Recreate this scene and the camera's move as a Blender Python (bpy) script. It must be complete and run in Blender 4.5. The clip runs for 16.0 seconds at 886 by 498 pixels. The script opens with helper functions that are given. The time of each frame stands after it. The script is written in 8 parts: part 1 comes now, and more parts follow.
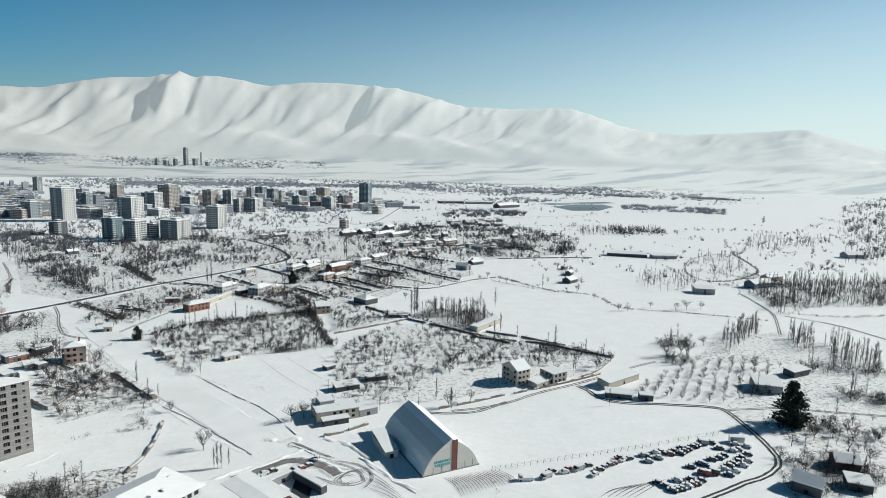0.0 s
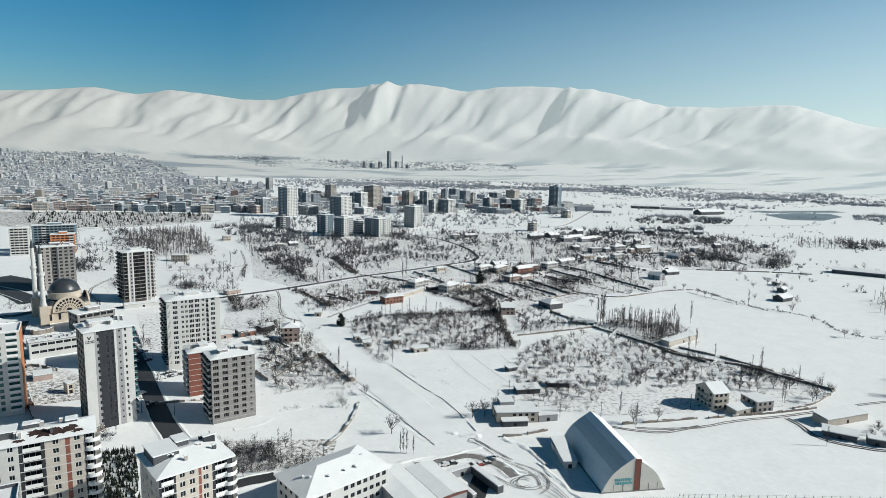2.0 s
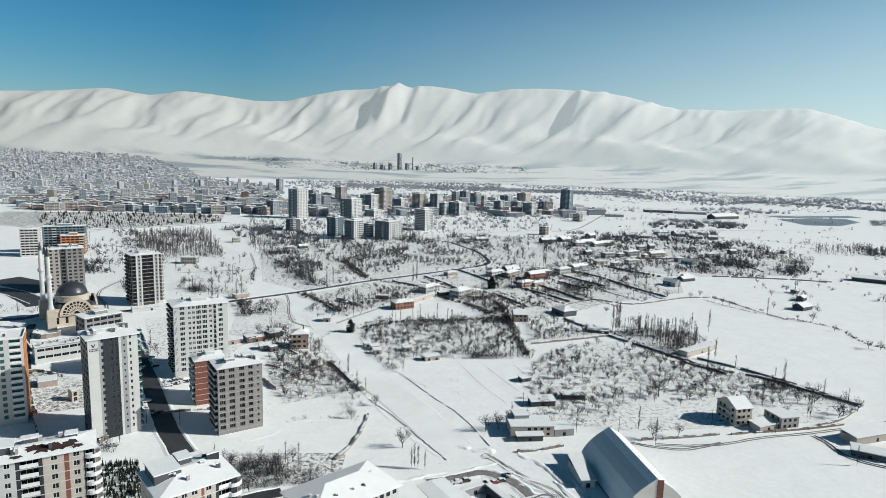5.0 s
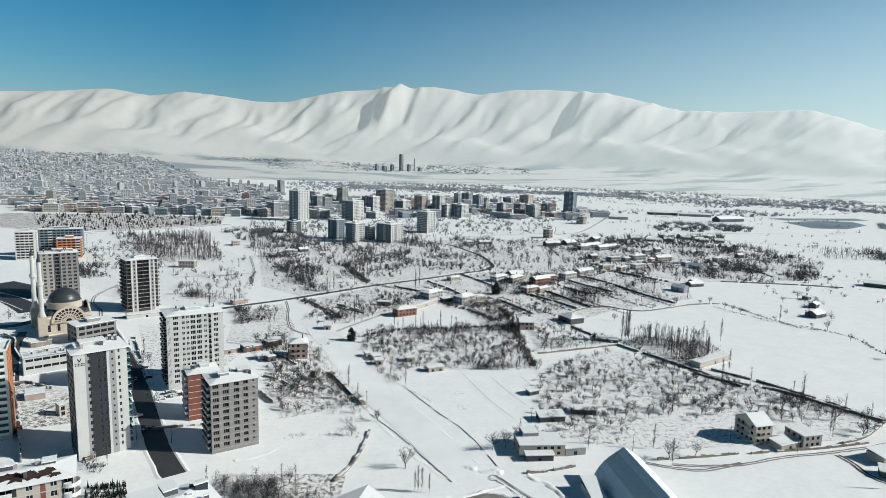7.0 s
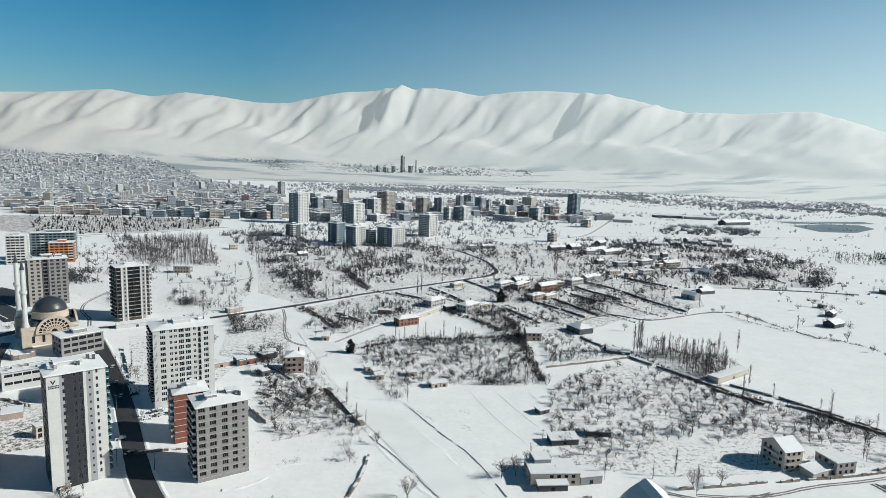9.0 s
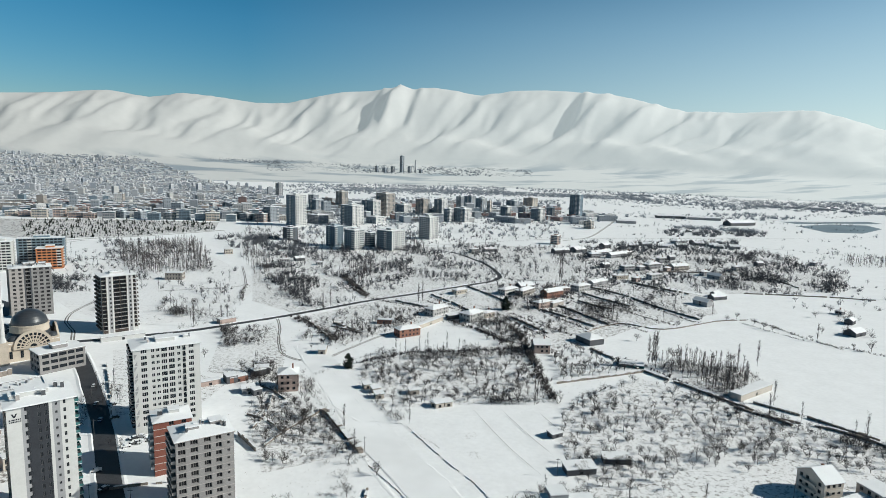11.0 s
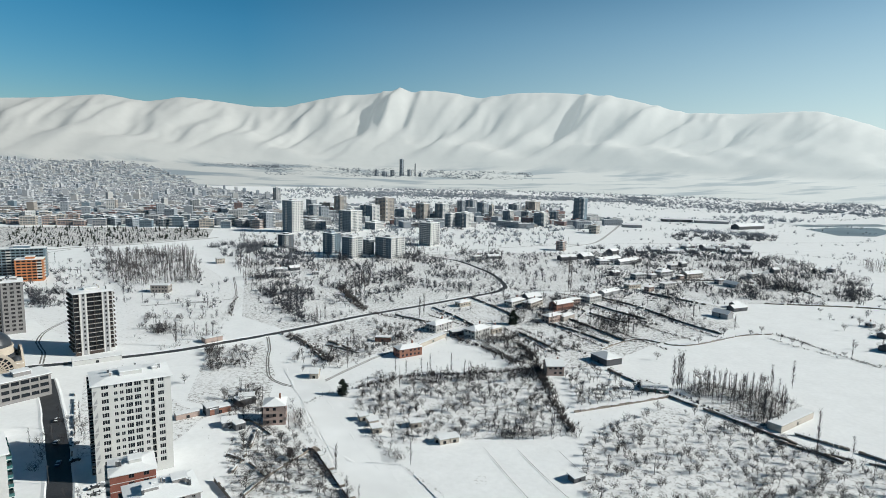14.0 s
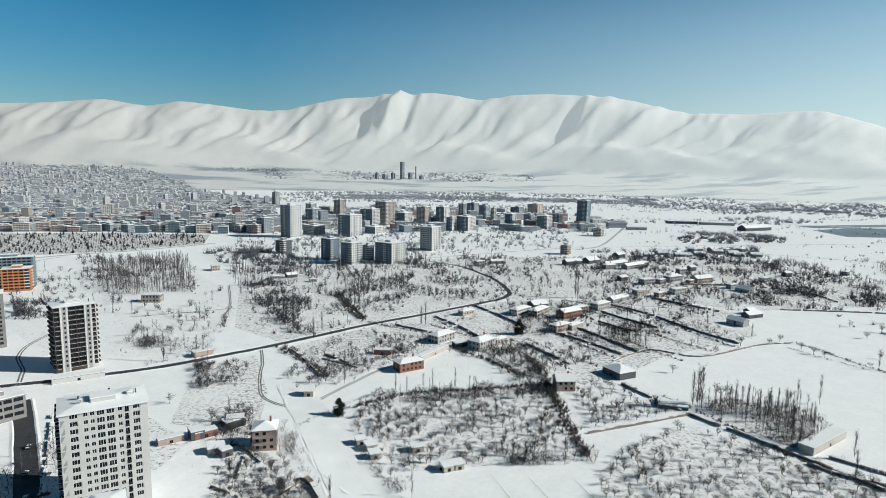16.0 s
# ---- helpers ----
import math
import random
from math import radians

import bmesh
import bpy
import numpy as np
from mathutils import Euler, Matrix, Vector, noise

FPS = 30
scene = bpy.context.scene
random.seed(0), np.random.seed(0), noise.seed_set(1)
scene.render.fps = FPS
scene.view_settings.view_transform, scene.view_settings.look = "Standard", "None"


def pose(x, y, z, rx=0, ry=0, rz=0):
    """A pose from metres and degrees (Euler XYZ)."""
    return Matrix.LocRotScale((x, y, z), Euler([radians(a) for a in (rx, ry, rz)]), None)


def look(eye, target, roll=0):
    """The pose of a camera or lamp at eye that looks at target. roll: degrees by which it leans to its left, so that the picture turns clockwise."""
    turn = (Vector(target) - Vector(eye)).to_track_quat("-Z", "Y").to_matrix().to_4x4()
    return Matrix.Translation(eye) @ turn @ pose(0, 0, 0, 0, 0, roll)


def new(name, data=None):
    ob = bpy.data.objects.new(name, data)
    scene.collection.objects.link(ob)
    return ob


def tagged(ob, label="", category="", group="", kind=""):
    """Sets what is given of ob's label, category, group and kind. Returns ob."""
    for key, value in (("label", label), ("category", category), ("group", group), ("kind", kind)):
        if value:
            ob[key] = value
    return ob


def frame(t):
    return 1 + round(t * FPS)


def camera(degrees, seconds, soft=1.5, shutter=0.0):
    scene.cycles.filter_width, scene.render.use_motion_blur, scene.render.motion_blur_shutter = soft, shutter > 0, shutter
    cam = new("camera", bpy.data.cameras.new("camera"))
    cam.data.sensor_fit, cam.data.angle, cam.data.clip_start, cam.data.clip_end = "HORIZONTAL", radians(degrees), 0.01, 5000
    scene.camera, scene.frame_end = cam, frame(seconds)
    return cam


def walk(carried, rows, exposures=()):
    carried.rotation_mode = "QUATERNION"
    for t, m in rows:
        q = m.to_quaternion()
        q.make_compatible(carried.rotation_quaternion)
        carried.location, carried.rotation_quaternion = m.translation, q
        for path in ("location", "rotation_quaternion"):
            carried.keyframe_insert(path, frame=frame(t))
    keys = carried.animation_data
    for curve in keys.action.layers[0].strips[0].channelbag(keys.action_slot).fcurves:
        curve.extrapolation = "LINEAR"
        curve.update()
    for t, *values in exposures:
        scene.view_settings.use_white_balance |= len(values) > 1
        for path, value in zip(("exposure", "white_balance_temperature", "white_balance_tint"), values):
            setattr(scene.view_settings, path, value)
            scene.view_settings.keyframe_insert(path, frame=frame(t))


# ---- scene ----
cam = camera(72.4, 16.0, soft=0.8)
PATH = [
    (0, (-0.24, -1.78, 120.84), (41.67, 87.83, 106.23), 1.5),
    (0.5, (0.05, -1.08, 120.90), (29.84, 93.21, 106.00), 1.5),
    (1, (0.36, -1.01, 120.90), (22.90, 95.27, 106.00), 1.4),
    (1.5, (0.30, -1.27, 121.02), (18.60, 95.92, 106.17), 1.4),
    (2, (0.04, -1.30, 121.18), (12.59, 96.78, 106.24), 1.4),
    (2.5, (-0.39, -0.66, 121.63), (11.56, 97.49, 106.63), 1.5),
    (3, (-0.41, 0.53, 121.90), (11.19, 98.71, 106.84), 1.5),
    (3.5, (-0.67, 2.16, 122.01), (10.83, 100.35, 106.96), 1.6),
    (4, (-0.59, 3.54, 122.09), (10.66, 101.78, 107.19), 1.6),
    (6.5, (-1.06, 17.88, 123.52), (9.74, 116.22, 108.92), 1.8),
    (7, (-0.99, 21.81, 123.92), (9.76, 120.16, 109.37), 1.8),
    (7.5, (-0.80, 26.36, 124.58), (9.85, 124.72, 109.98), 1.8),
    (8, (-0.90, 31.22, 124.88), (9.75, 129.58, 110.29), 1.9),
    (8.5, (-0.72, 36.44, 125.09), (9.88, 134.81, 110.59), 1.9),
    (9, (-0.64, 41.68, 125.22), (9.91, 140.08, 110.87), 1.9),
    (11.5, (-0.59, 71.12, 127.56), (10.07, 169.50, 113.16), 1.7),
    (12, (-0.38, 76.92, 127.82), (10.27, 175.32, 113.57), 1.7),
    (12.5, (-0.06, 82.87, 127.96), (10.55, 181.29, 113.76), 1.7),
    (13, (0.49, 88.76, 127.95), (11.09, 187.20, 113.91), 1.6),
    (13.5, (0.93, 94.68, 128.02), (11.48, 193.14, 114.02), 1.5),
    (14, (1.18, 100.65, 128.08), (11.78, 199.11, 114.18), 1.4),
    (14.5, (1.64, 106.67, 127.94), (12.19, 205.16, 114.19), 1.3),
    (15, (2.16, 112.20, 127.90), (12.66, 210.70, 114.25), 1.2),
    (15.5, (2.63, 117.70, 128.04), (13.02, 216.23, 114.44), 1.1),
    (16, (2.85, 123.27, 128.25), (13.25, 221.80, 114.75), 1.0),
]
walk(cam, [(t, look(eye, target, roll)) for t, eye, target, roll in PATH], [(0.0, 0.13, 6400, 3), (16.0, 0.13, 6400, 3)])

# ---- light ----
SUN_AZ = math.atan2(-0.16, 0.987)      # the sun stands to the right and a little behind
SUN_EL = radians(30)
world = bpy.data.worlds.new("winter_sky")
scene.world = world
world.use_nodes = True
wn, wl = world.node_tree.nodes, world.node_tree.links
sky = wn.new("ShaderNodeTexSky")
sky.sky_type = "NISHITA"
sky.sun_disc = False
sky.sun_elevation = SUN_EL
sky.sun_rotation = radians(90) - SUN_AZ
sky.altitude = 900
sky.air_density = 1.0
sky.dust_density = 1.8
sky.ozone_density = 3.0
tone = wn.new("ShaderNodeHueSaturation")
tone.inputs["Hue"].default_value = 0.487
tone.inputs["Saturation"].default_value = 1.4
wl.new(sky.outputs["Color"], tone.inputs["Color"])
# bright haze low in the sky on the sun's side
way = wn.new("ShaderNodeTexCoord")
height = wn.new("ShaderNodeSeparateXYZ")
side = wn.new("ShaderNodeVectorMath")
side.operation = "DOT_PRODUCT"
side.inputs[1].default_value = (math.cos(SUN_AZ), math.sin(SUN_AZ), 0)
low, near_sun, amount, veil = wn.new("ShaderNodeMapRange"), wn.new("ShaderNodeMapRange"), wn.new("ShaderNodeMath"), wn.new("ShaderNodeMix")
for node, lo, hi, top in ((low, 0.33, -0.02, 1.0), (near_sun, -0.35, 0.70, 1.0)):
    node.inputs["From Min"].default_value, node.inputs["From Max"].default_value, node.inputs["To Max"].default_value = lo, hi, top
amount.operation = "MULTIPLY"
veil.data_type = "RGBA"
veil.inputs["B"].default_value = (8.6, 10.0, 10.4, 1)
wl.new(way.outputs["Generated"], height.inputs["Vector"])
wl.new(way.outputs["Generated"], side.inputs[0])
wl.new(height.outputs["Z"], low.inputs["Value"])
wl.new(side.outputs["Value"], near_sun.inputs["Value"])
wl.new(low.outputs["Result"], amount.inputs[0])
wl.new(near_sun.outputs["Result"], amount.inputs[1])
wl.new(amount.outputs[0], veil.inputs["Factor"])
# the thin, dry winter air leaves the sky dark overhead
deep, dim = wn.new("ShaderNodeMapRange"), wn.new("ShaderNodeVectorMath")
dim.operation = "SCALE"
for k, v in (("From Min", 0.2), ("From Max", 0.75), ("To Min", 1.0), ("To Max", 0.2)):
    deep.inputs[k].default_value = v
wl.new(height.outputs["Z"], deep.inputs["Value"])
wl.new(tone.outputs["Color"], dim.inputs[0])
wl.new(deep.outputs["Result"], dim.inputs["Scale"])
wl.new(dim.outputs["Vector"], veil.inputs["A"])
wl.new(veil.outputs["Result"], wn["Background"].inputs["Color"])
wn["Background"].inputs["Strength"].default_value = 0.08
sun_data = bpy.data.lights.new("sun", "SUN")
sun_data.energy = 4.7
sun_data.angle = radians(0.5)
sun_data.color = (1.0, 0.96, 0.91)
sun = new("sun", sun_data)
sun_dir = Vector((math.cos(SUN_AZ) * math.cos(SUN_EL), math.sin(SUN_AZ) * math.cos(SUN_EL), math.sin(SUN_EL)))
sun.matrix_world = look(sun_dir * 500, (0, 0, 0))


# ---- materials ----
def mat(name, color, rough=0.8, var=0.15, scale=1.0, bump=0.0, metal=0.0, per_object=0.0, island=0.0, fine=8.0, spec=0.3):
    """A surface with two scales of variation in tone, and relief."""
    m = bpy.data.materials.new(name)
    m.use_nodes = True
    n, l = m.node_tree.nodes, m.node_tree.links
    b = n["Principled BSDF"]
    b.inputs["Roughness"].default_value = rough
    b.inputs["Metallic"].default_value = metal
    b.inputs["Specular IOR Level"].default_value = spec
    co = n.new("ShaderNodeTexCoord")
    n1, n2 = n.new("ShaderNodeTexNoise"), n.new("ShaderNodeTexNoise")
    n1.inputs["Scale"].default_value = scale * 0.15
    n2.inputs["Scale"].default_value = scale * fine * 0.15
    n1.inputs["Detail"].default_value = 4
    n2.inputs["Detail"].default_value = 3
    l.new(co.outputs["Object"], n1.inputs["Vector"])
    l.new(co.outputs["Object"], n2.inputs["Vector"])
    mix = n.new("ShaderNodeMath")
    mix.operation = "ADD"
    l.new(n1.outputs["Fac"], mix.inputs[0])
    l.new(n2.outputs["Fac"], mix.inputs[1])
    last = mix.outputs[0]
    for amount, kind in ((per_object, "ShaderNodeObjectInfo"), (island, "ShaderNodeNewGeometry")):
        if amount:
            info = n.new(kind)
            k = n.new("ShaderNodeMath")
            k.operation = "MULTIPLY_ADD"
            k.inputs[1].default_value = amount
            l.new(info.outputs["Random" if kind == "ShaderNodeObjectInfo" else "Random Per Island"], k.inputs[0])
            l.new(last, k.inputs[2])
            last = k.outputs[0]
    ramp = n.new("ShaderNodeMapRange")
    ramp.inputs["From Min"].default_value = 0.6
    ramp.inputs["From Max"].default_value = 1.4 + per_object + island
    ramp.inputs["To Min"].default_value = 1 - var
    ramp.inputs["To Max"].default_value = 1 + var
    l.new(last, ramp.inputs["Value"])
    mul = n.new("ShaderNodeVectorMath")
    mul.operation = "SCALE"
    mul.inputs[0].default_value = color
    l.new(ramp.outputs["Result"], mul.inputs["Scale"])
    l.new(mul.outputs["Vector"], b.inputs["Base Color"])
    if bump:
        bp = n.new("ShaderNodeBump")
        bp.inputs["Strength"].default_value = 0.6
        bp.inputs["Distance"].default_value = bump
        l.new(mix.outputs[0], bp.inputs["Height"])
        l.new(bp.outputs["Normal"], b.inputs["Normal"])
    return m


def glass_mat(name, color, rough=0.12):
    return mat(name, color, rough, var=0.3, scale=0.8, per_object=0.8, spec=0.22)


SNOW = mat("snow", (0.83, 0.835, 0.84), 0.75, var=0.06, scale=0.5, bump=0.14, fine=5)
SNOW_ROOF = mat("roof_snow", (0.76, 0.77, 0.78), 0.75, var=0.06, scale=1.5, bump=0.08, fine=10)
BARK = mat("bark", (0.06, 0.053, 0.049), 0.9, var=0.3, scale=3, per_object=0.6)
TWIG = mat("twigs", (0.068, 0.062, 0.062), 0.9, var=0.35, scale=1.5, per_object=0.8)
WOODS = mat("bare_woods", (0.056, 0.053, 0.056), 0.9, var=0.4, scale=0.2, island=0.8)
# distant woods and scrub have haze mixed into their colour, paler or bluer
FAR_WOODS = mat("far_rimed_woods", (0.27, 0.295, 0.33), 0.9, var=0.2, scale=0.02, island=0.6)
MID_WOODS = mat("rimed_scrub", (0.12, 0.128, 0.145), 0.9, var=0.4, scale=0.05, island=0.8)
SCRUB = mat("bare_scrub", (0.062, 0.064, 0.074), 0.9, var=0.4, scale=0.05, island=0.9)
PACKED = mat("packed_snow", (0.825, 0.83, 0.835), 0.7, var=0.10, scale=0.12, bump=0.1, fine=2)
POND = mat("dark_wet_ground", (0.12, 0.16, 0.18), 0.35, var=0.5, scale=0.01)
POPLAR = mat("poplar_twigs", (0.105, 0.094, 0.094), 0.9, var=0.3, scale=0.2, per_object=0.6, island=0.4)
PINE = mat("pine_needles", (0.025, 0.034, 0.026), 0.85, var=0.5, scale=2, island=0.6)
ASPHALT = mat("wet_asphalt", (0.045, 0.046, 0.05), 0.6, var=0.35, scale=1.2, bump=0.02)
TRACK = mat("trodden_track", (0.20, 0.19, 0.185), 0.85, var=0.5, scale=2.5, bump=0.06)
SLUSH = mat("grey_slush", (0.45, 0.44, 0.43), 0.8, var=0.35, scale=2.5, bump=0.1)
HEDGE = mat("hedge_twigs", (0.095, 0.084, 0.082), 0.9, var=0.5, scale=1.5, island=0.6)
STONE = mat("field_stone", (0.22, 0.19, 0.165), 0.9, var=0.4, scale=6, bump=0.1, island=0.5)
TOWN = [mat("town_wall_" + n, c, 0.9, var=0.2, scale=0.3, island=0.9) for n, c in (("pale", (0.40, 0.395, 0.39)), ("sand", (0.31, 0.28, 0.255)), ("grey", (0.25, 0.27, 0.295)), ("rust", (0.25, 0.165, 0.15)), ("blue", (0.15, 0.20, 0.24)))]
# walls of the farthest blocks, with the haze put into the colour
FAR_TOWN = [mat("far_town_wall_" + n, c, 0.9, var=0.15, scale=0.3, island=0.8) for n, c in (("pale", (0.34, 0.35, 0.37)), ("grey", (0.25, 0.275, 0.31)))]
GREY_SNOW = mat("sooty_roof_snow", (0.60, 0.61, 0.63), 0.85, var=0.15, scale=0.4, island=0.8)
CHARCOAL = mat("charcoal_cladding", (0.036, 0.039, 0.046), 0.75, var=0.2, scale=1.5, spec=0.15)
TEAL_PANEL = mat("dark_teal_panel", (0.03, 0.048, 0.054), 0.35, var=0.3, scale=2, spec=0.5)
BAY_BROWN = mat("dark_brown_bay", (0.055, 0.042, 0.036), 0.7, var=0.2, scale=2)
WHITE_WALL = mat("white_render", (0.50, 0.495, 0.485), 0.85, var=0.07, scale=1.5)
CREAM_WALL = mat("cream_render", (0.45, 0.405, 0.36), 0.85, var=0.1, scale=1.5)
BEIGE_WALL = mat("beige_render", (0.42, 0.375, 0.325), 0.85, var=0.12, scale=1.5)
GREY_WALL = mat("grey_render", (0.28, 0.28, 0.29), 0.85, var=0.12, scale=1.5)
DARK_WALL = mat("anthracite_cladding", (0.075, 0.078, 0.086), 0.7, var=0.15, scale=1.5)
CONCRETE = mat("raw_concrete", (0.235, 0.225, 0.222), 0.9, var=0.2, scale=2.0, bump=0.02)
BLOCK_WALL = mat("hollow_block_wall", (0.33, 0.305, 0.29), 0.9, var=0.2, scale=4.0, bump=0.02)
BROWN_WALL = mat("maroon_cladding", (0.20, 0.075, 0.055), 0.75, var=0.2, scale=2)
ORANGE_WALL = mat("orange_render", (0.42, 0.17, 0.075), 0.8, var=0.12, scale=2)
RED_BRICK = mat("red_brick", (0.23, 0.115, 0.085), 0.9, var=0.3, scale=8)
ROSE_WALL = mat("rose_render", (0.36, 0.28, 0.25), 0.9, var=0.2, scale=3)
GLASS = glass_mat("window_glass", (0.017, 0.021, 0.026))
# panes of distant blocks, lightened in colour to imitate haze
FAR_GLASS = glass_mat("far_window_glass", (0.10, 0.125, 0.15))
GLASS_TEAL = glass_mat("teal_glass", (0.05, 0.13, 0.13))
FRAME_WHITE = mat("white_window_frame", (0.70, 0.70, 0.70), 0.5, var=0.05)
FRAME_DARK = mat("dark_window_frame", (0.08, 0.08, 0.085), 0.5, var=0.1)
METAL = mat("galvanised_metal", (0.45, 0.46, 0.48), 0.45, var=0.15, metal=0.7)
ROOF_BARE = mat("bare_roof_sheet", (0.045, 0.026, 0.024), 0.7, var=0.5, scale=2, bump=0.05)
ROOF_RED = mat("red_roof_sheet", (0.14, 0.05, 0.042), 0.6, var=0.3, scale=3)
# near-black sheet that stands for the shade inside empty window holes
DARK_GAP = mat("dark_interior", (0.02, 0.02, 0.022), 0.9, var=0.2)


# ---- mesh helpers ----
def mesh_of(name, verts, faces, mats, idx=None, smooth=False):
    me = bpy.data.meshes.new(name)
    me.from_pydata([tuple(v) for v in verts], [], [tuple(f) for f in faces])
    for m in (mats if isinstance(mats, (list, tuple)) else [mats]):
        me.materials.append(m)
    if idx is not None:
        me.polygons.foreach_set("material_index", np.array(idx, dtype=np.int32))
    if smooth:
        me.polygons.foreach_set("use_smooth", np.ones(len(me.polygons), dtype=bool))
    me.update()
    return me


def part(name, me, parent, m=None, label=""):
    ob = new(name, me)
    ob.parent = parent
    if m is not None:
        ob.matrix_basis = m
    return tagged(ob, label)


def empty(name, m, label, category, group=""):
    ob = new(name)
    ob.matrix_basis = m
    return tagged(ob, label, category, group)


class Soup:
    """Collects boxes, quads and prisms into one mesh."""

    def __init__(self):
        self.v, self.f, self.i = [], [], []

    def add(self, verts, faces, k=0):
        o = len(self.v)
        self.v += verts
        self.f += [tuple(a + o for a in q) for q in faces]
        self.i += [k] * len(faces)

    def box(self, x0, x1, y0, y1, z0, z1, k=0, m=None):
        vs = [Vector((x, y, z)) for z in (z0, z1) for y in (y0, y1) for x in (x0, x1)]
        if m is not None:
            vs = [m @ v for v in vs]
        self.add(vs, [(0, 2, 3, 1), (4, 5, 7, 6), (0, 1, 5, 4), (2, 6, 7, 3), (0, 4, 6, 2), (1, 3, 7, 5)], k)

    def quad(self, a, b, c, d, k=0):
        self.add([Vector(a), Vector(b), Vector(c), Vector(d)], [(0, 1, 2, 3)], k)

    def cyl(self, x, y, z0, z1, r0, r1, n=10, k=0, cap=True):
        vs = [Vector((x + r * math.cos(2 * math.pi * j / n), y + r * math.sin(2 * math.pi * j / n), z))
              for z, r in ((z0, r0), (z1, r1)) for j in range(n)]
        fs = [(j, (j + 1) % n, n + (j + 1) % n, n + j) for j in range(n)]
        if cap:
            fs += [tuple(range(n, 2 * n)), tuple(reversed(range(n)))]
        self.add(vs, fs, k)

    def welded(self, name, mats):
        """The same with shared corners, so that it is one piece."""
        seen, remap = {}, []
        for v in self.v:
            remap.append(seen.setdefault(tuple(round(c, 3) for c in v), len(seen)))
        return mesh_of(name, list(seen), [tuple(remap[a] for a in f) for f in self.f], mats, self.i)

    def mesh(self, name, mats, smooth=False):
        return mesh_of(name, self.v, self.f, mats, self.i, smooth)


# ---- ground and mountains ----
def ground_sheet():
    xs = np.concatenate([np.linspace(-4700, -500, 22), np.linspace(-460, 760, 123), np.linspace(800, 4700, 20)])
    ys = np.concatenate([np.linspace(-1500, -50, 12), np.linspace(0, 900, 91), np.linspace(950, 4700, 40)])
    nx, ny = len(xs), len(ys)
    verts = []
    for y in ys:
        for x in xs:
            near = 1.0 if -450 < x < 750 and 0 < y < 900 else 0.0
            z = -0.03 + near * 0.02 * noise.noise(Vector((x * 0.02, y * 0.02, 0)))
            verts.append((x, y, z))
    faces = [(j * nx + i, j * nx + i + 1, (j + 1) * nx + i + 1, (j + 1) * nx + i) for j in range(ny - 1) for i in range(nx - 1)]
    tagged(new("ground", mesh_of("ground", verts, faces, SNOW, smooth=True)),
           "snow-covered plain of fields and orchards", "ground", kind="structure")


# skyline of the range: azimuth in degrees, and its rise over the plain as a slope
RIDGE_AZ = (-75, -45, -36, -29.7, -26.1, -22.2, -19.3, -16.7, -14, -10.7, -8.2, -5.8, -3.2, -0.7, 1.8, 3, 5, 9.2, 11.8, 14.9, 19.9, 21.9,
            24.3, 26.6, 31.1, 36.4, 39.1, 41.4, 45.7, 51.4, 55.4, 58.5, 62, 75)
RIDGE_UP = (0.05, 0.06, 0.066, 0.071, 0.0767, 0.0867, 0.0786, 0.0893, 0.086, 0.0801, 0.0818, 0.0939, 0.1043, 0.1066, 0.119, 0.1118, 0.117,
            0.1048, 0.114, 0.1159, 0.1119, 0.1064, 0.0956, 0.0849, 0.0825, 0.086, 0.0702, 0.055, 0.045, 0.05, 0.055, 0.035, 0.02, 0.01)


# spurs: where each leaves the skyline (degrees), how far it bends, its height, its width and how steep its shaded side is
SPURS = ((-26, 6, 60, 7, 1.8), (-21.5, 4, 70, 6, 1.6), (-16, 5, 60, 6, 1.8), (-9, 7, 45, 6, 2.0), (-4.5, 6, 55, 5, 1.6), (0.4, 3.0, 130, 1.6, 0.35),
         (2.2, 3.4, 200, 1.4, 0.38), (4.2, 3.4, 180, 2.0, 0.45), (7.0, 4.0, 125, 3.2, 0.6), (10.6, 4.6, 90, 3.4, 1.2), (14.5, 6, 55, 5, 1.6), (18.6, 3.2, 165, 2.0, 0.45),
         (20.6, 3.6, 150, 3.4, 0.55), (25.0, 5, 130, 4, 0.8), (29.5, 6, 90, 4, 1.4), (34.5, 5, 80, 4, 1.3), (38.5, 4, 60, 4, 1.6), (51, 6, 40, 5, 1.8))
# rounded hills before the range: azimuth, place on the slope, height, half width in degrees and in the slope's share
HILLS = ((-25, 0.70, 34, 4.5, 0.07), (-19.5, 0.66, 28, 4, 0.06), (-12, 0.72, 38, 5, 0.08), (-8.3, 0.64, 26, 1.6, 0.04), (-2.5, 0.70, 30, 4, 0.07), (4.5, 0.68, 32, 3.5, 0.07),
         (9.5, 0.66, 40, 3.2, 0.07), (15.5, 0.70, 34, 4, 0.08), (21.5, 0.67, 42, 3, 0.07), (26.5, 0.66, 40, 2.4, 0.06), (31, 0.68, 34, 3, 0.07), (37, 0.70, 30, 4, 0.08))


def ridge(az):
    """The skyline's rise, rounded off between the points given."""
    return float(np.mean(np.interp((az - 1.2, az - 0.6, az, az + 0.6, az + 1.2), RIDGE_AZ, RIDGE_UP)) * 0.5 + np.interp(az, RIDGE_AZ, RIDGE_UP) * 0.5)


def foothill(r):
    """Height of the plain's far rim at the distance r from the middle."""
    return -8 + 118 * min(1.0, (r - 3000) / 1650 / 0.62) ** 1.5 if r > 3000 else 0.0


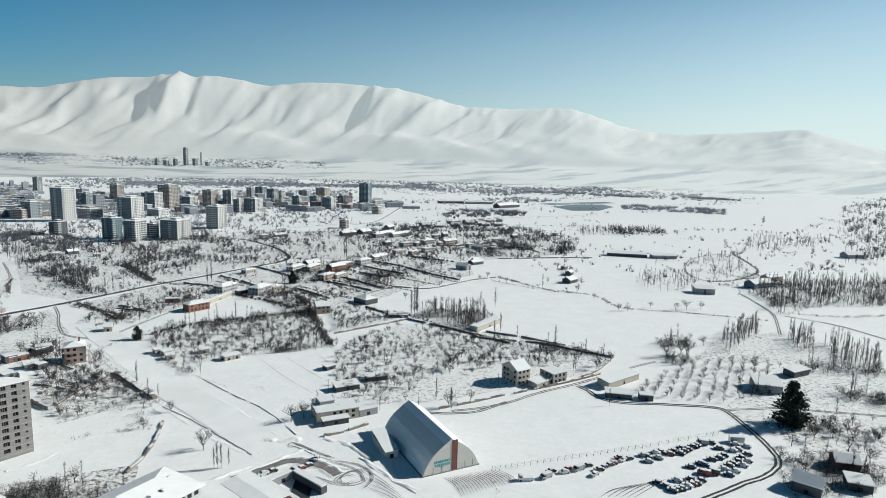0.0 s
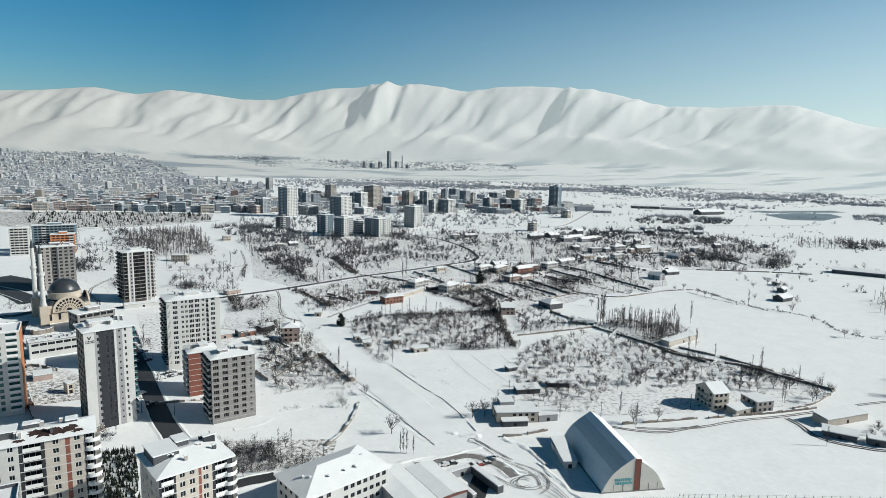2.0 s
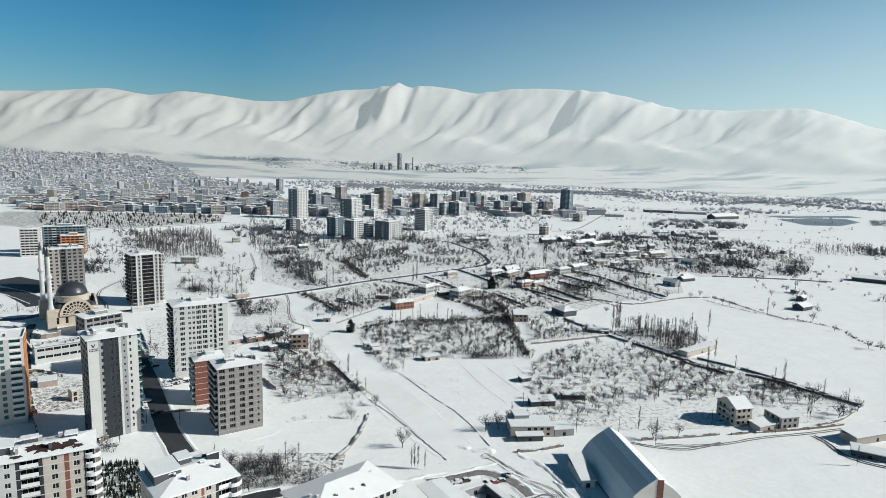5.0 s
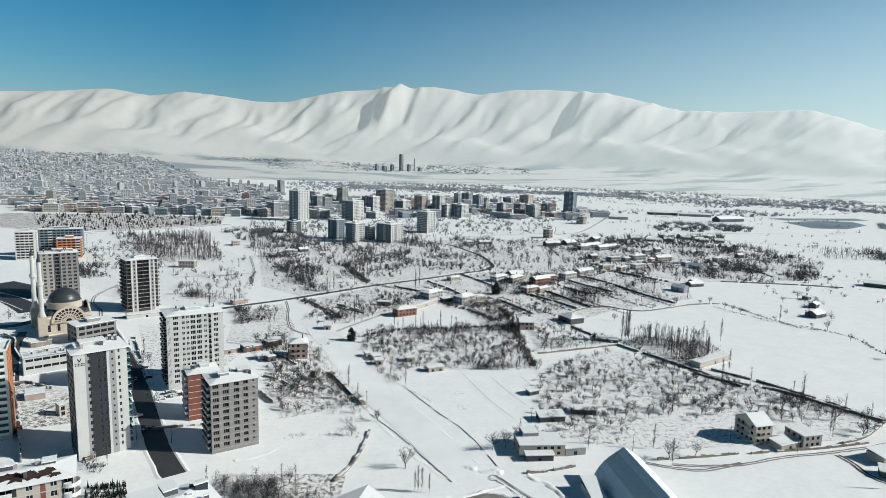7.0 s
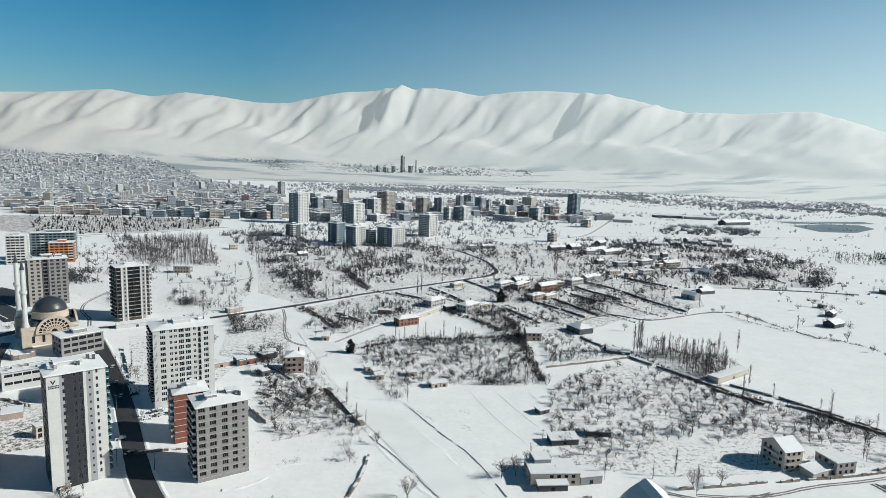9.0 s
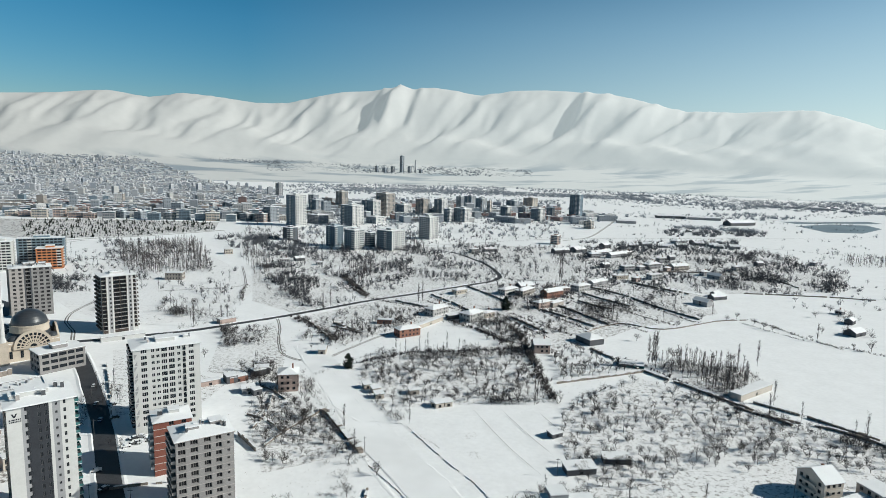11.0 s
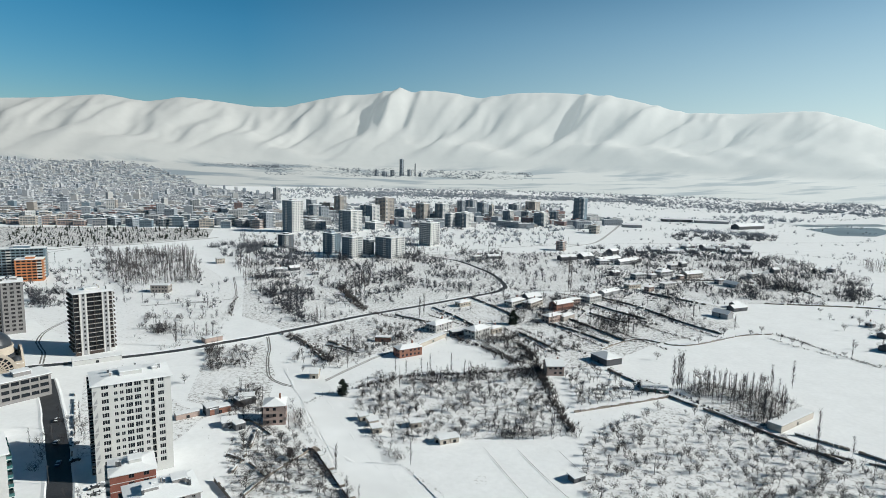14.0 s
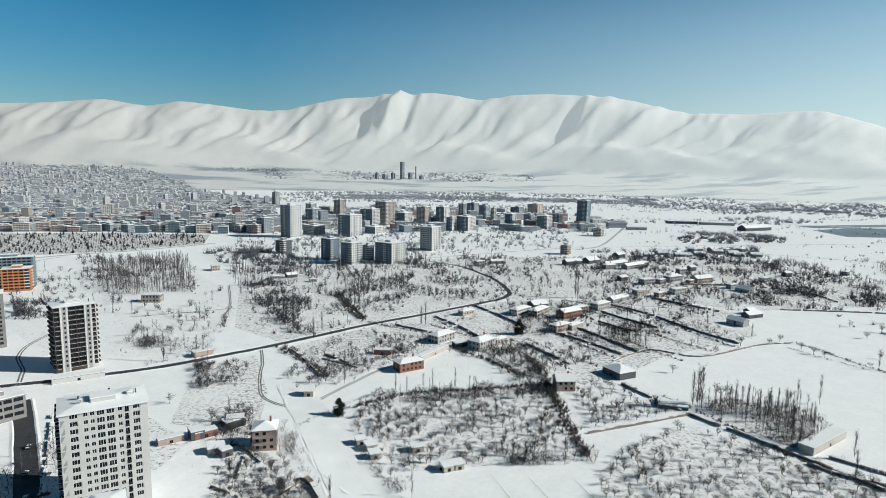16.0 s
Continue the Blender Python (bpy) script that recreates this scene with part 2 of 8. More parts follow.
def mountains():
    """The far range: foothills that rise from the plain, rounded hills before it, then smooth flanks with spurs that run down aslant."""
    na, nr = 700, 64
    foot, flank, dist = np.zeros((nr, na)), np.zeros((nr, na)), np.zeros(nr)
    azs = np.linspace(-74, 74, na)
    for j in range(nr):
        s = j / (nr - 1)
        rise = max(0.0, (s - 0.58) / 0.42)
        dist[j] = 3000 + 1650 * s
        for i, az in enumerate(azs):
            foot[j, i] = -8 + 118 * min(1.0, s / 0.62) ** 1.5 + 6 * noise.noise(Vector((az * 0.25, s * 6, 9))) * min(1, s * 4)
            z = max(0.0, 13 + ridge(az) * 4600) * (0.55 * rise + 0.45 * rise ** 2.0)
            for a0, s0, up, wa, ws in HILLS:
                z += up * math.exp(-((az - a0 + 40 * (s - s0)) / wa) ** 2 - ((s - s0) / ws) ** 2)
            if rise > 0:
                wob = 0.9 * noise.noise(Vector((az * 0.22, rise * 2.2, 3))) + 0.25 * noise.noise(Vector((az * 0.7, rise * 5, 5)))
                env = min(1.0, rise * 1.5) * max(0.0, 1 - rise) ** 0.5
                crest = min(1.0, max(0.0, (rise - 0.35) / 0.4))
                for az0, bend, amp, width, steep in SPURS:
                    u = az + wob - (az0 - bend * (1 - rise) * (0.7 + 0.9 * (1 - rise)))
                    if -6 < u < width * 4:
                        low = 0.15 if steep < 0.8 else 0.5
                        z += env * amp * (low + (1 - low) * crest) * (1 / (1 + (u / steep) ** 2) if u < 0 else math.exp(-(u / width) ** 1.3))
                z += env * (noise.fractal(Vector((az * 0.16, rise * 1.6, 1)), 1.0, 2.0, 4) * 34 - 24)
                q = az + wob * 0.8 + 5 * (1 - rise) * (0.7 + 0.9 * (1 - rise))
                for f, up, k in ((0.30, 62, 11), (0.75, 30, 17)):
                    z += env * up * (0.75 - 2 * abs(noise.noise(Vector((q * f, rise * f * 3.2, k)))))
            flank[j, i] = z
    top = np.array([ridge(az) for az in azs])
    reach = np.array([(4600 * top[i] + 125 - foot[-1, i]) / max(20.0, np.max(flank[:, i] * 4650 / dist)) for i in range(na)])
    reach = np.convolve(np.pad(np.clip(reach, 0.55, 1.3), 4, "edge"), np.ones(9) / 9, "valid")
    z = foot + flank * (1 + (reach - 1)[None, :] * np.clip(np.linspace(-1.2, 1.15, nr), 0, 1)[:, None])
    verts = [(dist[j] * math.sin(radians(azs[i])), dist[j] * math.cos(radians(azs[i])), z[j, i]) for j in range(nr) for i in range(na)]
    faces = [(j * na + i, j * na + i + 1, (j + 1) * na + i + 1, (j + 1) * na + i) for j in range(nr - 1) for i in range(na - 1)]
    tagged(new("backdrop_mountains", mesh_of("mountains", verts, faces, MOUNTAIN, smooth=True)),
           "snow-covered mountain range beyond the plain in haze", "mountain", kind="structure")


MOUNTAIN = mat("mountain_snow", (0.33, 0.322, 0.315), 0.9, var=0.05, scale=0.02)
# haze painted into the range as a glow that grows towards the right
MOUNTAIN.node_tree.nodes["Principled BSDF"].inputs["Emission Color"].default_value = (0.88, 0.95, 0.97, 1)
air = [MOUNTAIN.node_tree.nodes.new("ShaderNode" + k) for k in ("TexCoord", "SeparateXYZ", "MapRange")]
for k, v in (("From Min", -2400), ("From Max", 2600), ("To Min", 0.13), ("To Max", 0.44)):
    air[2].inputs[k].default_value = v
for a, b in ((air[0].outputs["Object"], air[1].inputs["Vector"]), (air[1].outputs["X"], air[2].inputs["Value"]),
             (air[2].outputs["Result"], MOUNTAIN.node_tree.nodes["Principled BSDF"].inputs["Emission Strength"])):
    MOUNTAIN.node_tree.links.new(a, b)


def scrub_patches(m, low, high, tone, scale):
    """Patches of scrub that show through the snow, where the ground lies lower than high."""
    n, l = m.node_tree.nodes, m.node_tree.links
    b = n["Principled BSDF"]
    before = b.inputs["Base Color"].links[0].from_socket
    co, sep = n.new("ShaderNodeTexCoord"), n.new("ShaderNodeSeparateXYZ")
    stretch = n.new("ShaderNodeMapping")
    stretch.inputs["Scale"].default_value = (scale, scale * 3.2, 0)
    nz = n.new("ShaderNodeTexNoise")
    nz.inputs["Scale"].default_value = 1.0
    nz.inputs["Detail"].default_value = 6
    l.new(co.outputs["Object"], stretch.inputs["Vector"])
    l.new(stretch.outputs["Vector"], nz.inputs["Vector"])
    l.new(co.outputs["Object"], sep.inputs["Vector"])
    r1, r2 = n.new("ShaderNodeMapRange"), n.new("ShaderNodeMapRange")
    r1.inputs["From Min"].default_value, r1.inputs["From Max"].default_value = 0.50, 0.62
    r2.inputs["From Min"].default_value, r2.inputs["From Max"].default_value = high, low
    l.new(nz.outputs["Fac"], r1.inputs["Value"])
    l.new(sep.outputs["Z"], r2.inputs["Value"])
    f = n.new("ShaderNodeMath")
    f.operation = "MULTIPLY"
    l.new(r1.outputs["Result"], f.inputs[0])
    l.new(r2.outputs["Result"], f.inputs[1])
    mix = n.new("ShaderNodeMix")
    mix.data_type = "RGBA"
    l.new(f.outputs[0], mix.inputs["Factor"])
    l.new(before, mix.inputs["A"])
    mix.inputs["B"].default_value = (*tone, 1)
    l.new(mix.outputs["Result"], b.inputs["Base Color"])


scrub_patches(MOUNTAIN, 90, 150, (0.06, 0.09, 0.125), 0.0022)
ground_sheet()
mountains()


def rough_ground(poly, level, cover):
    """Uneven ground of gardens, orchards and waste plots, where weeds and clods show through thin snow."""
    m = mat("weedy_snow", (0.80, 0.80, 0.805), 0.85, var=0.10, scale=1.6, bump=0.17, fine=5)
    n, l = m.node_tree.nodes, m.node_tree.links
    b = n["Principled BSDF"]
    before = b.inputs["Base Color"].links[0].from_socket
    co, mix, mul = n.new("ShaderNodeTexCoord"), n.new("ShaderNodeMix"), n.new("ShaderNodeMath")
    mix.data_type, mul.operation = "RGBA", "MULTIPLY"
    mix.inputs["B"].default_value = (0.155, 0.14, 0.125, 1)
    for k, (scale, lo, hi, rough) in enumerate(((0.45, 0.55 - cover, 0.66 - cover, 0.75), (0.028, 0.30, 0.52, 0.5))):
        nz, r = n.new("ShaderNodeTexNoise"), n.new("ShaderNodeMapRange")
        nz.inputs["Scale"].default_value, nz.inputs["Detail"].default_value, nz.inputs["Roughness"].default_value = scale, 6, rough
        r.inputs["From Min"].default_value, r.inputs["From Max"].default_value = lo, hi
        l.new(co.outputs["Object"], nz.inputs["Vector"])
        l.new(nz.outputs["Fac"], r.inputs["Value"])
        l.new(r.outputs["Result"], mul.inputs[k])
    l.new(mul.outputs[0], mix.inputs["Factor"])
    l.new(before, mix.inputs["A"])
    l.new(mix.outputs["Result"], b.inputs["Base Color"])
    tagged(new("ground", mesh_of("ground", [(x, y, 0.008 + 0.004 * level) for x, y in poly], [tuple(range(len(poly)))], m)),
           "snowy plots with dry weeds and clods showing through", "ground", kind="structure")


rough_ground([(10, 364), (59, 368), (97, 372), (99, 464), (12, 455), (-9, 428)], 0, 0.025)
rough_ground([(80, 272), (130, 262), (219, 268), (250, 290), (206, 336), (158, 407), (97, 359), (84, 322)], 1, 0.03)
rough_ground([(-46, 300), (-7, 317), (-36, 376), (-59, 393), (-66, 362)], 0, 0.05)
rough_ground([(-25, 470), (0, 497), (31, 525), (56, 558), (76, 538), (96, 486), (112, 460), (150, 470), (200, 512), (300, 560), (330, 630), (290, 690), (200, 690), (130, 690), (60, 650), (-5, 600), (-62, 545), (-40, 500)], 2, 0.06)
rough_ground([(-110, 600), (-70, 560), (-10, 605), (60, 655), (120, 705), (200, 700), (290, 695), (335, 640), (490, 655), (590, 760), (540, 980), (190, 975), (-170, 900)], 3, 0.055)
rough_ground([(-290, 620), (-240, 560), (-180, 520), (-125, 540), (-115, 680), (-240, 900), (-330, 860)], 1, -0.02)
rough_ground([(-100, 420), (-55, 400), (-60, 460), (-80, 530), (-112, 508)], 0, 0.06)
rough_ground([(232, 138), (262, 126), (400, 200), (420, 290), (350, 292), (300, 262), (352, 236), (297, 219), (250, 200), (250, 160)], 0, 0.04)
rough_ground([(-160, 292), (-136, 300), (-150, 330), (-172, 352), (-196, 350), (-204, 320), (-180, 312)], 0, 0.09)
rough_ground([(-126, 358), (-90, 372), (-84, 400), (-100, 415), (-150, 470), (-170, 462)], 1, 0.03)
rough_ground([(178, 423), (187, 392), (198, 370), (209, 375), (229, 403), (227, 418), (201, 430)], 0, 0.08)
rough_ground([(-62, 222), (-14, 224), (-12, 248), (-62, 250)], 0, 0.08)


# ---- buildings ----
WINDOWS = {}


def window_mesh(w, h, glass, frame, mull=1, trans=0):
    key = (round(w, 2), round(h, 2), glass.name, frame.name, mull, trans)
    if key not in WINDOWS:
        s = Soup()
        t, n, y0, y1 = 0.08, mull + 1, -0.06, 0.0
        us = [-w / 2]
        for k in range(n):
            us += [-w / 2 + w * k / n + t / (1 if k == 0 else 2), -w / 2 + w * (k + 1) / n - t / (1 if k == n - 1 else 2)]
        us.append(w / 2)
        rows = [0, t, h - t, h] if not trans else [0, t, h * 0.62, h * 0.62 + t, h - t, h]
        for j, (z0, z1) in enumerate(zip(rows, rows[1:])):
            for i, (u0, u1) in enumerate(zip(us, us[1:])):
                if i % 2 and j % 2:
                    s.quad((u0, y1, z0), (u1, y1, z0), (u1, y1, z1), (u0, y1, z1), 1)
                    s.quad((u0, y0, z0), (u1, y0, z0), (u1, y1, z0), (u0, y1, z0), 0)
                    s.quad((u0, y1, z1), (u1, y1, z1), (u1, y0, z1), (u0, y0, z1), 0)
                    s.quad((u0, y0, z0), (u0, y1, z0), (u0, y1, z1), (u0, y0, z1), 0)
                    s.quad((u1, y1, z0), (u1, y0, z0), (u1, y0, z1), (u1, y1, z1), 0)
                else:
                    s.quad((u0, y0, z0), (u1, y0, z0), (u1, y0, z1), (u0, y0, z1), 0)
        WINDOWS[key] = s.welded("window", [frame, glass])
    return WINDOWS[key]


def facade(s, origin, along, out, width, height, openings, k, depth=0.25, fine=False):
    """A wall face with real recessed openings (u0, u1, z0, z1), the reveals included."""
    o, a, n = Vector(origin), Vector(along), Vector(out)
    us = sorted({0.0, width, *[round(q[0], 3) for q in openings], *[round(q[1], 3) for q in openings]})
    zs = sorted({0.0, height, *[round(q[2], 3) for q in openings], *[round(q[3], 3) for q in openings]})
    P = lambda u, z, d=0.0: o + a * u + Vector((0, 0, z)) - n * d
    for z0, z1 in zip(zs, zs[1:]):
        start = None
        cells = []
        for u0, u1 in zip(us, us[1:]):
            c = ((u0 + u1) / 2, (z0 + z1) / 2)
            cells.append((u0, u1, any(q[0] < c[0] < q[1] and q[2] < c[1] < q[3] for q in openings)))
        for u0, u1, hole in cells + [(width, width, True)]:
            if hole:
                if start is not None:
                    s.quad(P(start, z0), P(u0, z0), P(u0, z1), P(start, z1), k)
                start = None
            elif fine:
                s.quad(P(u0, z0), P(u1, z0), P(u1, z1), P(u0, z1), k)
            elif start is None:
                start = u0
    for u0, u1, z0, z1, *rest in openings:
        u0, u1, z0, z1 = (round(c, 3) for c in (u0, u1, z0, z1))
        d = rest[0] if rest else depth
        s.quad(P(u0, z0), P(u1, z0), P(u1, z0, d), P(u0, z0, d), k)
        s.quad(P(u0, z1, d), P(u1, z1, d), P(u1, z1), P(u0, z1), k)
        s.quad(P(u0, z0), P(u0, z0, d), P(u0, z1, d), P(u0, z1), k)
        s.quad(P(u1, z0, d), P(u1, z0), P(u1, z1), P(u1, z1, d), k)


SIDES = {"front": ((-1, -1), (1, 0), (0, -1)), "right": ((1, -1), (0, 1), (1, 0)), "back": ((1, 1), (-1, 0), (0, 1)), "left": ((-1, 1), (0, -1), (-1, 0))}


def block(name, x, y, rot, w, d, storeys, wall, label, category, sides, fh=2.85, base=0.9, parapet=0.7, roof="flat", bands=None,
          group="", glass=None, frame=None, wall_of=None, roof_parts=(), overhang=0.5, trim=None, strips=None, rail=None):
    """A block of flats. sides: for each side a list of columns (u from the side's left end as a share, width, height, sill, kind);
    kind: w window, l loggia with parapet, b projecting balcony."""
    glass, frame = glass or GLASS, frame or FRAME_DARK
    trim = trim or FRAME_WHITE
    rail = rail or trim
    root = empty(name, pose(x, y, 0, 0, 0, rot), label, category, group)
    H = base + storeys * fh
    wall_of = wall_of or {}
    mats = [wall]
    for m in wall_of.values():
        if m not in mats:
            mats.append(m)
    for side, (corner, along, out) in SIDES.items():
        s = Soup()
        length = w if side in ("front", "back") else d
        org = Vector((corner[0] * w / 2, corner[1] * d / 2, 0))
        a, n = Vector((*along, 0)), Vector((*out, 0))
        turn = Matrix((( a.x, -n.x, 0, 0), (a.y, -n.y, 0, 0), (0, 0, 1, 0), (0, 0, 0, 1)))
        opens, placed = [], []
        for u, ww, hh, sill, kind, *rest in sides.get(side, ()):
            for st in range(storeys):
                if rest and st < rest[0]:
                    continue
                z0 = base + st * fh + sill
                c = u * length
                deep = 1.3 if kind in ("l", "d") else 0.55 if kind == "h" else 0.22
                opens.append((c - ww / 2, c + ww / 2, z0, z0 + hh, deep))
                placed.append((c, ww, hh, z0, kind, deep))
        for u0, u1, m in (strips or {}).get(side, ((0, 1, wall_of.get(side, wall)),)):
            s = Soup()
            mine = [(q[0] - u0 * length, q[1] - u0 * length, *q[2:]) for q in opens if u0 * length <= (q[0] + q[1]) / 2 < u1 * length]
            facade(s, org + a * u0 * length, a, n, (u1 - u0) * length, H, mine, 0, fine=True)
            part("wall", s.welded("wall", [m]), root)
        for c, ww, hh, z0, kind, deep in placed:
            at = Matrix.Translation(org + a * c + Vector((0, 0, z0)) - n * (deep - 0.04)) @ turn
            part("window", window_mesh(ww, hh, glass, frame, 2 if ww > 1.9 else 1), root, at)
            if kind in ("l", "b", "d"):
                key = ("balcony", round(ww, 2), kind, trim.name, rail.name)
                if key not in WINDOWS:
                    b = Soup()
                    if kind == "d":
                        b.box(-ww / 2, ww / 2, -0.12, 0.9, -0.32, -0.1, 0)
                    elif kind == "l":
                        b.box(-ww / 2, ww / 2, -0.15, 0.05, -0.25, 0.85, 1)
                    else:
                        b.box(-ww / 2 - 0.2, ww / 2 + 0.2, -1.35, 0.0, -0.3, -0.1, 0)
                        b.box(-ww / 2 - 0.2, ww / 2 + 0.2, -1.35, -1.25, -0.1, 0.85, 1)
                        b.box(-ww / 2 - 0.2, -ww / 2 - 0.1, -1.25, 0.0, -0.1, 0.85, 1)
                        b.box(ww / 2 + 0.1, ww / 2 + 0.2, -1.25, 0.0, -0.1, 0.85, 1)
                    WINDOWS[key] = b.mesh("balcony", [trim, rail])
                part("balcony", WINDOWS[key], root, Matrix.Translation(org + a * c + Vector((0, 0, z0)) - n * 0.02) @ turn)
    if bands:
        for st in range(storeys + 1):
            b = Soup()
            z = base + st * fh
            e = 0.06
            b.box(-w / 2 - e, w / 2 + e, -d / 2 - e, -d / 2 - 0.003, z - 0.22, z, 0)
            b.box(w / 2 + 0.003, w / 2 + e, -d / 2 - 0.003, d / 2 + e, z - 0.22, z, 0)
            b.box(-w / 2 - e, -w / 2 - 0.003, -d / 2 - 0.003, d / 2 + e, z - 0.22, z, 0)
            part("floor_band", b.mesh("floor_band", [bands]), root)
    r = Soup()
    o = overhang
    if roof == "flat":
        r.box(-w / 2, w / 2, -d / 2, d / 2, H - 0.02, H + 0.12, 1)
        for q in ((-w / 2 - 0.1, w / 2 + 0.1, -d / 2 - 0.1, -d / 2 + 0.15), (-w / 2 - 0.1, w / 2 + 0.1, d / 2 - 0.15, d / 2 + 0.1),
                  (-w / 2 - 0.1, -w / 2 + 0.15, -d / 2 + 0.15, d / 2 - 0.15), (w / 2 - 0.15, w / 2 + 0.1, -d / 2 + 0.15, d / 2 - 0.15)):
            r.box(*q, H, H + parapet, 0)
            r.box(q[0] - 0.02, q[1] + 0.02, q[2] - 0.02, q[3] + 0.02, H + parapet, H + parapet + 0.15, 1)
    else:
        rise = roof if isinstance(roof, (int, float)) else 2.5
        W, D = w / 2 + o, d / 2 + o
        r.box(-W, W, -D, D, H - 0.25, H, 0)
        run = min(W, D)
        if W >= D:
            p, q = Vector((-W + run, 0, H + rise)), Vector((W - run, 0, H + rise))
        else:
            p, q = Vector((0, -D + run, H + rise)), Vector((0, D - run, H + rise))
        c = [Vector((-W, -D, H + 0.15)), Vector((W, -D, H + 0.15)), Vector((W, D, H + 0.15)), Vector((-W, D, H + 0.15))]
        low = [v - Vector((0, 0, 0.147)) for v in c]
        for i in range(4):
            r.quad(low[i], low[(i + 1) % 4], c[(i + 1) % 4], c[i], 1)
        if W >= D:
            r.add([c[0], c[1], q, p], [(0, 1, 2, 3)], 1)
            r.add([c[2], c[3], p, q], [(0, 1, 2, 3)], 1)
            r.add([c[1], c[2], q], [(0, 1, 2)], 1)
            r.add([c[3], c[0], p], [(0, 1, 2)], 1)
        else:
            r.add([c[1], c[2], q, p], [(0, 1, 2, 3)], 1)
            r.add([c[3], c[0], p, q], [(0, 1, 2, 3)], 1)
            r.add([c[0], c[1], p], [(0, 1, 2)], 1)
            r.add([c[2], c[3], q], [(0, 1, 2)], 1)
    top = part("roof", r.mesh("roof", [trim, SNOW_ROOF]), root, label="roof under fresh snow")
    for q in roof_parts:
        b = Soup()
        b.box(q[0], q[1], q[2], q[3], H, H + q[4], 0)
        b.box(q[0] - 0.25, q[1] + 0.25, q[2] - 0.25, q[3] + 0.25, H + q[4], H + q[4] + 0.3, 1)
        part("stair_head", b.mesh("stair_head", [q[5] if len(q) > 5 else wall, SNOW_ROOF]), top)
    rng = random.Random(int(abs(x)))
    for k in range(int(w / 3)):
        b = Soup()
        e, g = rng.uniform(0.2, 0.6), rng.uniform(0.2, 0.5)
        b.box(-e, e, -g, g, 0, 2.6 if roof != "flat" else 1.5, 0)
        b.box(-e - 0.08, e + 0.08, -g - 0.08, g + 0.08, 2.6 if roof != "flat" else 1.5, 2.85 if roof != "flat" else 1.75, 1)
        part("chimney", b.mesh("chimney", [DARK_WALL if k % 3 else BLOCK_WALL, SNOW_ROOF]), top, pose(rng.uniform(-0.4, 0.4) * w, rng.uniform(-0.32, 0.32) * d, H))
    return root


def spread(n, a, b):
    return [a + (b - a) * (i + 0.5) / n for i in range(n)]


def cols(n, a, b, w, h, sill=0.9, kind="w"):
    return [(u, w, h, sill, kind) for u in spread(n, a, b)]

# ---- towers of the near estate ----
block("apartment_tower", -62.5, 277, 27, 19.3, 14, 10, CONCRETE, "grey-brown raw concrete apartment tower with empty window holes", "apartment tower",
      {"front": cols(1, 0.0, 0.2, 2.4, 1.75, 0.75, "h") + cols(1, 0.2, 0.42, 2.4, 1.75, 0.75, "h") + cols(1, 0.45, 0.62, 2.2, 1.75, 0.75, "h") + cols(1, 0.66, 0.8, 1.9, 1.6, 0.85, "h") + cols(1, 0.86, 0.94, 0.9, 0.9, 1.3, "h"),
       "right": cols(4, 0.05, 0.95, 1.6, 1.5), "left": cols(3, 0.05, 0.95, 3.4, 1.7, 0.7, "b")},
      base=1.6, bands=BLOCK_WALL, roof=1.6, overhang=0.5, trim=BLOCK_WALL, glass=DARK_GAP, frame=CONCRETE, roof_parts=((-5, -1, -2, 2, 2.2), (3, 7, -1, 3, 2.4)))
block("apartment_tower", -83.3, 308.4, 24, 14, 13, 7, WHITE_WALL, "maroon and white apartment block with snowy hipped roof", "apartment tower",
      {"front": cols(2, 0.3, 0.95, 1.7, 1.5), "left": cols(3, 0.05, 0.95, 3.2, 1.7, 0.7, "b")},
      base=2.4, wall_of={"front": BROWN_WALL, "left": BROWN_WALL}, bands=WHITE_WALL, roof=1.6, roof_parts=((-1, 3, -2, 2, 2.4),))
white_tower = block("apartment_tower", -99.4, 350.5, 26, 28, 18, 13, WHITE_WALL, "white rendered apartment tower with grid of windows", "apartment tower",
      {"front": cols(1, 0.09, 0.22, 2.5, 1.8, 0.8) + cols(2, 0.25, 0.4, 1.4, 1.5) + cols(2, 0.4, 0.62, 2.5, 2.0, 0.6) + cols(1, 0.63, 0.72, 1.4, 1.5) + cols(1, 0.725, 0.785, 1.3, 2.0, 0.5, "l") + cols(1, 0.81, 0.92, 2.3, 1.8, 0.8),
       "left": cols(3, 0.05, 0.95, 4.4, 1.8, 0.6, "b"), "right": cols(4, 0.1, 0.9, 1.6, 1.5)},
      base=3.0, roof=1.7, frame=FRAME_WHITE, rail=GLASS, roof_parts=((-4, 4, -4, 2, 2.6), (8, 10, -2, 0, 2.2)), overhang=0.7)
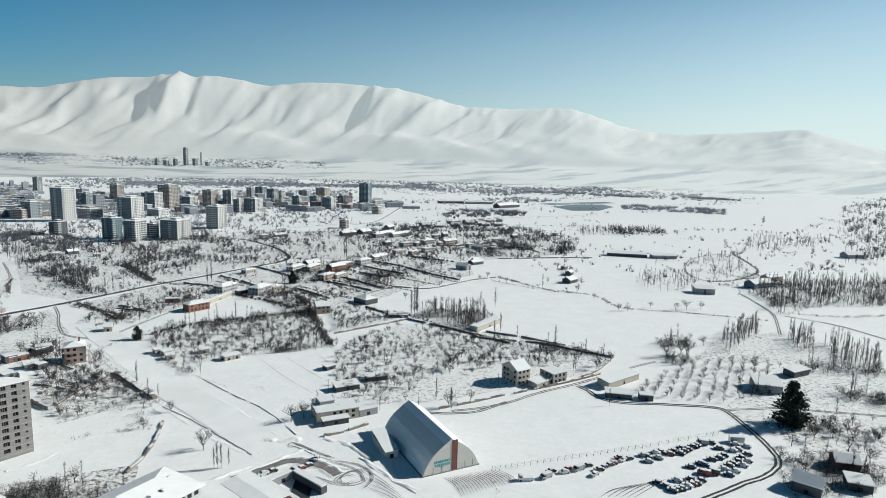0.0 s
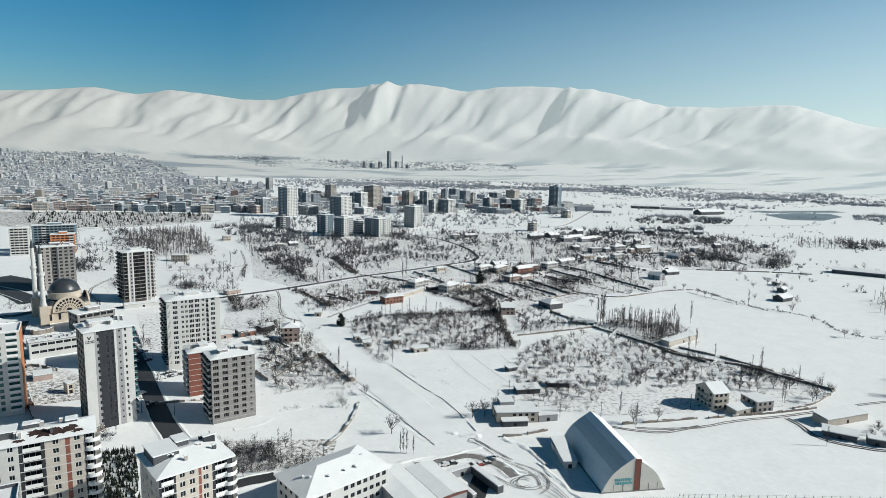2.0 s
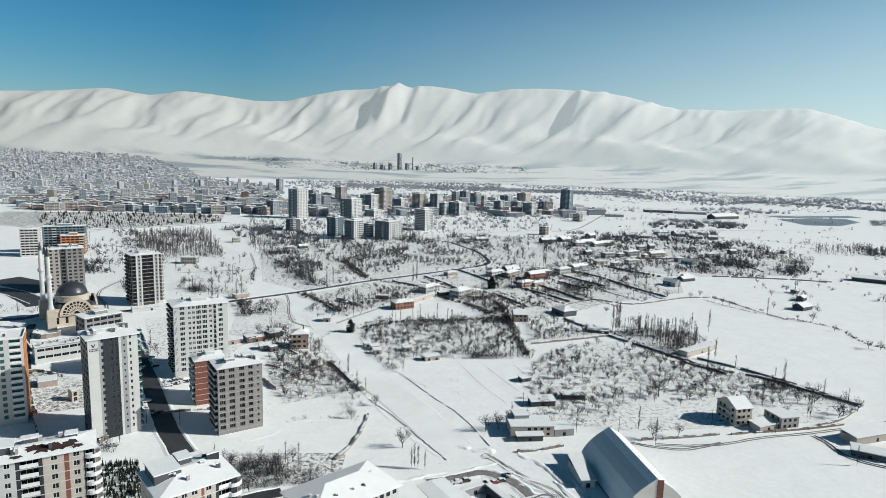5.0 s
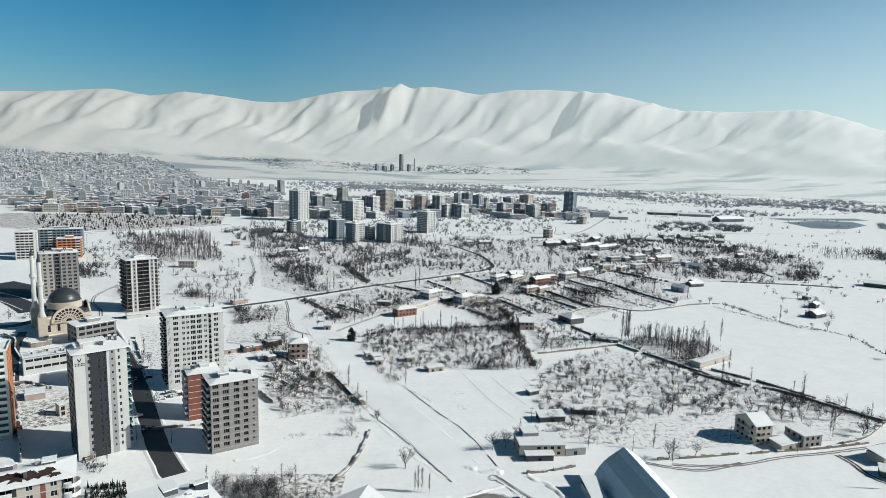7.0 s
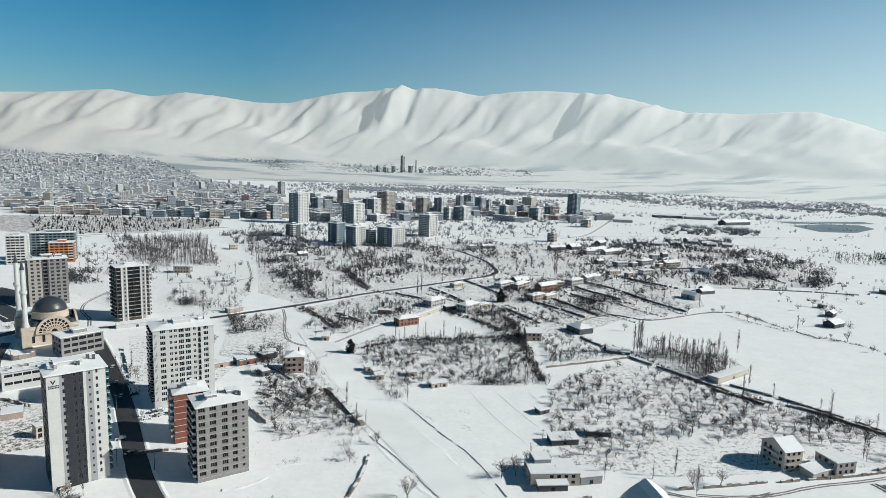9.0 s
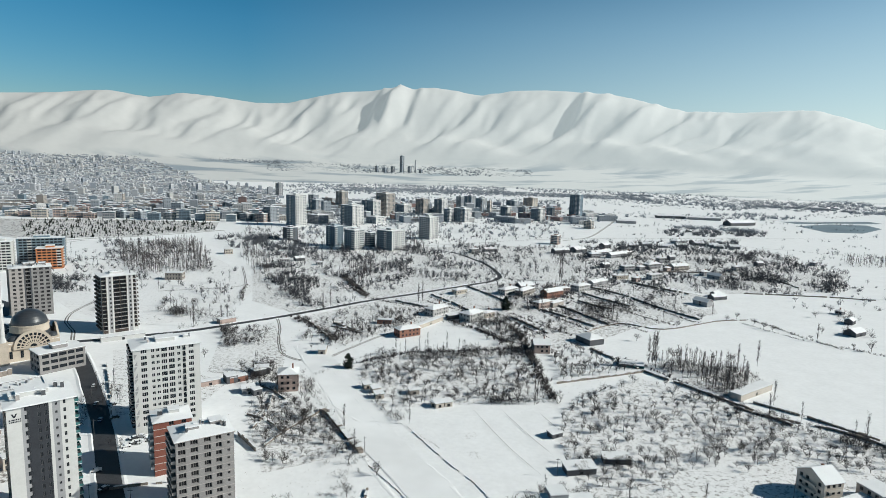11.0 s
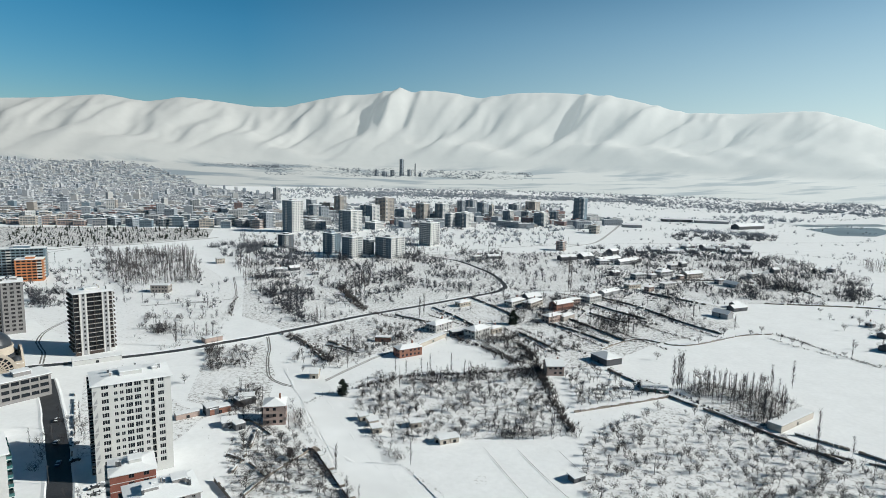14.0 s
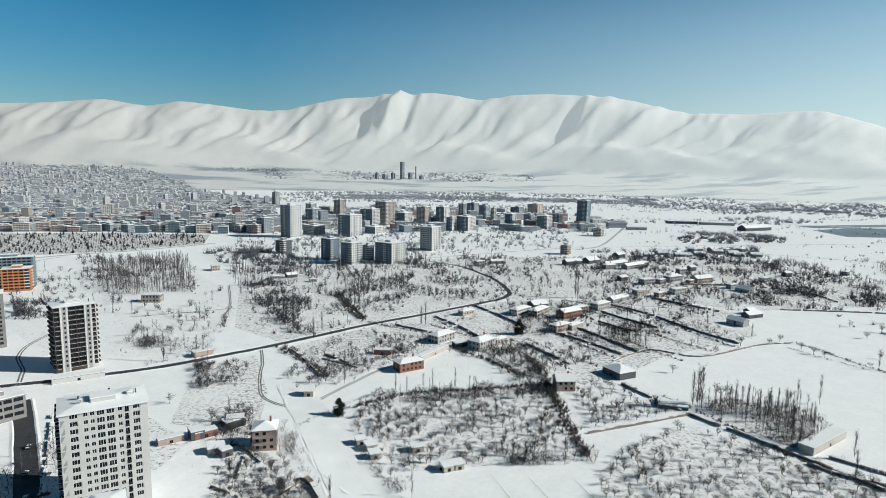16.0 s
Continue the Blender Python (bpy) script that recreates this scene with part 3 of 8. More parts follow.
tall_tower = block("apartment_tower", -115, 274.5, 34, 19, 16, 15, WHITE_WALL, "tall white and anthracite apartment tower with teal balconies", "apartment tower",
      {"front": cols(1, 0.23, 0.34, 1.1, 1.5) + cols(1, 0.43, 0.5, 0.9, 1.7) + cols(1, 0.53, 0.6, 0.9, 1.7) + cols(1, 0.68, 0.76, 0.7, 0.9) + cols(1, 0.8, 0.89, 0.75, 1.4),
       "right": cols(3, 0.02, 0.98, 4.0, 1.7, 0.6, "b"), "left": cols(4, 0.05, 0.95, 2.8, 2.2, 0.4)},
      base=2.0, roof=1.3, fh=2.83, rail=GLASS_TEAL, wall_of={"left": TEAL_PANEL}, roof_parts=((-6, 3, -2, 3, 2.4), (-8, -5, -1, 2, 1.6)), overhang=0.8,
      strips={"front": ((0, 0.21, WHITE_WALL), (0.21, 0.29, GREY_WALL), (0.29, 0.61, CHARCOAL), (0.61, 0.66, WHITE_WALL), (0.66, 0.78, GREY_WALL), (0.78, 1, WHITE_WALL))})
mark = Soup()
mark.add([Vector((x, -8.06, z)) for x, z in ((-8.3, 42.3), (-7.8, 42.3), (-7.4, 41.4), (-7.0, 42.3), (-6.5, 42.3), (-7.2, 40.9), (-7.6, 40.9))], [(0, 1, 2, 6), (2, 3, 4, 5), (2, 5, 6)])
for z in (40.0, 39.3):
    x = -8.9
    for wide in (0.5, 0.35, 0.6, 0.3, 0.5, 0.45, 0.4):
        mark.box(x, x + wide - 0.12, -8.1, -8.02, z, z + 0.42)
        x += wide + 0.05
part("sign_bar", mark.mesh("sign_bar", [CHARCOAL]), tall_tower, label="dark mark with two lines of bars")
# left wall of this white tower is painted grey for its shaded side
block("apartment_tower", -186.8, 511.9, 35, 22.7, 18, 13, WHITE_WALL, "white framed apartment tower with dark brown balcony bays", "apartment tower",
      {"front": cols(1, 0.0, 0.14, 2.8, 2.5, 0.3, "d") + cols(1, 0.2, 0.29, 1.1, 1.5) + cols(2, 0.33, 0.71, 4.1, 2.5, 0.3, "d") + cols(1, 0.76, 0.85, 1.1, 1.6) + cols(1, 0.88, 0.99, 2.0, 2.2, 0.4, "l"),
       "right": cols(3, 0.05, 0.95, 3.2, 1.9, 0.5, "b"), "left": cols(3, 0.05, 0.95, 3.4, 2.0, 0.5, "b")}, fh=2.95, base=2.2, roof=1.2, trim=WHITE_WALL, frame=BAY_BROWN, rail=BAY_BROWN, wall_of={"left": GREY_WALL}, roof_parts=((-4, 4, -3, 3, 2.0),),
      strips={"front": ((0, 0.14, BAY_BROWN), (0.14, 0.19, WHITE_WALL), (0.19, 0.29, GREY_WALL), (0.29, 0.33, WHITE_WALL), (0.33, 0.71, BAY_BROWN), (0.71, 0.75, WHITE_WALL), (0.75, 0.85, GREY_WALL), (0.85, 1, WHITE_WALL))})
block("apartment_tower", -169.3, 286.4, 24, 24, 16, 13, WHITE_WALL, "white apartment tower with an orange corner strip", "apartment tower",
      {"front": cols(3, 0.03, 0.42, 1.9, 1.7) + cols(1, 0.45, 0.58, 2.4, 2.0) + cols(1, 0.62, 0.72, 1.6, 1.7) + cols(1, 0.76, 0.98, 4.2, 2.1, 0.4, "l"), "right": cols(3, 0.05, 0.95, 1.7, 1.6)},
      base=2.0, roof="flat", glass=GLASS_TEAL, wall_of={"right": ORANGE_WALL}, roof_parts=((-3, 3, -2, 3, 2.4),))
# ---- flats and school at the near edge ----
near_flats = block("apartment_building", -98.9, 184.7, 24, 30.5, 12, 12, CREAM_WALL, "cream and white apartment building with rounded white balconies", "apartment building",
      {"front": cols(3, 0.03, 0.36, 1.4, 1.5) + cols(1, 0.39, 0.56, 4.4, 2.0, 0.4, "l") + cols(1, 0.62, 0.72, 1.6, 1.6) + cols(1, 0.8, 0.9, 1.6, 1.6) + cols(1, 0.92, 0.99, 1.8, 2.0, 0.4, "l"),
       "right": cols(3, 0.05, 0.95, 1.8, 1.7)}, fh=2.88, base=1.2, roof=1.6, overhang=0.7, frame=FRAME_WHITE, bands=WHITE_WALL, roof_parts=((-14, -4.5, -3, 2.5, 3.0, DARK_WALL), (-3, 1, 2, 4.5, 2.4, DARK_WALL), (8, 11, 1, 4, 2.0, DARK_WALL)),
      strips={"front": ((0, 0.37, WHITE_WALL), (0.37, 0.58, CHARCOAL), (0.58, 0.75, CREAM_WALL), (0.75, 0.79, BROWN_WALL), (0.79, 0.91, CREAM_WALL), (0.91, 1, CHARCOAL))})
corner_flats = block("apartment_building", -52.3, 173.4, 35, 20.6, 17.2, 11, CREAM_WALL, "cream apartment building with snowy hipped roof", "apartment building",
      {"front": cols(1, 0.02, 0.2, 3.2, 2.0, 0.4, "l") + cols(2, 0.24, 0.5, 1.5, 1.6) + cols(1, 0.56, 0.68, 1.5, 1.6) + cols(1, 0.72, 0.95, 3.4, 2.0, 0.4, "l"),
       "right": cols(4, 0.05, 0.95, 1.6, 1.6), "left": cols(4, 0.05, 0.95, 1.6, 1.6)}, fh=2.88, base=1.2, roof=2.6, overhang=0.8, frame=FRAME_WHITE, bands=WHITE_WALL, roof_parts=((-9.5, -2.5, -2, 7, 3.2, DARK_WALL), (-1.7, 1.8, 2.6, 7.5, 3.4, DARK_WALL), (6, 9.4, 2, 2.8, 3.0, CHARCOAL)),
      strips={"front": ((0, 0.22, CHARCOAL), (0.22, 0.52, CREAM_WALL), (0.52, 0.56, BROWN_WALL), (0.56, 0.71, CREAM_WALL), (0.71, 1, CHARCOAL))})
for owner, ux, uy, n in ((near_flats, 15.2, -6, 12), (corner_flats, 10.3, -8.6, 11)):
    for st in range(n):
        key = "round_balcony"
        if key not in WINDOWS:
            b = Soup()
            b.cyl(0, 0, -0.2, 0.0, 2.3, 2.3, 18)
            for j in range(11):
                a0, a1 = radians(-140 + j * 20), radians(-120 + j * 20)
                p0, p1 = Vector((2.3 * math.cos(a0), 2.3 * math.sin(a0), 0)), Vector((2.3 * math.cos(a1), 2.3 * math.sin(a1), 0))
                b.quad(p0, p1, p1 + Vector((0, 0, 0.95)), p0 + Vector((0, 0, 0.95)), 0)
                b.quad(p0 * 0.96 + Vector((0, 0, 0.95)), p1 * 0.96 + Vector((0, 0, 0.95)), p1 * 0.96, p0 * 0.96, 0)
            WINDOWS[key] = b.mesh("round_balcony", [FRAME_WHITE])
        part("round_balcony", WINDOWS[key], owner, pose(ux - 0.6, uy + 1.2, 1.2 + st * 2.88 + 0.1), "curved white balcony")
block("apartment_building", -98, 147.5, 24, 24, 14, 11, GREY_WALL, "grey apartment building with a dark parapet round its snowy roof", "apartment building",
      {"front": cols(6, 0.03, 0.97, 1.6, 1.6), "right": cols(3, 0.05, 0.95, 1.7, 1.6)}, fh=2.9, base=1.5, parapet=1.0, trim=DARK_WALL)
block("school_building", -11, 200.3, 35, 33, 20, 3, WHITE_WALL, "white school building under a broad snowy hipped roof", "school",
      {"front": [(u, 1.7, 1.6, 1.0, "w") for u in spread(3, 0.03, 0.3) + spread(7, 0.42, 0.98)], "left": cols(5, 0.05, 0.95, 1.7, 1.6), "right": cols(5, 0.05, 0.95, 1.7, 1.6)},
      fh=3.5, base=1.0, roof=4.2, overhang=0.9, frame=FRAME_DARK)



def bare_roof(owner, x, y, size, D, H, rise, seed):
    """A patch of dark roof sheet where the snow has slid off."""
    rng = random.Random(seed)
    ring = []
    for k in range(15):
        a, r = 2 * math.pi * k / 15, size * (rng.uniform(0.45, 1.1) if k % 2 else rng.uniform(0.7, 1.3))
        px, py = x + r * 1.7 * math.cos(a), min(-0.1, max(-D + 0.2, y + r * math.sin(a)))
        ring.append(Vector((px, py, H + 0.19 + (py + D) / D * (rise - 0.15))))
    s = Soup()
    s.add(ring + [Vector((x, y, H + 0.24 + (y + D) / D * (rise - 0.15)))], [(k, (k + 1) % 15, 15) for k in range(15)])
    part("bare_roof_patch", s.mesh("bare_roof_patch", [ROOF_BARE]), owner, label="dark brown roof sheet where snow has slid off")


for k, (px, py, pr) in enumerate(((0.5, -2.0, 1.6), (2.5, -2.8, 2.2), (6.5, -3.4, 1.9), (9.2, -2.2, 1.3), (-3.5, -4.9, 1.0), (11.0, -4.6, 0.9))):
    bare_roof(near_flats, px, py, pr, 6.7, 1.2 + 12 * 2.88, 1.6, k)
# grey triangles on the white tower's corner strip
for st in range(12):
    tri = Soup()
    z, up = 4.2 + st * 2.85, st % 2
    face = [Vector((-13.6, -9.05, z)), Vector((-12.3, -9.05, z + (2.3 if up else 0))), Vector((-13.6 if up else -12.3, -9.05, z + 2.3))]
    tri.add(face + [p + Vector((0, 0.04, 0)) for p in face], [(0, 1, 2), (3, 5, 4), (0, 3, 4, 1), (1, 4, 5, 2), (2, 5, 3, 0)])
    part("relief_triangle", tri.mesh("relief_triangle", [GREY_WALL]), white_tower, label="grey triangle on the white wall")
# ---- generic things ----
def smooth_line(pts, n=6):
    out = []
    q = [Vector((*p, 0)) for p in pts]
    for i in range(len(q) - 1):
        p0, p1, p2, p3 = q[max(0, i - 1)], q[i], q[i + 1], q[min(len(q) - 1, i + 2)]
        for k in range(n):
            t = k / n
            out.append(0.5 * ((2 * p1) + (p2 - p0) * t + (2 * p0 - 5 * p1 + 4 * p2 - p3) * t * t + (3 * p1 - p0 - 3 * p2 + p3) * t ** 3))
    return out + [q[-1]]


ROADS = [0]


def road(pts, width, material, label, banks=True):
    """A ribbon on the ground with uneven edges, and banks of cleared snow along it."""
    line = smooth_line(pts)
    rng = random.Random(len(pts) * 7 + int(pts[0][0]))
    ROADS[0] += 1
    z = 0.03 + 0.004 * ROADS[0]
    left, right, bank = [], [], Soup()
    for i, p in enumerate(line):
        d = (line[min(i + 1, len(line) - 1)] - line[max(i - 1, 0)]).normalized()
        n = Vector((-d.y, d.x, 0))
        left.append(p + n * (width / 2 + rng.uniform(-0.25, 0.25)) + Vector((0, 0, z)))
        right.append(p - n * (width / 2 + rng.uniform(-0.25, 0.25)) + Vector((0, 0, z)))
    k = len(line)
    if width < 3.6:
        verts = []
        for off in (0.5, 0.16, -0.16, -0.5):
            verts += [(a * (0.5 + off * 0.8) + b * (0.5 - off * 0.8)) for a, b in zip(left, right)]
        faces = [(i + (r + 1) * k, i + 1 + (r + 1) * k, i + 1 + r * k, i + r * k) for r in (0, 2) for i in range(k - 1)]
    else:
        verts = left + right
        faces = [(i + k, i + 1 + k, i + 1, i) for i in range(k - 1)]
    root = tagged(new("road", mesh_of("road", verts, faces, material)), label, "road", kind="structure")
    if not banks or width < 3.6:
        return
    for side, sign in ((left, 1), (right, -1)):
        rows = []
        for i, p in enumerate(side):
            d = (side[min(i + 1, k - 1)] - side[max(i - 1, 0)]).normalized()
            n = Vector((-d.y, d.x, 0)) * sign
            h = rng.uniform(0.08, 0.3)
            rows.append((p - Vector((0, 0, z + 0.05)), p + n * 0.7 + Vector((0, 0, h)), p + n * 2.0 - Vector((0, 0, z + 0.05))))
        for i in range(k - 1):
            for j in range(2):
                a, b, c, d = rows[i][j], rows[i + 1][j], rows[i + 1][j + 1], rows[i][j + 1]
                bank.quad(*((a, b, c, d) if sign < 0 else (d, c, b, a)))
    part("snow_bank", bank.mesh("snow_bank", [SNOW], True), root)


def snow_bank(pts, height, width):
    """A ragged bank of thrown-up snow."""
    line = smooth_line(pts, 14)
    s, k = Soup(), 7
    verts = []
    for i, p in enumerate(line):
        d = (line[min(i + 1, len(line) - 1)] - line[max(i - 1, 0)]).normalized()
        n = Vector((-d.y, d.x, 0))
        for j in range(k):
            u = j / (k - 1) * 2 - 1
            lump = 0.5 + 0.9 * noise.noise(Vector((p.x * 0.23, p.y * 0.23, j * 0.3))) + 0.6 * noise.noise(Vector((p.x * 0.8, p.y * 0.8, j * 0.9)))
            side = 0.5 * width * (u + 0.5 * noise.noise(Vector((p.x * 0.2, p.y * 0.2, 5))))
            verts.append(p + n * side + Vector((0, 0, -0.12 + max(0.0, height * (1 - u * u) * lump))))
    m = len(line)
    s.add(verts, [(i * k + j, i * k + j + 1, (i + 1) * k + j + 1, (i + 1) * k + j) for i in range(m - 1) for j in range(k - 1)])
    tagged(new("snow_bank", s.mesh("snow_bank", [SNOW], True)), "ragged bank of thrown-up snow", "snow bank", kind="structure")


def tyre_line(pts, width, n=8):
    """One wheel's dark line pressed into the snow."""
    line = smooth_line(pts, n)
    ROADS[0] += 1
    z = 0.03 + 0.004 * ROADS[0]
    verts = []
    for i, p in enumerate(line):
        d = (line[min(i + 1, len(line) - 1)] - line[max(i - 1, 0)]).normalized()
        w = width * (0.5 + 0.25 * noise.noise(p * 0.4)) * min(1.0, 0.15 + i / 4, 0.15 + (len(line) - 1 - i) / 4)
        verts += [p + Vector((-d.y * w, d.x * w, z)), p - Vector((-d.y * w, d.x * w, -z))]
    faces = [(2 * i, 2 * i + 1, 2 * i + 3, 2 * i + 2) for i in range(len(line) - 1)]
    tagged(new("tyre_track", mesh_of("tyre_track", verts, faces, TRACK)), "dark tyre track pressed into the snow", "track", kind="structure")


def stone_wall(pts, height, width):
    """A dry wall of separate stones with snow on top."""
    line = smooth_line(pts, 5)
    rng = random.Random(int(abs(pts[0][0]) * 10))
    s, cap = Soup(), Soup()
    for a, b in zip(line, line[1:]):
        d = b - a
        n = max(1, int(d.length / 2.2))
        ang = math.atan2(d.y, d.x)
        for i in range(n):
            if rng.random() < 0.08:
                continue
            c = a + d * ((i + 0.5) / n)
            L = d.length / n * rng.uniform(0.85, 1.02)
            h = height * rng.uniform(0.7, 1.15)
            m = Matrix.Translation(c) @ Matrix.Rotation(ang + rng.uniform(-0.06, 0.06), 4, "Z")
            s.box(-L / 2, L / 2, -width / 2, width / 2, -0.2, h, 0, m)
            if rng.random() < 0.7:
                cap.box(-L / 2 - 0.05, L / 2 + 0.05, -width / 2 - 0.1, width / 2 + 0.1, h, h + 0.18, 0, m)
    root = tagged(new("stone_wall", s.mesh("stone_wall", [STONE])), "low dry stone field wall with snow on top", "wall")
    part("snow_cap", cap.mesh("snow_cap", [SNOW_ROOF]), root)


# ---- bare trees as triangle soups ----
def prism(p, q, r0, r1):
    d = (q - p)
    x = np.cross(d, [0.3, 0.5, 0.81])
    x /= np.linalg.norm(x) + 1e-9
    y = np.cross(d / (np.linalg.norm(d) + 1e-9), x)
    a = [p + r0 * (x * c + y * s) for c, s in ((1, 0), (-0.5, 0.866), (-0.5, -0.866))]
    b = [q + r1 * (x * c + y * s) for c, s in ((1, 0), (-0.5, 0.866), (-0.5, -0.866))]
    out = []
    for i in range(3):
        j = (i + 1) % 3
        out += [(a[i], a[j], b[j]), (a[i], b[j], b[i])]
    return out


def sliver(p, q, w, rng):
    x = np.cross(q - p, rng.normal(size=3))
    x *= w / (np.linalg.norm(x) + 1e-9)
    return (p - x / 2, p + x / 2, q)


def unit(az, el):
    return np.array([math.cos(el) * math.cos(az), math.cos(el) * math.sin(az), math.sin(el)])


def fruit_tree(seed, h=1.0, dense=1.0):
    """A pruned, bare tree: a short trunk, five limbs and a round crown of fine twigs."""
    rng = np.random.default_rng(seed)
    wood, twig, limbs = [], [], []
    top = np.array([rng.normal() * 0.03, rng.normal() * 0.03, rng.uniform(0.16, 0.26)])
    wood += prism(np.array([0, 0, -0.05]), top, 0.021, 0.016)
    wide = rng.uniform(0.32, 0.46)
    for k in range(5):
        az = 2 * math.pi * k / 5 + rng.uniform(-0.6, 0.6)
        el = rng.uniform(0.5, 1.3)
        mid = top + unit(az, el) * rng.uniform(0.2, 0.3)
        end = mid + unit(az + rng.uniform(-0.7, 0.7), el + rng.uniform(-0.3, 0.3)) * rng.uniform(0.2, 0.32)
        wood += prism(top, mid, 0.012, 0.008) + prism(mid, end, 0.008, 0.003)
        limbs.append((mid, end))
    for k in range(int(58 * dense)):
        mid, end = limbs[rng.integers(5)]
        base = mid + (end - mid) * rng.uniform(-0.5, 1.0)
        d = rng.normal(size=3)
        d *= rng.uniform(0.6, 1.0) / np.linalg.norm(d)
        goal = np.array([d[0] * wide, d[1] * wide, 0.62 + d[2] * 0.36])
        tip = base + (goal - base) * min(1.0, 0.26 / (np.linalg.norm(goal - base) + 1e-6))
        twig.append(sliver(base, tip, 0.010, rng))
        for i in range(5):
            b2 = base + (tip - base) * rng.uniform(0.3, 1.0)
            t2 = b2 + (unit(rng.uniform(0, 6.28), rng.uniform(-0.4, 1.4)) + d * 0.5) * rng.uniform(0.06, 0.13)
            twig.append(sliver(b2, t2, 0.0085, rng))
    return np.array(wood) * h, np.array(twig) * h


def poplar_tree(seed, dense=1.0):
    """A slender bare poplar: a straight stem with fine twigs that stand close to it."""
    rng = np.random.default_rng(seed)
    wood, twig = prism(np.array([0, 0, -0.03]), np.array([0, 0, 0.5]), 0.0055, 0.004) + prism(np.array([0, 0, 0.5]), np.array([0.005, 0, 0.98]), 0.004, 0.001), []
    for k in range(int(48 * dense)):
        z = rng.uniform(0.10, 0.93)
        az = rng.uniform(0, 6.28)
        p = np.array([0, 0, z])
        q = p + unit(az, rng.uniform(1.1, 1.42)) * rng.uniform(0.10, 0.22) * (1.15 - 0.5 * z)
        twig.append(sliver(p, q, 0.008, rng))
        for i in range(2):
            b2 = p + (q - p) * rng.uniform(0.2, 0.9)
            twig.append(sliver(b2, b2 + unit(az + rng.uniform(-1.4, 1.4), rng.uniform(0.9, 1.45)) * rng.uniform(0.06, 0.13), 0.007, rng))
    return np.array(wood), np.array(twig)


def shrub(seed):
    rng = np.random.default_rng(seed)
    twig = []
    for k in range(8):
        az, el = rng.uniform(0, 6.28), rng.uniform(0.6, 1.5)
        p = np.array([rng.normal() * 0.12, rng.normal() * 0.12, -0.05])
        q = p + unit(az, el) * rng.uniform(0.55, 1.0)
        twig.append(sliver(p, q, 0.024, rng))
        for i in range(6):
            b2 = p + (q - p) * rng.uniform(0.25, 1)
            twig.append(sliver(b2, b2 + unit(az + rng.uniform(-1.6, 1.6), rng.uniform(0.0, 1.4)) * rng.uniform(0.18, 0.45), 0.019, rng))
    return np.array(twig)


def far_shrub(seed):
    rng = np.random.default_rng(seed)
    return np.array([sliver(np.array([rng.normal() * 0.15, rng.normal() * 0.15, -0.05]), np.array([rng.normal() * 0.35, rng.normal() * 0.35, rng.uniform(0.5, 1.0)]), 0.085, rng) for k in range(16)])


def round_tree(seed):
    """A bare tree seen from far off: a stem and a loose dome of branches."""
    rng = np.random.default_rng(seed)
    out = [sliver(np.array([0, 0, -0.05]), np.array([0, 0, 0.6]), 0.05, rng)]
    wide = rng.uniform(0.3, 0.44)
    for k in range(9):
        p = np.array([rng.normal() * 0.03, rng.normal() * 0.03, rng.uniform(0.12, 0.4)])
        az, el = rng.uniform(0, 6.28), rng.uniform(0.1, 1.5)
        q = np.array([wide * math.cos(az) * math.cos(el), wide * math.sin(az) * math.cos(el), 0.5 + 0.5 * math.sin(el)]) * rng.uniform(0.8, 1.0)
        out.append(sliver(p, q, 0.035, rng))
    for k in range(44):
        d = rng.normal(size=3)
        d *= rng.uniform(0.45, 1.0) / np.linalg.norm(d)
        p = np.array([d[0] * wide, d[1] * wide, 0.6 + d[2] * 0.38])
        out.append(sliver(p, p + unit(rng.uniform(0, 6.28), rng.uniform(-0.6, 1.2)) * rng.uniform(0.12, 0.24), 0.046, rng))
    return np.array(out)


def tri_mesh(name, tris, material):
    tris = np.asarray(tris, dtype=np.float32)
    n = len(tris)
    me = bpy.data.meshes.new(name)
    me.vertices.add(3 * n)
    me.vertices.foreach_set("co", tris.reshape(-1))
    me.loops.add(3 * n)
    me.loops.foreach_set("vertex_index", np.arange(3 * n, dtype=np.int32))
    me.polygons.add(n)
    me.polygons.foreach_set("loop_start", np.arange(0, 3 * n, 3, dtype=np.int32))
    me.materials.append(material)
    me.update(calc_edges=True)
    return me


FRUIT = [fruit_tree(k) for k in range(7)]
FRUIT_LOW = [np.concatenate(fruit_tree(30 + k, dense=0.5)) for k in range(5)]
FRUIT_STUFF = [np.concatenate(fruit_tree(20 + k, dense=0.8)) for k in range(9)]
POP = [poplar_tree(40 + k, 1.7) for k in range(4)]
POP_STUFF = [np.concatenate(poplar_tree(60 + k, 0.85)) for k in range(5)]
SHRUB = [shrub(80 + k) for k in range(6)]
TUFT = [far_shrub(90 + k)[:7] for k in range(6)]
DRY_GRASS = mat("dry_grass", (0.20, 0.17, 0.13), 0.9, var=0.4, scale=0.3, island=0.8)
FAR_SHRUB = [far_shrub(k) for k in range(8)]
ROUND = [round_tree(200 + k) for k in range(9)]
FRUIT_ME = [(tri_mesh("trunk", a, BARK), tri_mesh("crown", b, TWIG)) for a, b in FRUIT]
POP_ME = [(tri_mesh("trunk", a, BARK), tri_mesh("crown", b, POPLAR)) for a, b in POP]


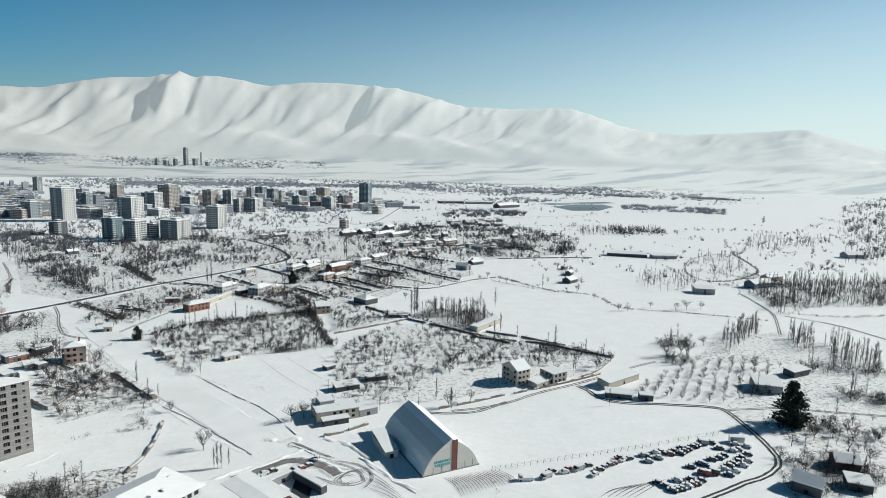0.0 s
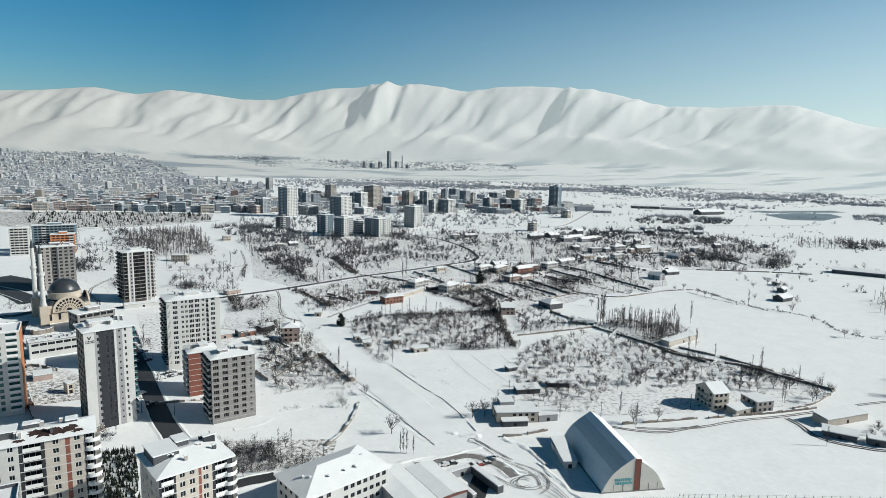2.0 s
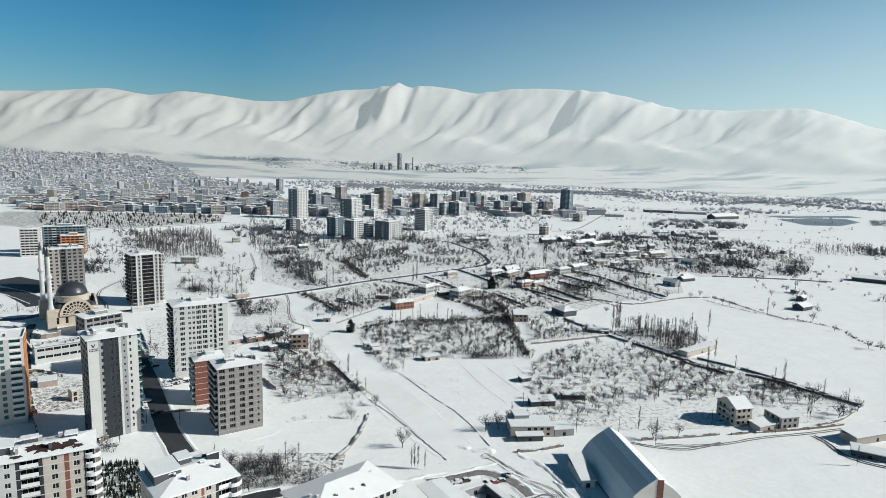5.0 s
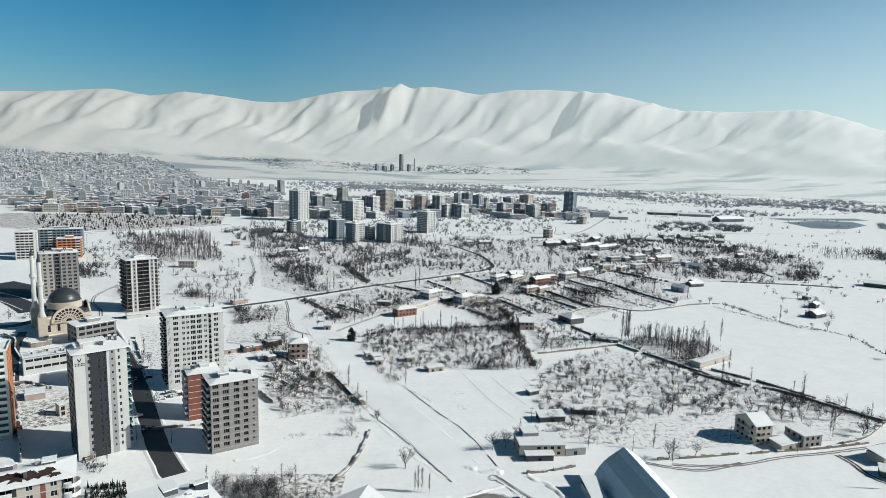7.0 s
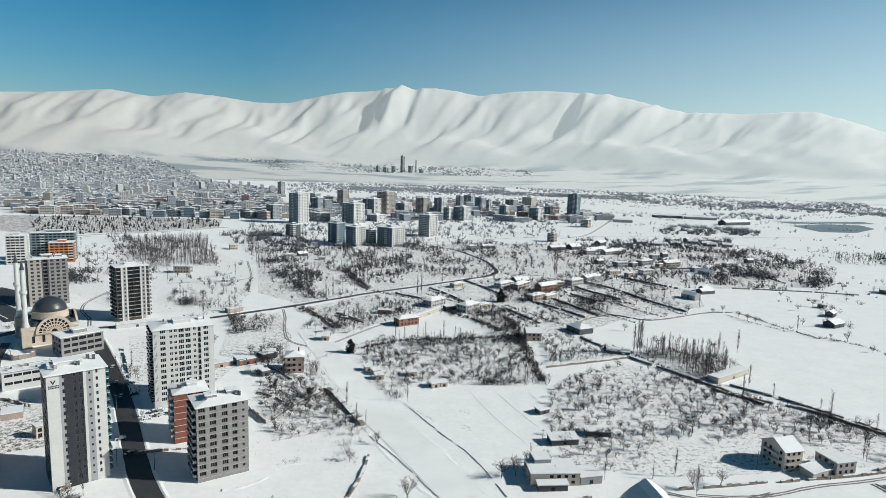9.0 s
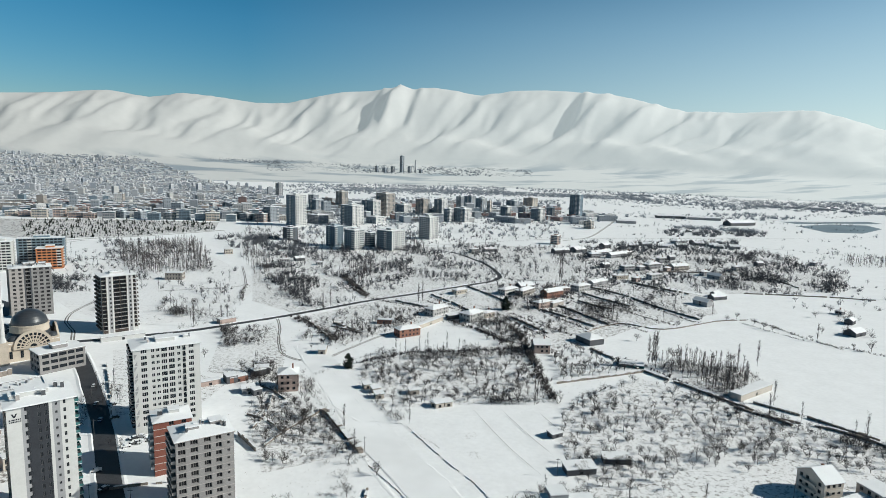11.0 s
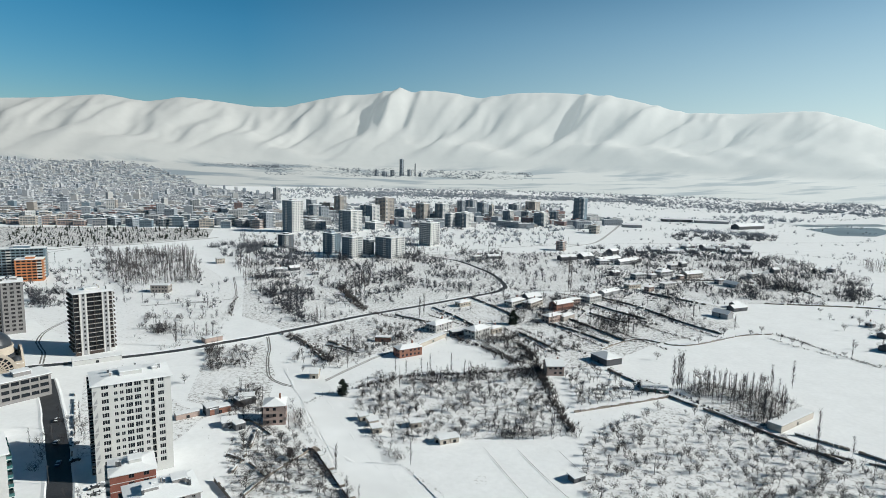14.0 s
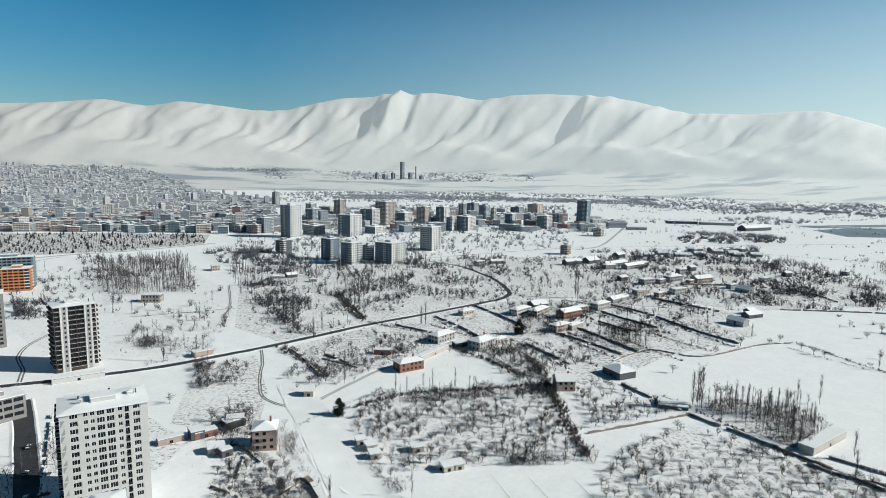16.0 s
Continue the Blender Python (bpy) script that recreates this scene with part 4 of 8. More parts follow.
def bake(templates, spots, rng, squash=1.0):
    """One triangle array out of many turned and scaled copies. spots: x, y, height."""
    out = []
    for x, y, h, *up in spots:
        t = templates[rng.integers(len(templates))]
        a = rng.uniform(0, 6.28)
        c, s = math.cos(a), math.sin(a)
        w = h * squash * rng.uniform(0.85, 1.2)
        m = np.array([[c * w, -s * w, 0], [s * w, c * w, 0], [0, 0, h]])
        out.append(t @ m.T + np.array([x, y, up[0] if up else 0.0]))
    return np.concatenate(out) if out else np.zeros((0, 3, 3))


def inside(poly, x, y):
    hit = False
    for (x0, y0), (x1, y1) in zip(poly, poly[1:] + poly[:1]):
        if (y0 > y) != (y1 > y) and x < (x1 - x0) * (y - y0) / (y1 - y0) + x0:
            hit = not hit
    return hit


def scatter(poly, n, rng, clump=0.0, soft=0.6):
    xs, ys = [p[0] for p in poly], [p[1] for p in poly]
    out, tries = [], 0
    while len(out) < n and tries < n * 60:
        tries += 1
        x, y = rng.uniform(min(xs), max(xs)), rng.uniform(min(ys), max(ys))
        if inside(poly, x, y) and (not clump or noise.noise(Vector((x * 0.03, y * 0.03, 4))) > rng.uniform(-1, 1) * soft - clump):
            out.append((x, y))
    return out if len(out) * 2 > n or not clump else scatter(poly, n, rng)


COUNT = {"fruit": 0, "poplar": 0}


def tree(x, y, h, label="bare spreading broadleaf tree standing in snow", category="tree", group=""):
    k = (int(x * 7) + int(y * 13)) % len(FRUIT_ME)
    root = new("bare_tree", FRUIT_ME[k][0])
    root.matrix_basis = pose(x, y, 0, 0, 0, (x * 37 + y * 11) % 360) @ Matrix.Scale(h, 4)
    tagged(root, label, category, group)
    part("crown", FRUIT_ME[k][1], root)
    return root


def poplar(x, y, h):
    k = (int(x * 7) + int(y * 13)) % len(POP_ME)
    root = new("poplar_tree", POP_ME[k][0])
    root.matrix_basis = pose(x, y, 0, 0, 0, (x * 37 + y * 11) % 360) @ Matrix.Scale(h, 4)
    tagged(root, "tall slender bare poplar standing in snow", "tree", "poplars")
    part("crown", POP_ME[k][1], root)
    return root


def orchard(poly, n, rows=False):
    rng = np.random.default_rng(n + int(abs(poly[0][0])))
    spots = []
    if rows:
        ux, uy = 0.80, 0.60
        for i in range(-40, 60):
            for j in range(-40, 60):
                x = poly[0][0] + i * 4.6 * ux - j * 6.5 * uy + rng.normal() * 0.4
                y = poly[0][1] + i * 4.6 * uy + j * 6.5 * ux + rng.normal() * 0.4
                if inside(poly, x, y) and rng.random() > 0.12:
                    spots.append((x, y))
        rng.shuffle(spots)
    else:
        spots = scatter(poly, int(n * 1.6), rng, 0.3)
    few = 46 if n > 100 else 12
    rest = []
    for i, (x, y) in enumerate(spots):
        h = rng.uniform(3.4, 7.0) if not rows else rng.uniform(4.2, 6.0)
        if i < few and COUNT["fruit"] < 260:
            COUNT["fruit"] += 1
            tree(x, y, h, "bare pruned fruit tree in the snowy orchard", "fruit tree", "orchard trees")
        else:
            rest.append((x, y, h))
    if rest:
        tagged(new("orchard_trees", tri_mesh("orchard_trees", bake(FRUIT_STUFF, rest, rng), TWIG)),
               "many bare fruit trees of an orchard in snow", "orchard", kind="stuff")


def thicket(poly, n, tall=1.0):
    rng = np.random.default_rng(n + int(abs(poly[0][1])))
    far = sum(p[1] for p in poly) / len(poly) > 620
    spots = [(x, y, tall * rng.uniform(1.6, 3.4) if rng.random() < 0.45 else tall * rng.uniform(3.5, 8.0)) for x, y in scatter(poly, int(n * 1.55), rng, 0.02, 0.22)]
    slim = [(x + rng.normal() * 5, y + rng.normal() * 5, rng.uniform(6, 13)) for x, y, h in spots[::14]]
    if far:
        tris = np.concatenate([bake(ROUND, spots, rng, 1.0), bake(FAR_SHRUB, [(x + rng.normal() * 3, y + rng.normal() * 3, h * 0.5) for x, y, h in spots[::2]], rng, 1.3)])
    else:
        crowns = [(x + rng.normal() * 2, y + rng.normal() * 2, rng.uniform(4, 8)) for x, y, h in spots[::4]]
        tris = np.concatenate([bake(SHRUB, [(x, y, min(h, 4)) for x, y, h in spots], rng, 1.0), bake(FRUIT_LOW, crowns, rng)])
    tris = np.concatenate([tris, bake(POP_STUFF, slim, rng, 1.2)])
    tagged(new("thicket", tri_mesh("thicket", tris, SCRUB if far else WOODS)), "dense bare scrub and trees between snowy plots", "thicket", kind="stuff")


def poplars(poly, n):
    rng = np.random.default_rng(n + int(abs(poly[0][0])))
    spots = [(x, y, rng.uniform(6, 15)) for x, y in scatter(poly, int(n * 1.1), rng, 0.25)]
    tris = bake(POP_STUFF, spots, rng, 1.1)
    low = [(x + rng.normal() * 3, y + rng.normal() * 3, rng.uniform(2, 4)) for x, y, h in spots[::2]]
    tris = np.concatenate([tris, bake(SHRUB, low, rng)])
    tagged(new("poplar_wood", tri_mesh("poplar_wood", tris, POPLAR)), "stand of bare brown poplars with undergrowth", "wood", kind="stuff")


def far_woods(poly, n):
    rng = np.random.default_rng(n + int(abs(poly[0][0])))
    spots = [(x, y, rng.uniform(5, 11)) for x, y in scatter(poly, int(n * 1.8), rng, 0.1)]
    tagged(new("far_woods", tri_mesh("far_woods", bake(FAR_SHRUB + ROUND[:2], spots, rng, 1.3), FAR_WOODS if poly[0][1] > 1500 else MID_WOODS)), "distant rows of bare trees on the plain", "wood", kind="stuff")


def field_rows(poly, n, lo, hi, tall=3.0, dirs=(24, 118)):
    """Rows of scrub along field edges, in the two directions of the plots."""
    rng = np.random.default_rng(n + int(abs(poly[0][1])))
    spots = []
    for x, y in scatter(poly, n, rng):
        a = radians(dirs[rng.integers(len(dirs))] + rng.normal() * 14)
        L = rng.uniform(lo, hi)
        for k in range(int(L / rng.uniform(8, 15))):
            t = rng.uniform(-0.5, 0.5) * L
            spots.append((x + math.cos(a) * t + rng.normal() * 1.5, y + math.sin(a) * t + rng.normal() * 1.5, tall * rng.uniform(0.3, 1.6)))
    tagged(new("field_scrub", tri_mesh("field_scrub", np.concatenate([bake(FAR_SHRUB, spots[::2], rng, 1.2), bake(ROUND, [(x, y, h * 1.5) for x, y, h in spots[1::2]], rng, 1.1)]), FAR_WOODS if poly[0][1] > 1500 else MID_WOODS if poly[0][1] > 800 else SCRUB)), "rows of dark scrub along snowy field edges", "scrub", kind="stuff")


def tufts(poly, n):
    rng = np.random.default_rng(n + int(abs(poly[0][0])))
    spots = [(x, y, rng.uniform(0.15, 0.5)) for x, y in scatter(poly, int(n * 0.4), rng, 0.05)]
    tagged(new("dry_weeds", tri_mesh("dry_weeds", bake(TUFT, spots, rng, 1.2), DRY_GRASS)), "dry weed stalks standing out of the snow", "weeds", kind="stuff")


def hedge(pts, height, width):
    rng = np.random.default_rng(int(abs(pts[0][0]) * 10))
    line = smooth_line(pts, 5)
    spots = []
    far = pts[0][1] > 430
    for a, b in zip(line, line[1:]):
        L = (b - a).length
        for k in range(max(1, int(L * (0.9 + width * 0.3)))):
            p = a + (b - a) * rng.random()
            spots.append((p.x + rng.normal() * width * 0.55, p.y + rng.normal() * width * 0.55, height * rng.uniform(0.3, 1.25)))
    tagged(new("hedge", tri_mesh("hedge", bake(FAR_SHRUB if far else SHRUB, spots, rng, 0.9), HEDGE)), "dark bare hedge along a field edge", "hedge", kind="stuff")


def pine(x, y, h):
    rng = np.random.default_rng(int(abs(x)))
    root = new("pine_tree", tri_mesh("trunk", np.array(prism(np.array([0, 0, -0.3]), np.array([0, 0, h * 0.9]), h * 0.022, 0.05)), BARK))
    root.matrix_basis = pose(x, y, 0)
    tagged(root, "big dark evergreen pine with broad dense crown", "tree")
    tris = []
    for k in range(170):
        z = h * (0.03 + 0.94 * rng.random() ** 1.25)
        r = h * 0.40 * min(1, (1.06 - z / h) * 1.7) * rng.uniform(0.6, 1.1)
        az = rng.uniform(0, 6.28)
        p = np.array([0, 0, z])
        q = p + unit(az, rng.uniform(-0.25, 0.35)) * r
        for i in range(30):
            b = p + (q - p) * rng.uniform(0.25, 1.0) + rng.normal(size=3) * h * 0.022
            t = b + unit(rng.uniform(0, 6.28), rng.uniform(-0.6, 0.9)) * h * rng.uniform(0.03, 0.06)
            tris.append(sliver(b, t, h * 0.055, rng))
    part("crown", tri_mesh("crown", np.array(tris), PINE), root)


# ---- houses ----
def house(x, y, rot, w, d, h, roof, wall, label, category="house", floors=0):
    root = empty("barn" if category in ("barn", "warehouse") else category, pose(x, y, 0, 0, 0, rot), label, category)
    rng = random.Random(int(abs(x * 10 + y)))
    floors = floors or max(1, round(h / 2.9))
    fh = h / floors
    for side, (corner, along, out) in SIDES.items():
        length = w if side in ("front", "back") else d
        org = Vector((corner[0] * w / 2, corner[1] * d / 2, 0))
        a, n = Vector((*along, 0)), Vector((*out, 0))
        turn = Matrix(((a.x, -n.x, 0, 0), (a.y, -n.y, 0, 0), (0, 0, 1, 0), (0, 0, 0, 1)))
        opens = []
        k = int(length / 2.9) if side != "back" and category in ("house",) else (1 if side == "front" else 0)
        for st in range(floors):
            for u in spread(k, 0.06, 0.94):
                if rng.random() < 0.08:
                    continue
                ww, hh = (1.5, min(1.5, fh * 0.56)) if category == "house" else (1.6, min(1.9, h * 0.6))
                sill = fh * 0.33 if category == "house" else 0.1
                opens.append((u * length - ww / 2, u * length + ww / 2, st * fh + sill, st * fh + sill + hh))
        s = Soup()
        facade(s, org, a, n, length, h, opens, 0)
        if roof in ("gable",) and side in ("right", "left"):
            s.add([org + Vector((0, 0, h)), org + a * length + Vector((0, 0, h)), org + a * length / 2 + Vector((0, 0, h + d * 0.27))], [(0, 1, 2)])
        part("wall", s.mesh("wall", [wall]), root)
        for u0, u1, z0, z1 in opens:
            at = Matrix.Translation(org + a * (u0 + u1) / 2 + Vector((0, 0, z0)) - n * 0.2) @ turn
            part("window" if category == "house" else "door", window_mesh(u1 - u0, z1 - z0, GLASS, FRAME_DARK, 1), root, at)
        if floors == 3 and side in ("front", "left"):
            for st in (1, 2):
                b = Soup()
                b.box(length * 0.1, length * 0.75, -0.05, 1.2, 0, 0.18)
                b.box(length * 0.1, length * 0.75, 1.1, 1.2, 0.18, 1.0)
                part("balcony", b.mesh("balcony", [wall]), root, Matrix.Translation(org + Vector((0, 0, st * fh))) @ Matrix(((a.x, n.x, 0, 0), (a.y, n.y, 0, 0), (0, 0, 1, 0), (0, 0, 0, 1))))
    o = 0.45
    W, D = w / 2 + o, d / 2 + o
    r = Soup()
    t = 0.32
    if roof == "flat":
        r.box(-w / 2 - 0.15, w / 2 + 0.15, -d / 2 - 0.15, d / 2 + 0.15, h, h + 0.25, 0)
        r.box(-w / 2 - 0.05, w / 2 + 0.05, -d / 2 - 0.05, d / 2 + 0.05, h + 0.25, h + 0.55, 1)
    elif roof == "mono":
        lift = d * 0.12
        for k, (lo, hi) in enumerate(((0.0, 0.12), (0.12, 0.42))):
            v = [Vector((sx * W, sy * D, h + (lift if sy > 0 else 0) + z)) for z in (lo, hi) for sy in (-1, 1) for sx in (-1, 1)]
            r.add(v, [(0, 2, 3, 1), (4, 5, 7, 6), (0, 1, 5, 4), (2, 6, 7, 3), (0, 4, 6, 2), (1, 3, 7, 5)], k)
    elif roof == "gable":
        rise = d * 0.27
        for k, (lo, hi) in enumerate(((0.0, 0.12), (0.12, 0.4))):
            for sy in (-1, 1):
                e0 = -rise * o / (d / 2)
                v = [Vector((-W, sy * D, h + e0 + lo)), Vector((W, sy * D, h + e0 + lo)), Vector((W, 0, h + rise + lo)), Vector((-W, 0, h + rise + lo))]
                v += [p + Vector((0, 0, hi - lo)) for p in v]
                r.add(v, [(0, 1, 2, 3), (4, 5, 6, 7), (0, 1, 5, 4), (1, 2, 6, 5), (3, 0, 4, 7)], k)
    else:
        rise = min(w, d) * 0.24
        r.box(-W, W, -D, D, h, h + 0.15, 0)
        c = [Vector((-W, -D, h + 0.4)), Vector((W, -D, h + 0.4)), Vector((W, D, h + 0.4)), Vector((-W, D, h + 0.4))]
        low = [v - Vector((0, 0, 0.247)) for v in c]
        for i in range(4):
            r.quad(low[i], low[(i + 1) % 4], c[(i + 1) % 4], c[i], 1)
        run = min(W, D)
        p, q = (Vector((-W + run, 0, h + rise)), Vector((W - run, 0, h + rise))) if W >= D else (Vector((0, -D + run, h + rise)), Vector((0, D - run, h + rise)))
        sets = ((c[0], c[1], q, p), (c[2], c[3], p, q), (c[1], c[2], q), (c[3], c[0], p)) if W >= D else ((c[1], c[2], q, p), (c[3], c[0], p, q), (c[0], c[1], p), (c[2], c[3], q))
        for q4 in sets:
            r.add(list(q4), [tuple(range(len(q4)))], 1)
    top = part("roof", r.mesh("roof", [ROOF_RED if roof in ("gable", "hip") else GREY_WALL, SNOW_ROOF]), root, label="roof under thick snow")
    if category == "house" and roof != "flat":
        ch = Soup()
        ch.box(-0.4, 0.4, -0.4, 0.4, 0, min(w, d) * 0.3 + 1.0, 0)
        part("chimney", ch.mesh("chimney", [RED_BRICK]), top, pose(w * 0.22, d * 0.1, h))
    return root


def far_block(x, y, rot, w, d, storeys, fh, wall, label, group="estate towers", z=0.0):
    """A distant block of flats: recessed windows in columns, with balcony slabs on one bay, and a snowy roof."""
    root = empty("apartment_block", pose(x, y, z, 0, 0, rot), label, "apartment block", group)
    # shade painted on: pale blocks get a dark blue front, some white lit sides
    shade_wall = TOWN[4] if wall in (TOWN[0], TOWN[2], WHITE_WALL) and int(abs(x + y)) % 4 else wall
    h = storeys * fh + 0.8
    rng = random.Random(int(abs(x * 3 + y)))
    for side, (corner, along, out) in SIDES.items():
        length = w if side in ("front", "back") else d
        org = Vector((corner[0] * w / 2, corner[1] * d / 2, 0))
        a, n = Vector((*along, 0)), Vector((*out, 0))
        s = Soup()
        opens = []
        if side != "back":
            k = max(2, int(length / 4.2))
            wide = rng.randrange(k)
            bal = None
            for st in range(storeys):
                for j, u in enumerate(spread(k, 0.04, 0.96)):
                    ww = length / k * (0.84 if j == wide or j == k - 1 else 0.74 if side == "front" else 0.46)
                    opens.append((u * length - ww / 2, u * length + ww / 2, 0.8 + st * fh + fh * 0.3, 0.8 + st * fh + fh * 0.86, 0.5))
                    if j == wide and st and storeys > 4 and side != "left":
                        if bal is None:
                            bal = Soup()
                            bal.box(-ww * 0.55, ww * 0.55, -1.2, -0.02, -0.12, fh * 0.34, 0)
                            bal = bal.mesh("balcony", [WHITE_WALL])
                        turn = Matrix(((a.x, -n.x, 0, 0), (a.y, -n.y, 0, 0), (0, 0, 1, 0), (0, 0, 0, 1)))
                        part("balcony", bal, root, Matrix.Translation(org + a * u * length + Vector((0, 0, 0.8 + st * fh))) @ turn)
        facade(s, org, a, n, length, h, opens, 0)
        for u0, u1, z0, z1, dd in opens:
            P = lambda u, z: org + a * u + Vector((0, 0, z)) - n * (dd - 0.02)
            s.quad(P(u0, z0), P(u1, z0), P(u1, z1), P(u0, z1), 1)
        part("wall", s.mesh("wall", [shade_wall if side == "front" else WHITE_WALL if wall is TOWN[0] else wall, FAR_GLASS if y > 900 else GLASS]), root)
    r = Soup()
    r.box(-w / 2 - 0.5, w / 2 + 0.5, -d / 2 - 0.5, d / 2 + 0.5, h, h + 0.3, 0)
    r.box(-w / 2 - 0.4, w / 2 + 0.4, -d / 2 - 0.4, d / 2 + 0.4, h + 0.3, h + 0.7, 1)
    r.box(-w * 0.15, w * 0.18, -d * 0.2, d * 0.2, h + 0.7, h + 2.8, 0)
    r.box(-w * 0.16, w * 0.19, -d * 0.22, d * 0.22, h + 2.8, h + 3.2, 1)
    part("roof", r.mesh("roof", [wall, SNOW_ROOF]), root)
    return root


def city(poly, n, seed=5):
    """The old town far off: hundreds of small blocks, too many to count, on the plain and up the first slopes."""
    rng = np.random.default_rng(seed)
    s = Soup()
    for x, y in scatter(poly, n, rng):
        r = math.hypot(x, y)
        e = 1.0 if r < 1700 else 0.8 if r < 2300 else 0.6
        w, d = rng.uniform(16, 48) * e, rng.uniform(12, 18) * e
        fl = int(rng.choice([2, 3, 3, 4, 4, 5])) if r < 1900 else int(rng.choice([2, 2, 3, 3]))
        if rng.random() < 0.06:
            w, fl = rng.uniform(14, 20) * e, int(rng.integers(7, 12))
        h = fl * 3.0 * e
        m = Matrix.Translation((x, y, foothill(r))) @ Matrix.Rotation(radians(float(rng.choice([4, 10, 14, 20, 100, -40])) + rng.normal() * 3), 4, "Z")
        k = int(rng.choice([0, 0, 1, 2, 2, 2, 3, 4])) if r < 1800 else int(rng.choice([7, 7, 8, 0]))
        s.box(-w / 2, w / 2, -d / 2, d / 2, -6 if r > 3000 else -0.2, h, k, m)
        for u0, u1 in ((-0.5, rng.uniform(-0.1, 0.3)), (rng.uniform(0.32, 0.4), 0.5)):
            s.box(u0 * w - 0.4, u1 * w + 0.4, -d / 2 - 0.4, d / 2 + 0.4, h, h + rng.uniform(0.5, 1.0), 5, m)
        s.box(-w * 0.15, w * 0.1, -d * 0.2, d * 0.2, h + 0.7, h + 2.4, k, m)
        for st in range(fl if r < 1700 else 0):
            z = st * 3.0 + 1
            for u in spread(max(2, int(w / 4)), -w / 2 + 0.6, w / 2 - 0.6):
                s.quad(*[m @ Vector((u + e, -d / 2 - 0.06, z + f)) for e, f in ((-0.9, 0), (0.9, 0), (0.9, 1.4), (-0.9, 1.4))], 6)
            for v in spread(max(2, int(d / 4)), -d / 2 + 0.6, d / 2 - 0.6):
                s.quad(*[m @ Vector((w / 2 + 0.06, v + e, z + f)) for e, f in ((-0.9, 0), (0.9, 0), (0.9, 1.4), (-0.9, 1.4))], 6)
    tagged(new("town_blocks", s.mesh("town_blocks", [*TOWN, GREY_SNOW, FAR_GLASS, *FAR_TOWN])),
           "distant town of low snowy-roofed apartment blocks", "town", kind="stuff")
    spots = [(x, y, rng.uniform(5, 11), foothill(math.hypot(x, y))) for x, y in scatter(poly, int(n * 1.1), rng, 0.2)]
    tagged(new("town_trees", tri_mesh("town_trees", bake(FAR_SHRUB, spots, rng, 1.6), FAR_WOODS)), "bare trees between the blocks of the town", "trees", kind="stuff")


def wood_belt(az0, az1, d0, d1, n, label):
    """A belt of trees on the rising rim of the plain, between two azimuths and two distances."""
    rng = np.random.default_rng(n)
    spots = []
    while len(spots) < n:
        az, d = radians(rng.uniform(az0, az1)), rng.uniform(d0, d1)
        if noise.noise(Vector((az * 40, d * 0.012, 2))) > rng.uniform(-0.8, 0.5):
            spots.append((d * math.sin(az), d * math.cos(az), rng.uniform(5, 12), foothill(d) - 1))
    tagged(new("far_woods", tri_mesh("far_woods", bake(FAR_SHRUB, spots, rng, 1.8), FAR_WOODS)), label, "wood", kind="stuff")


# ---- vehicles ----
CAR_PAINT = [mat("car_paint_" + n, c, 0.35, var=0.05, spec=0.5) for n, c in (("dark", (0.03, 0.032, 0.036)), ("silver", (0.35, 0.36, 0.37)), ("white", (0.7, 0.7, 0.7)), ("blue", (0.03, 0.05, 0.11)), ("red", (0.2, 0.03, 0.03)))]
TYRE = mat("tyre_rubber", (0.02, 0.02, 0.02), 0.9, var=0.2)
CAR_ME = {}


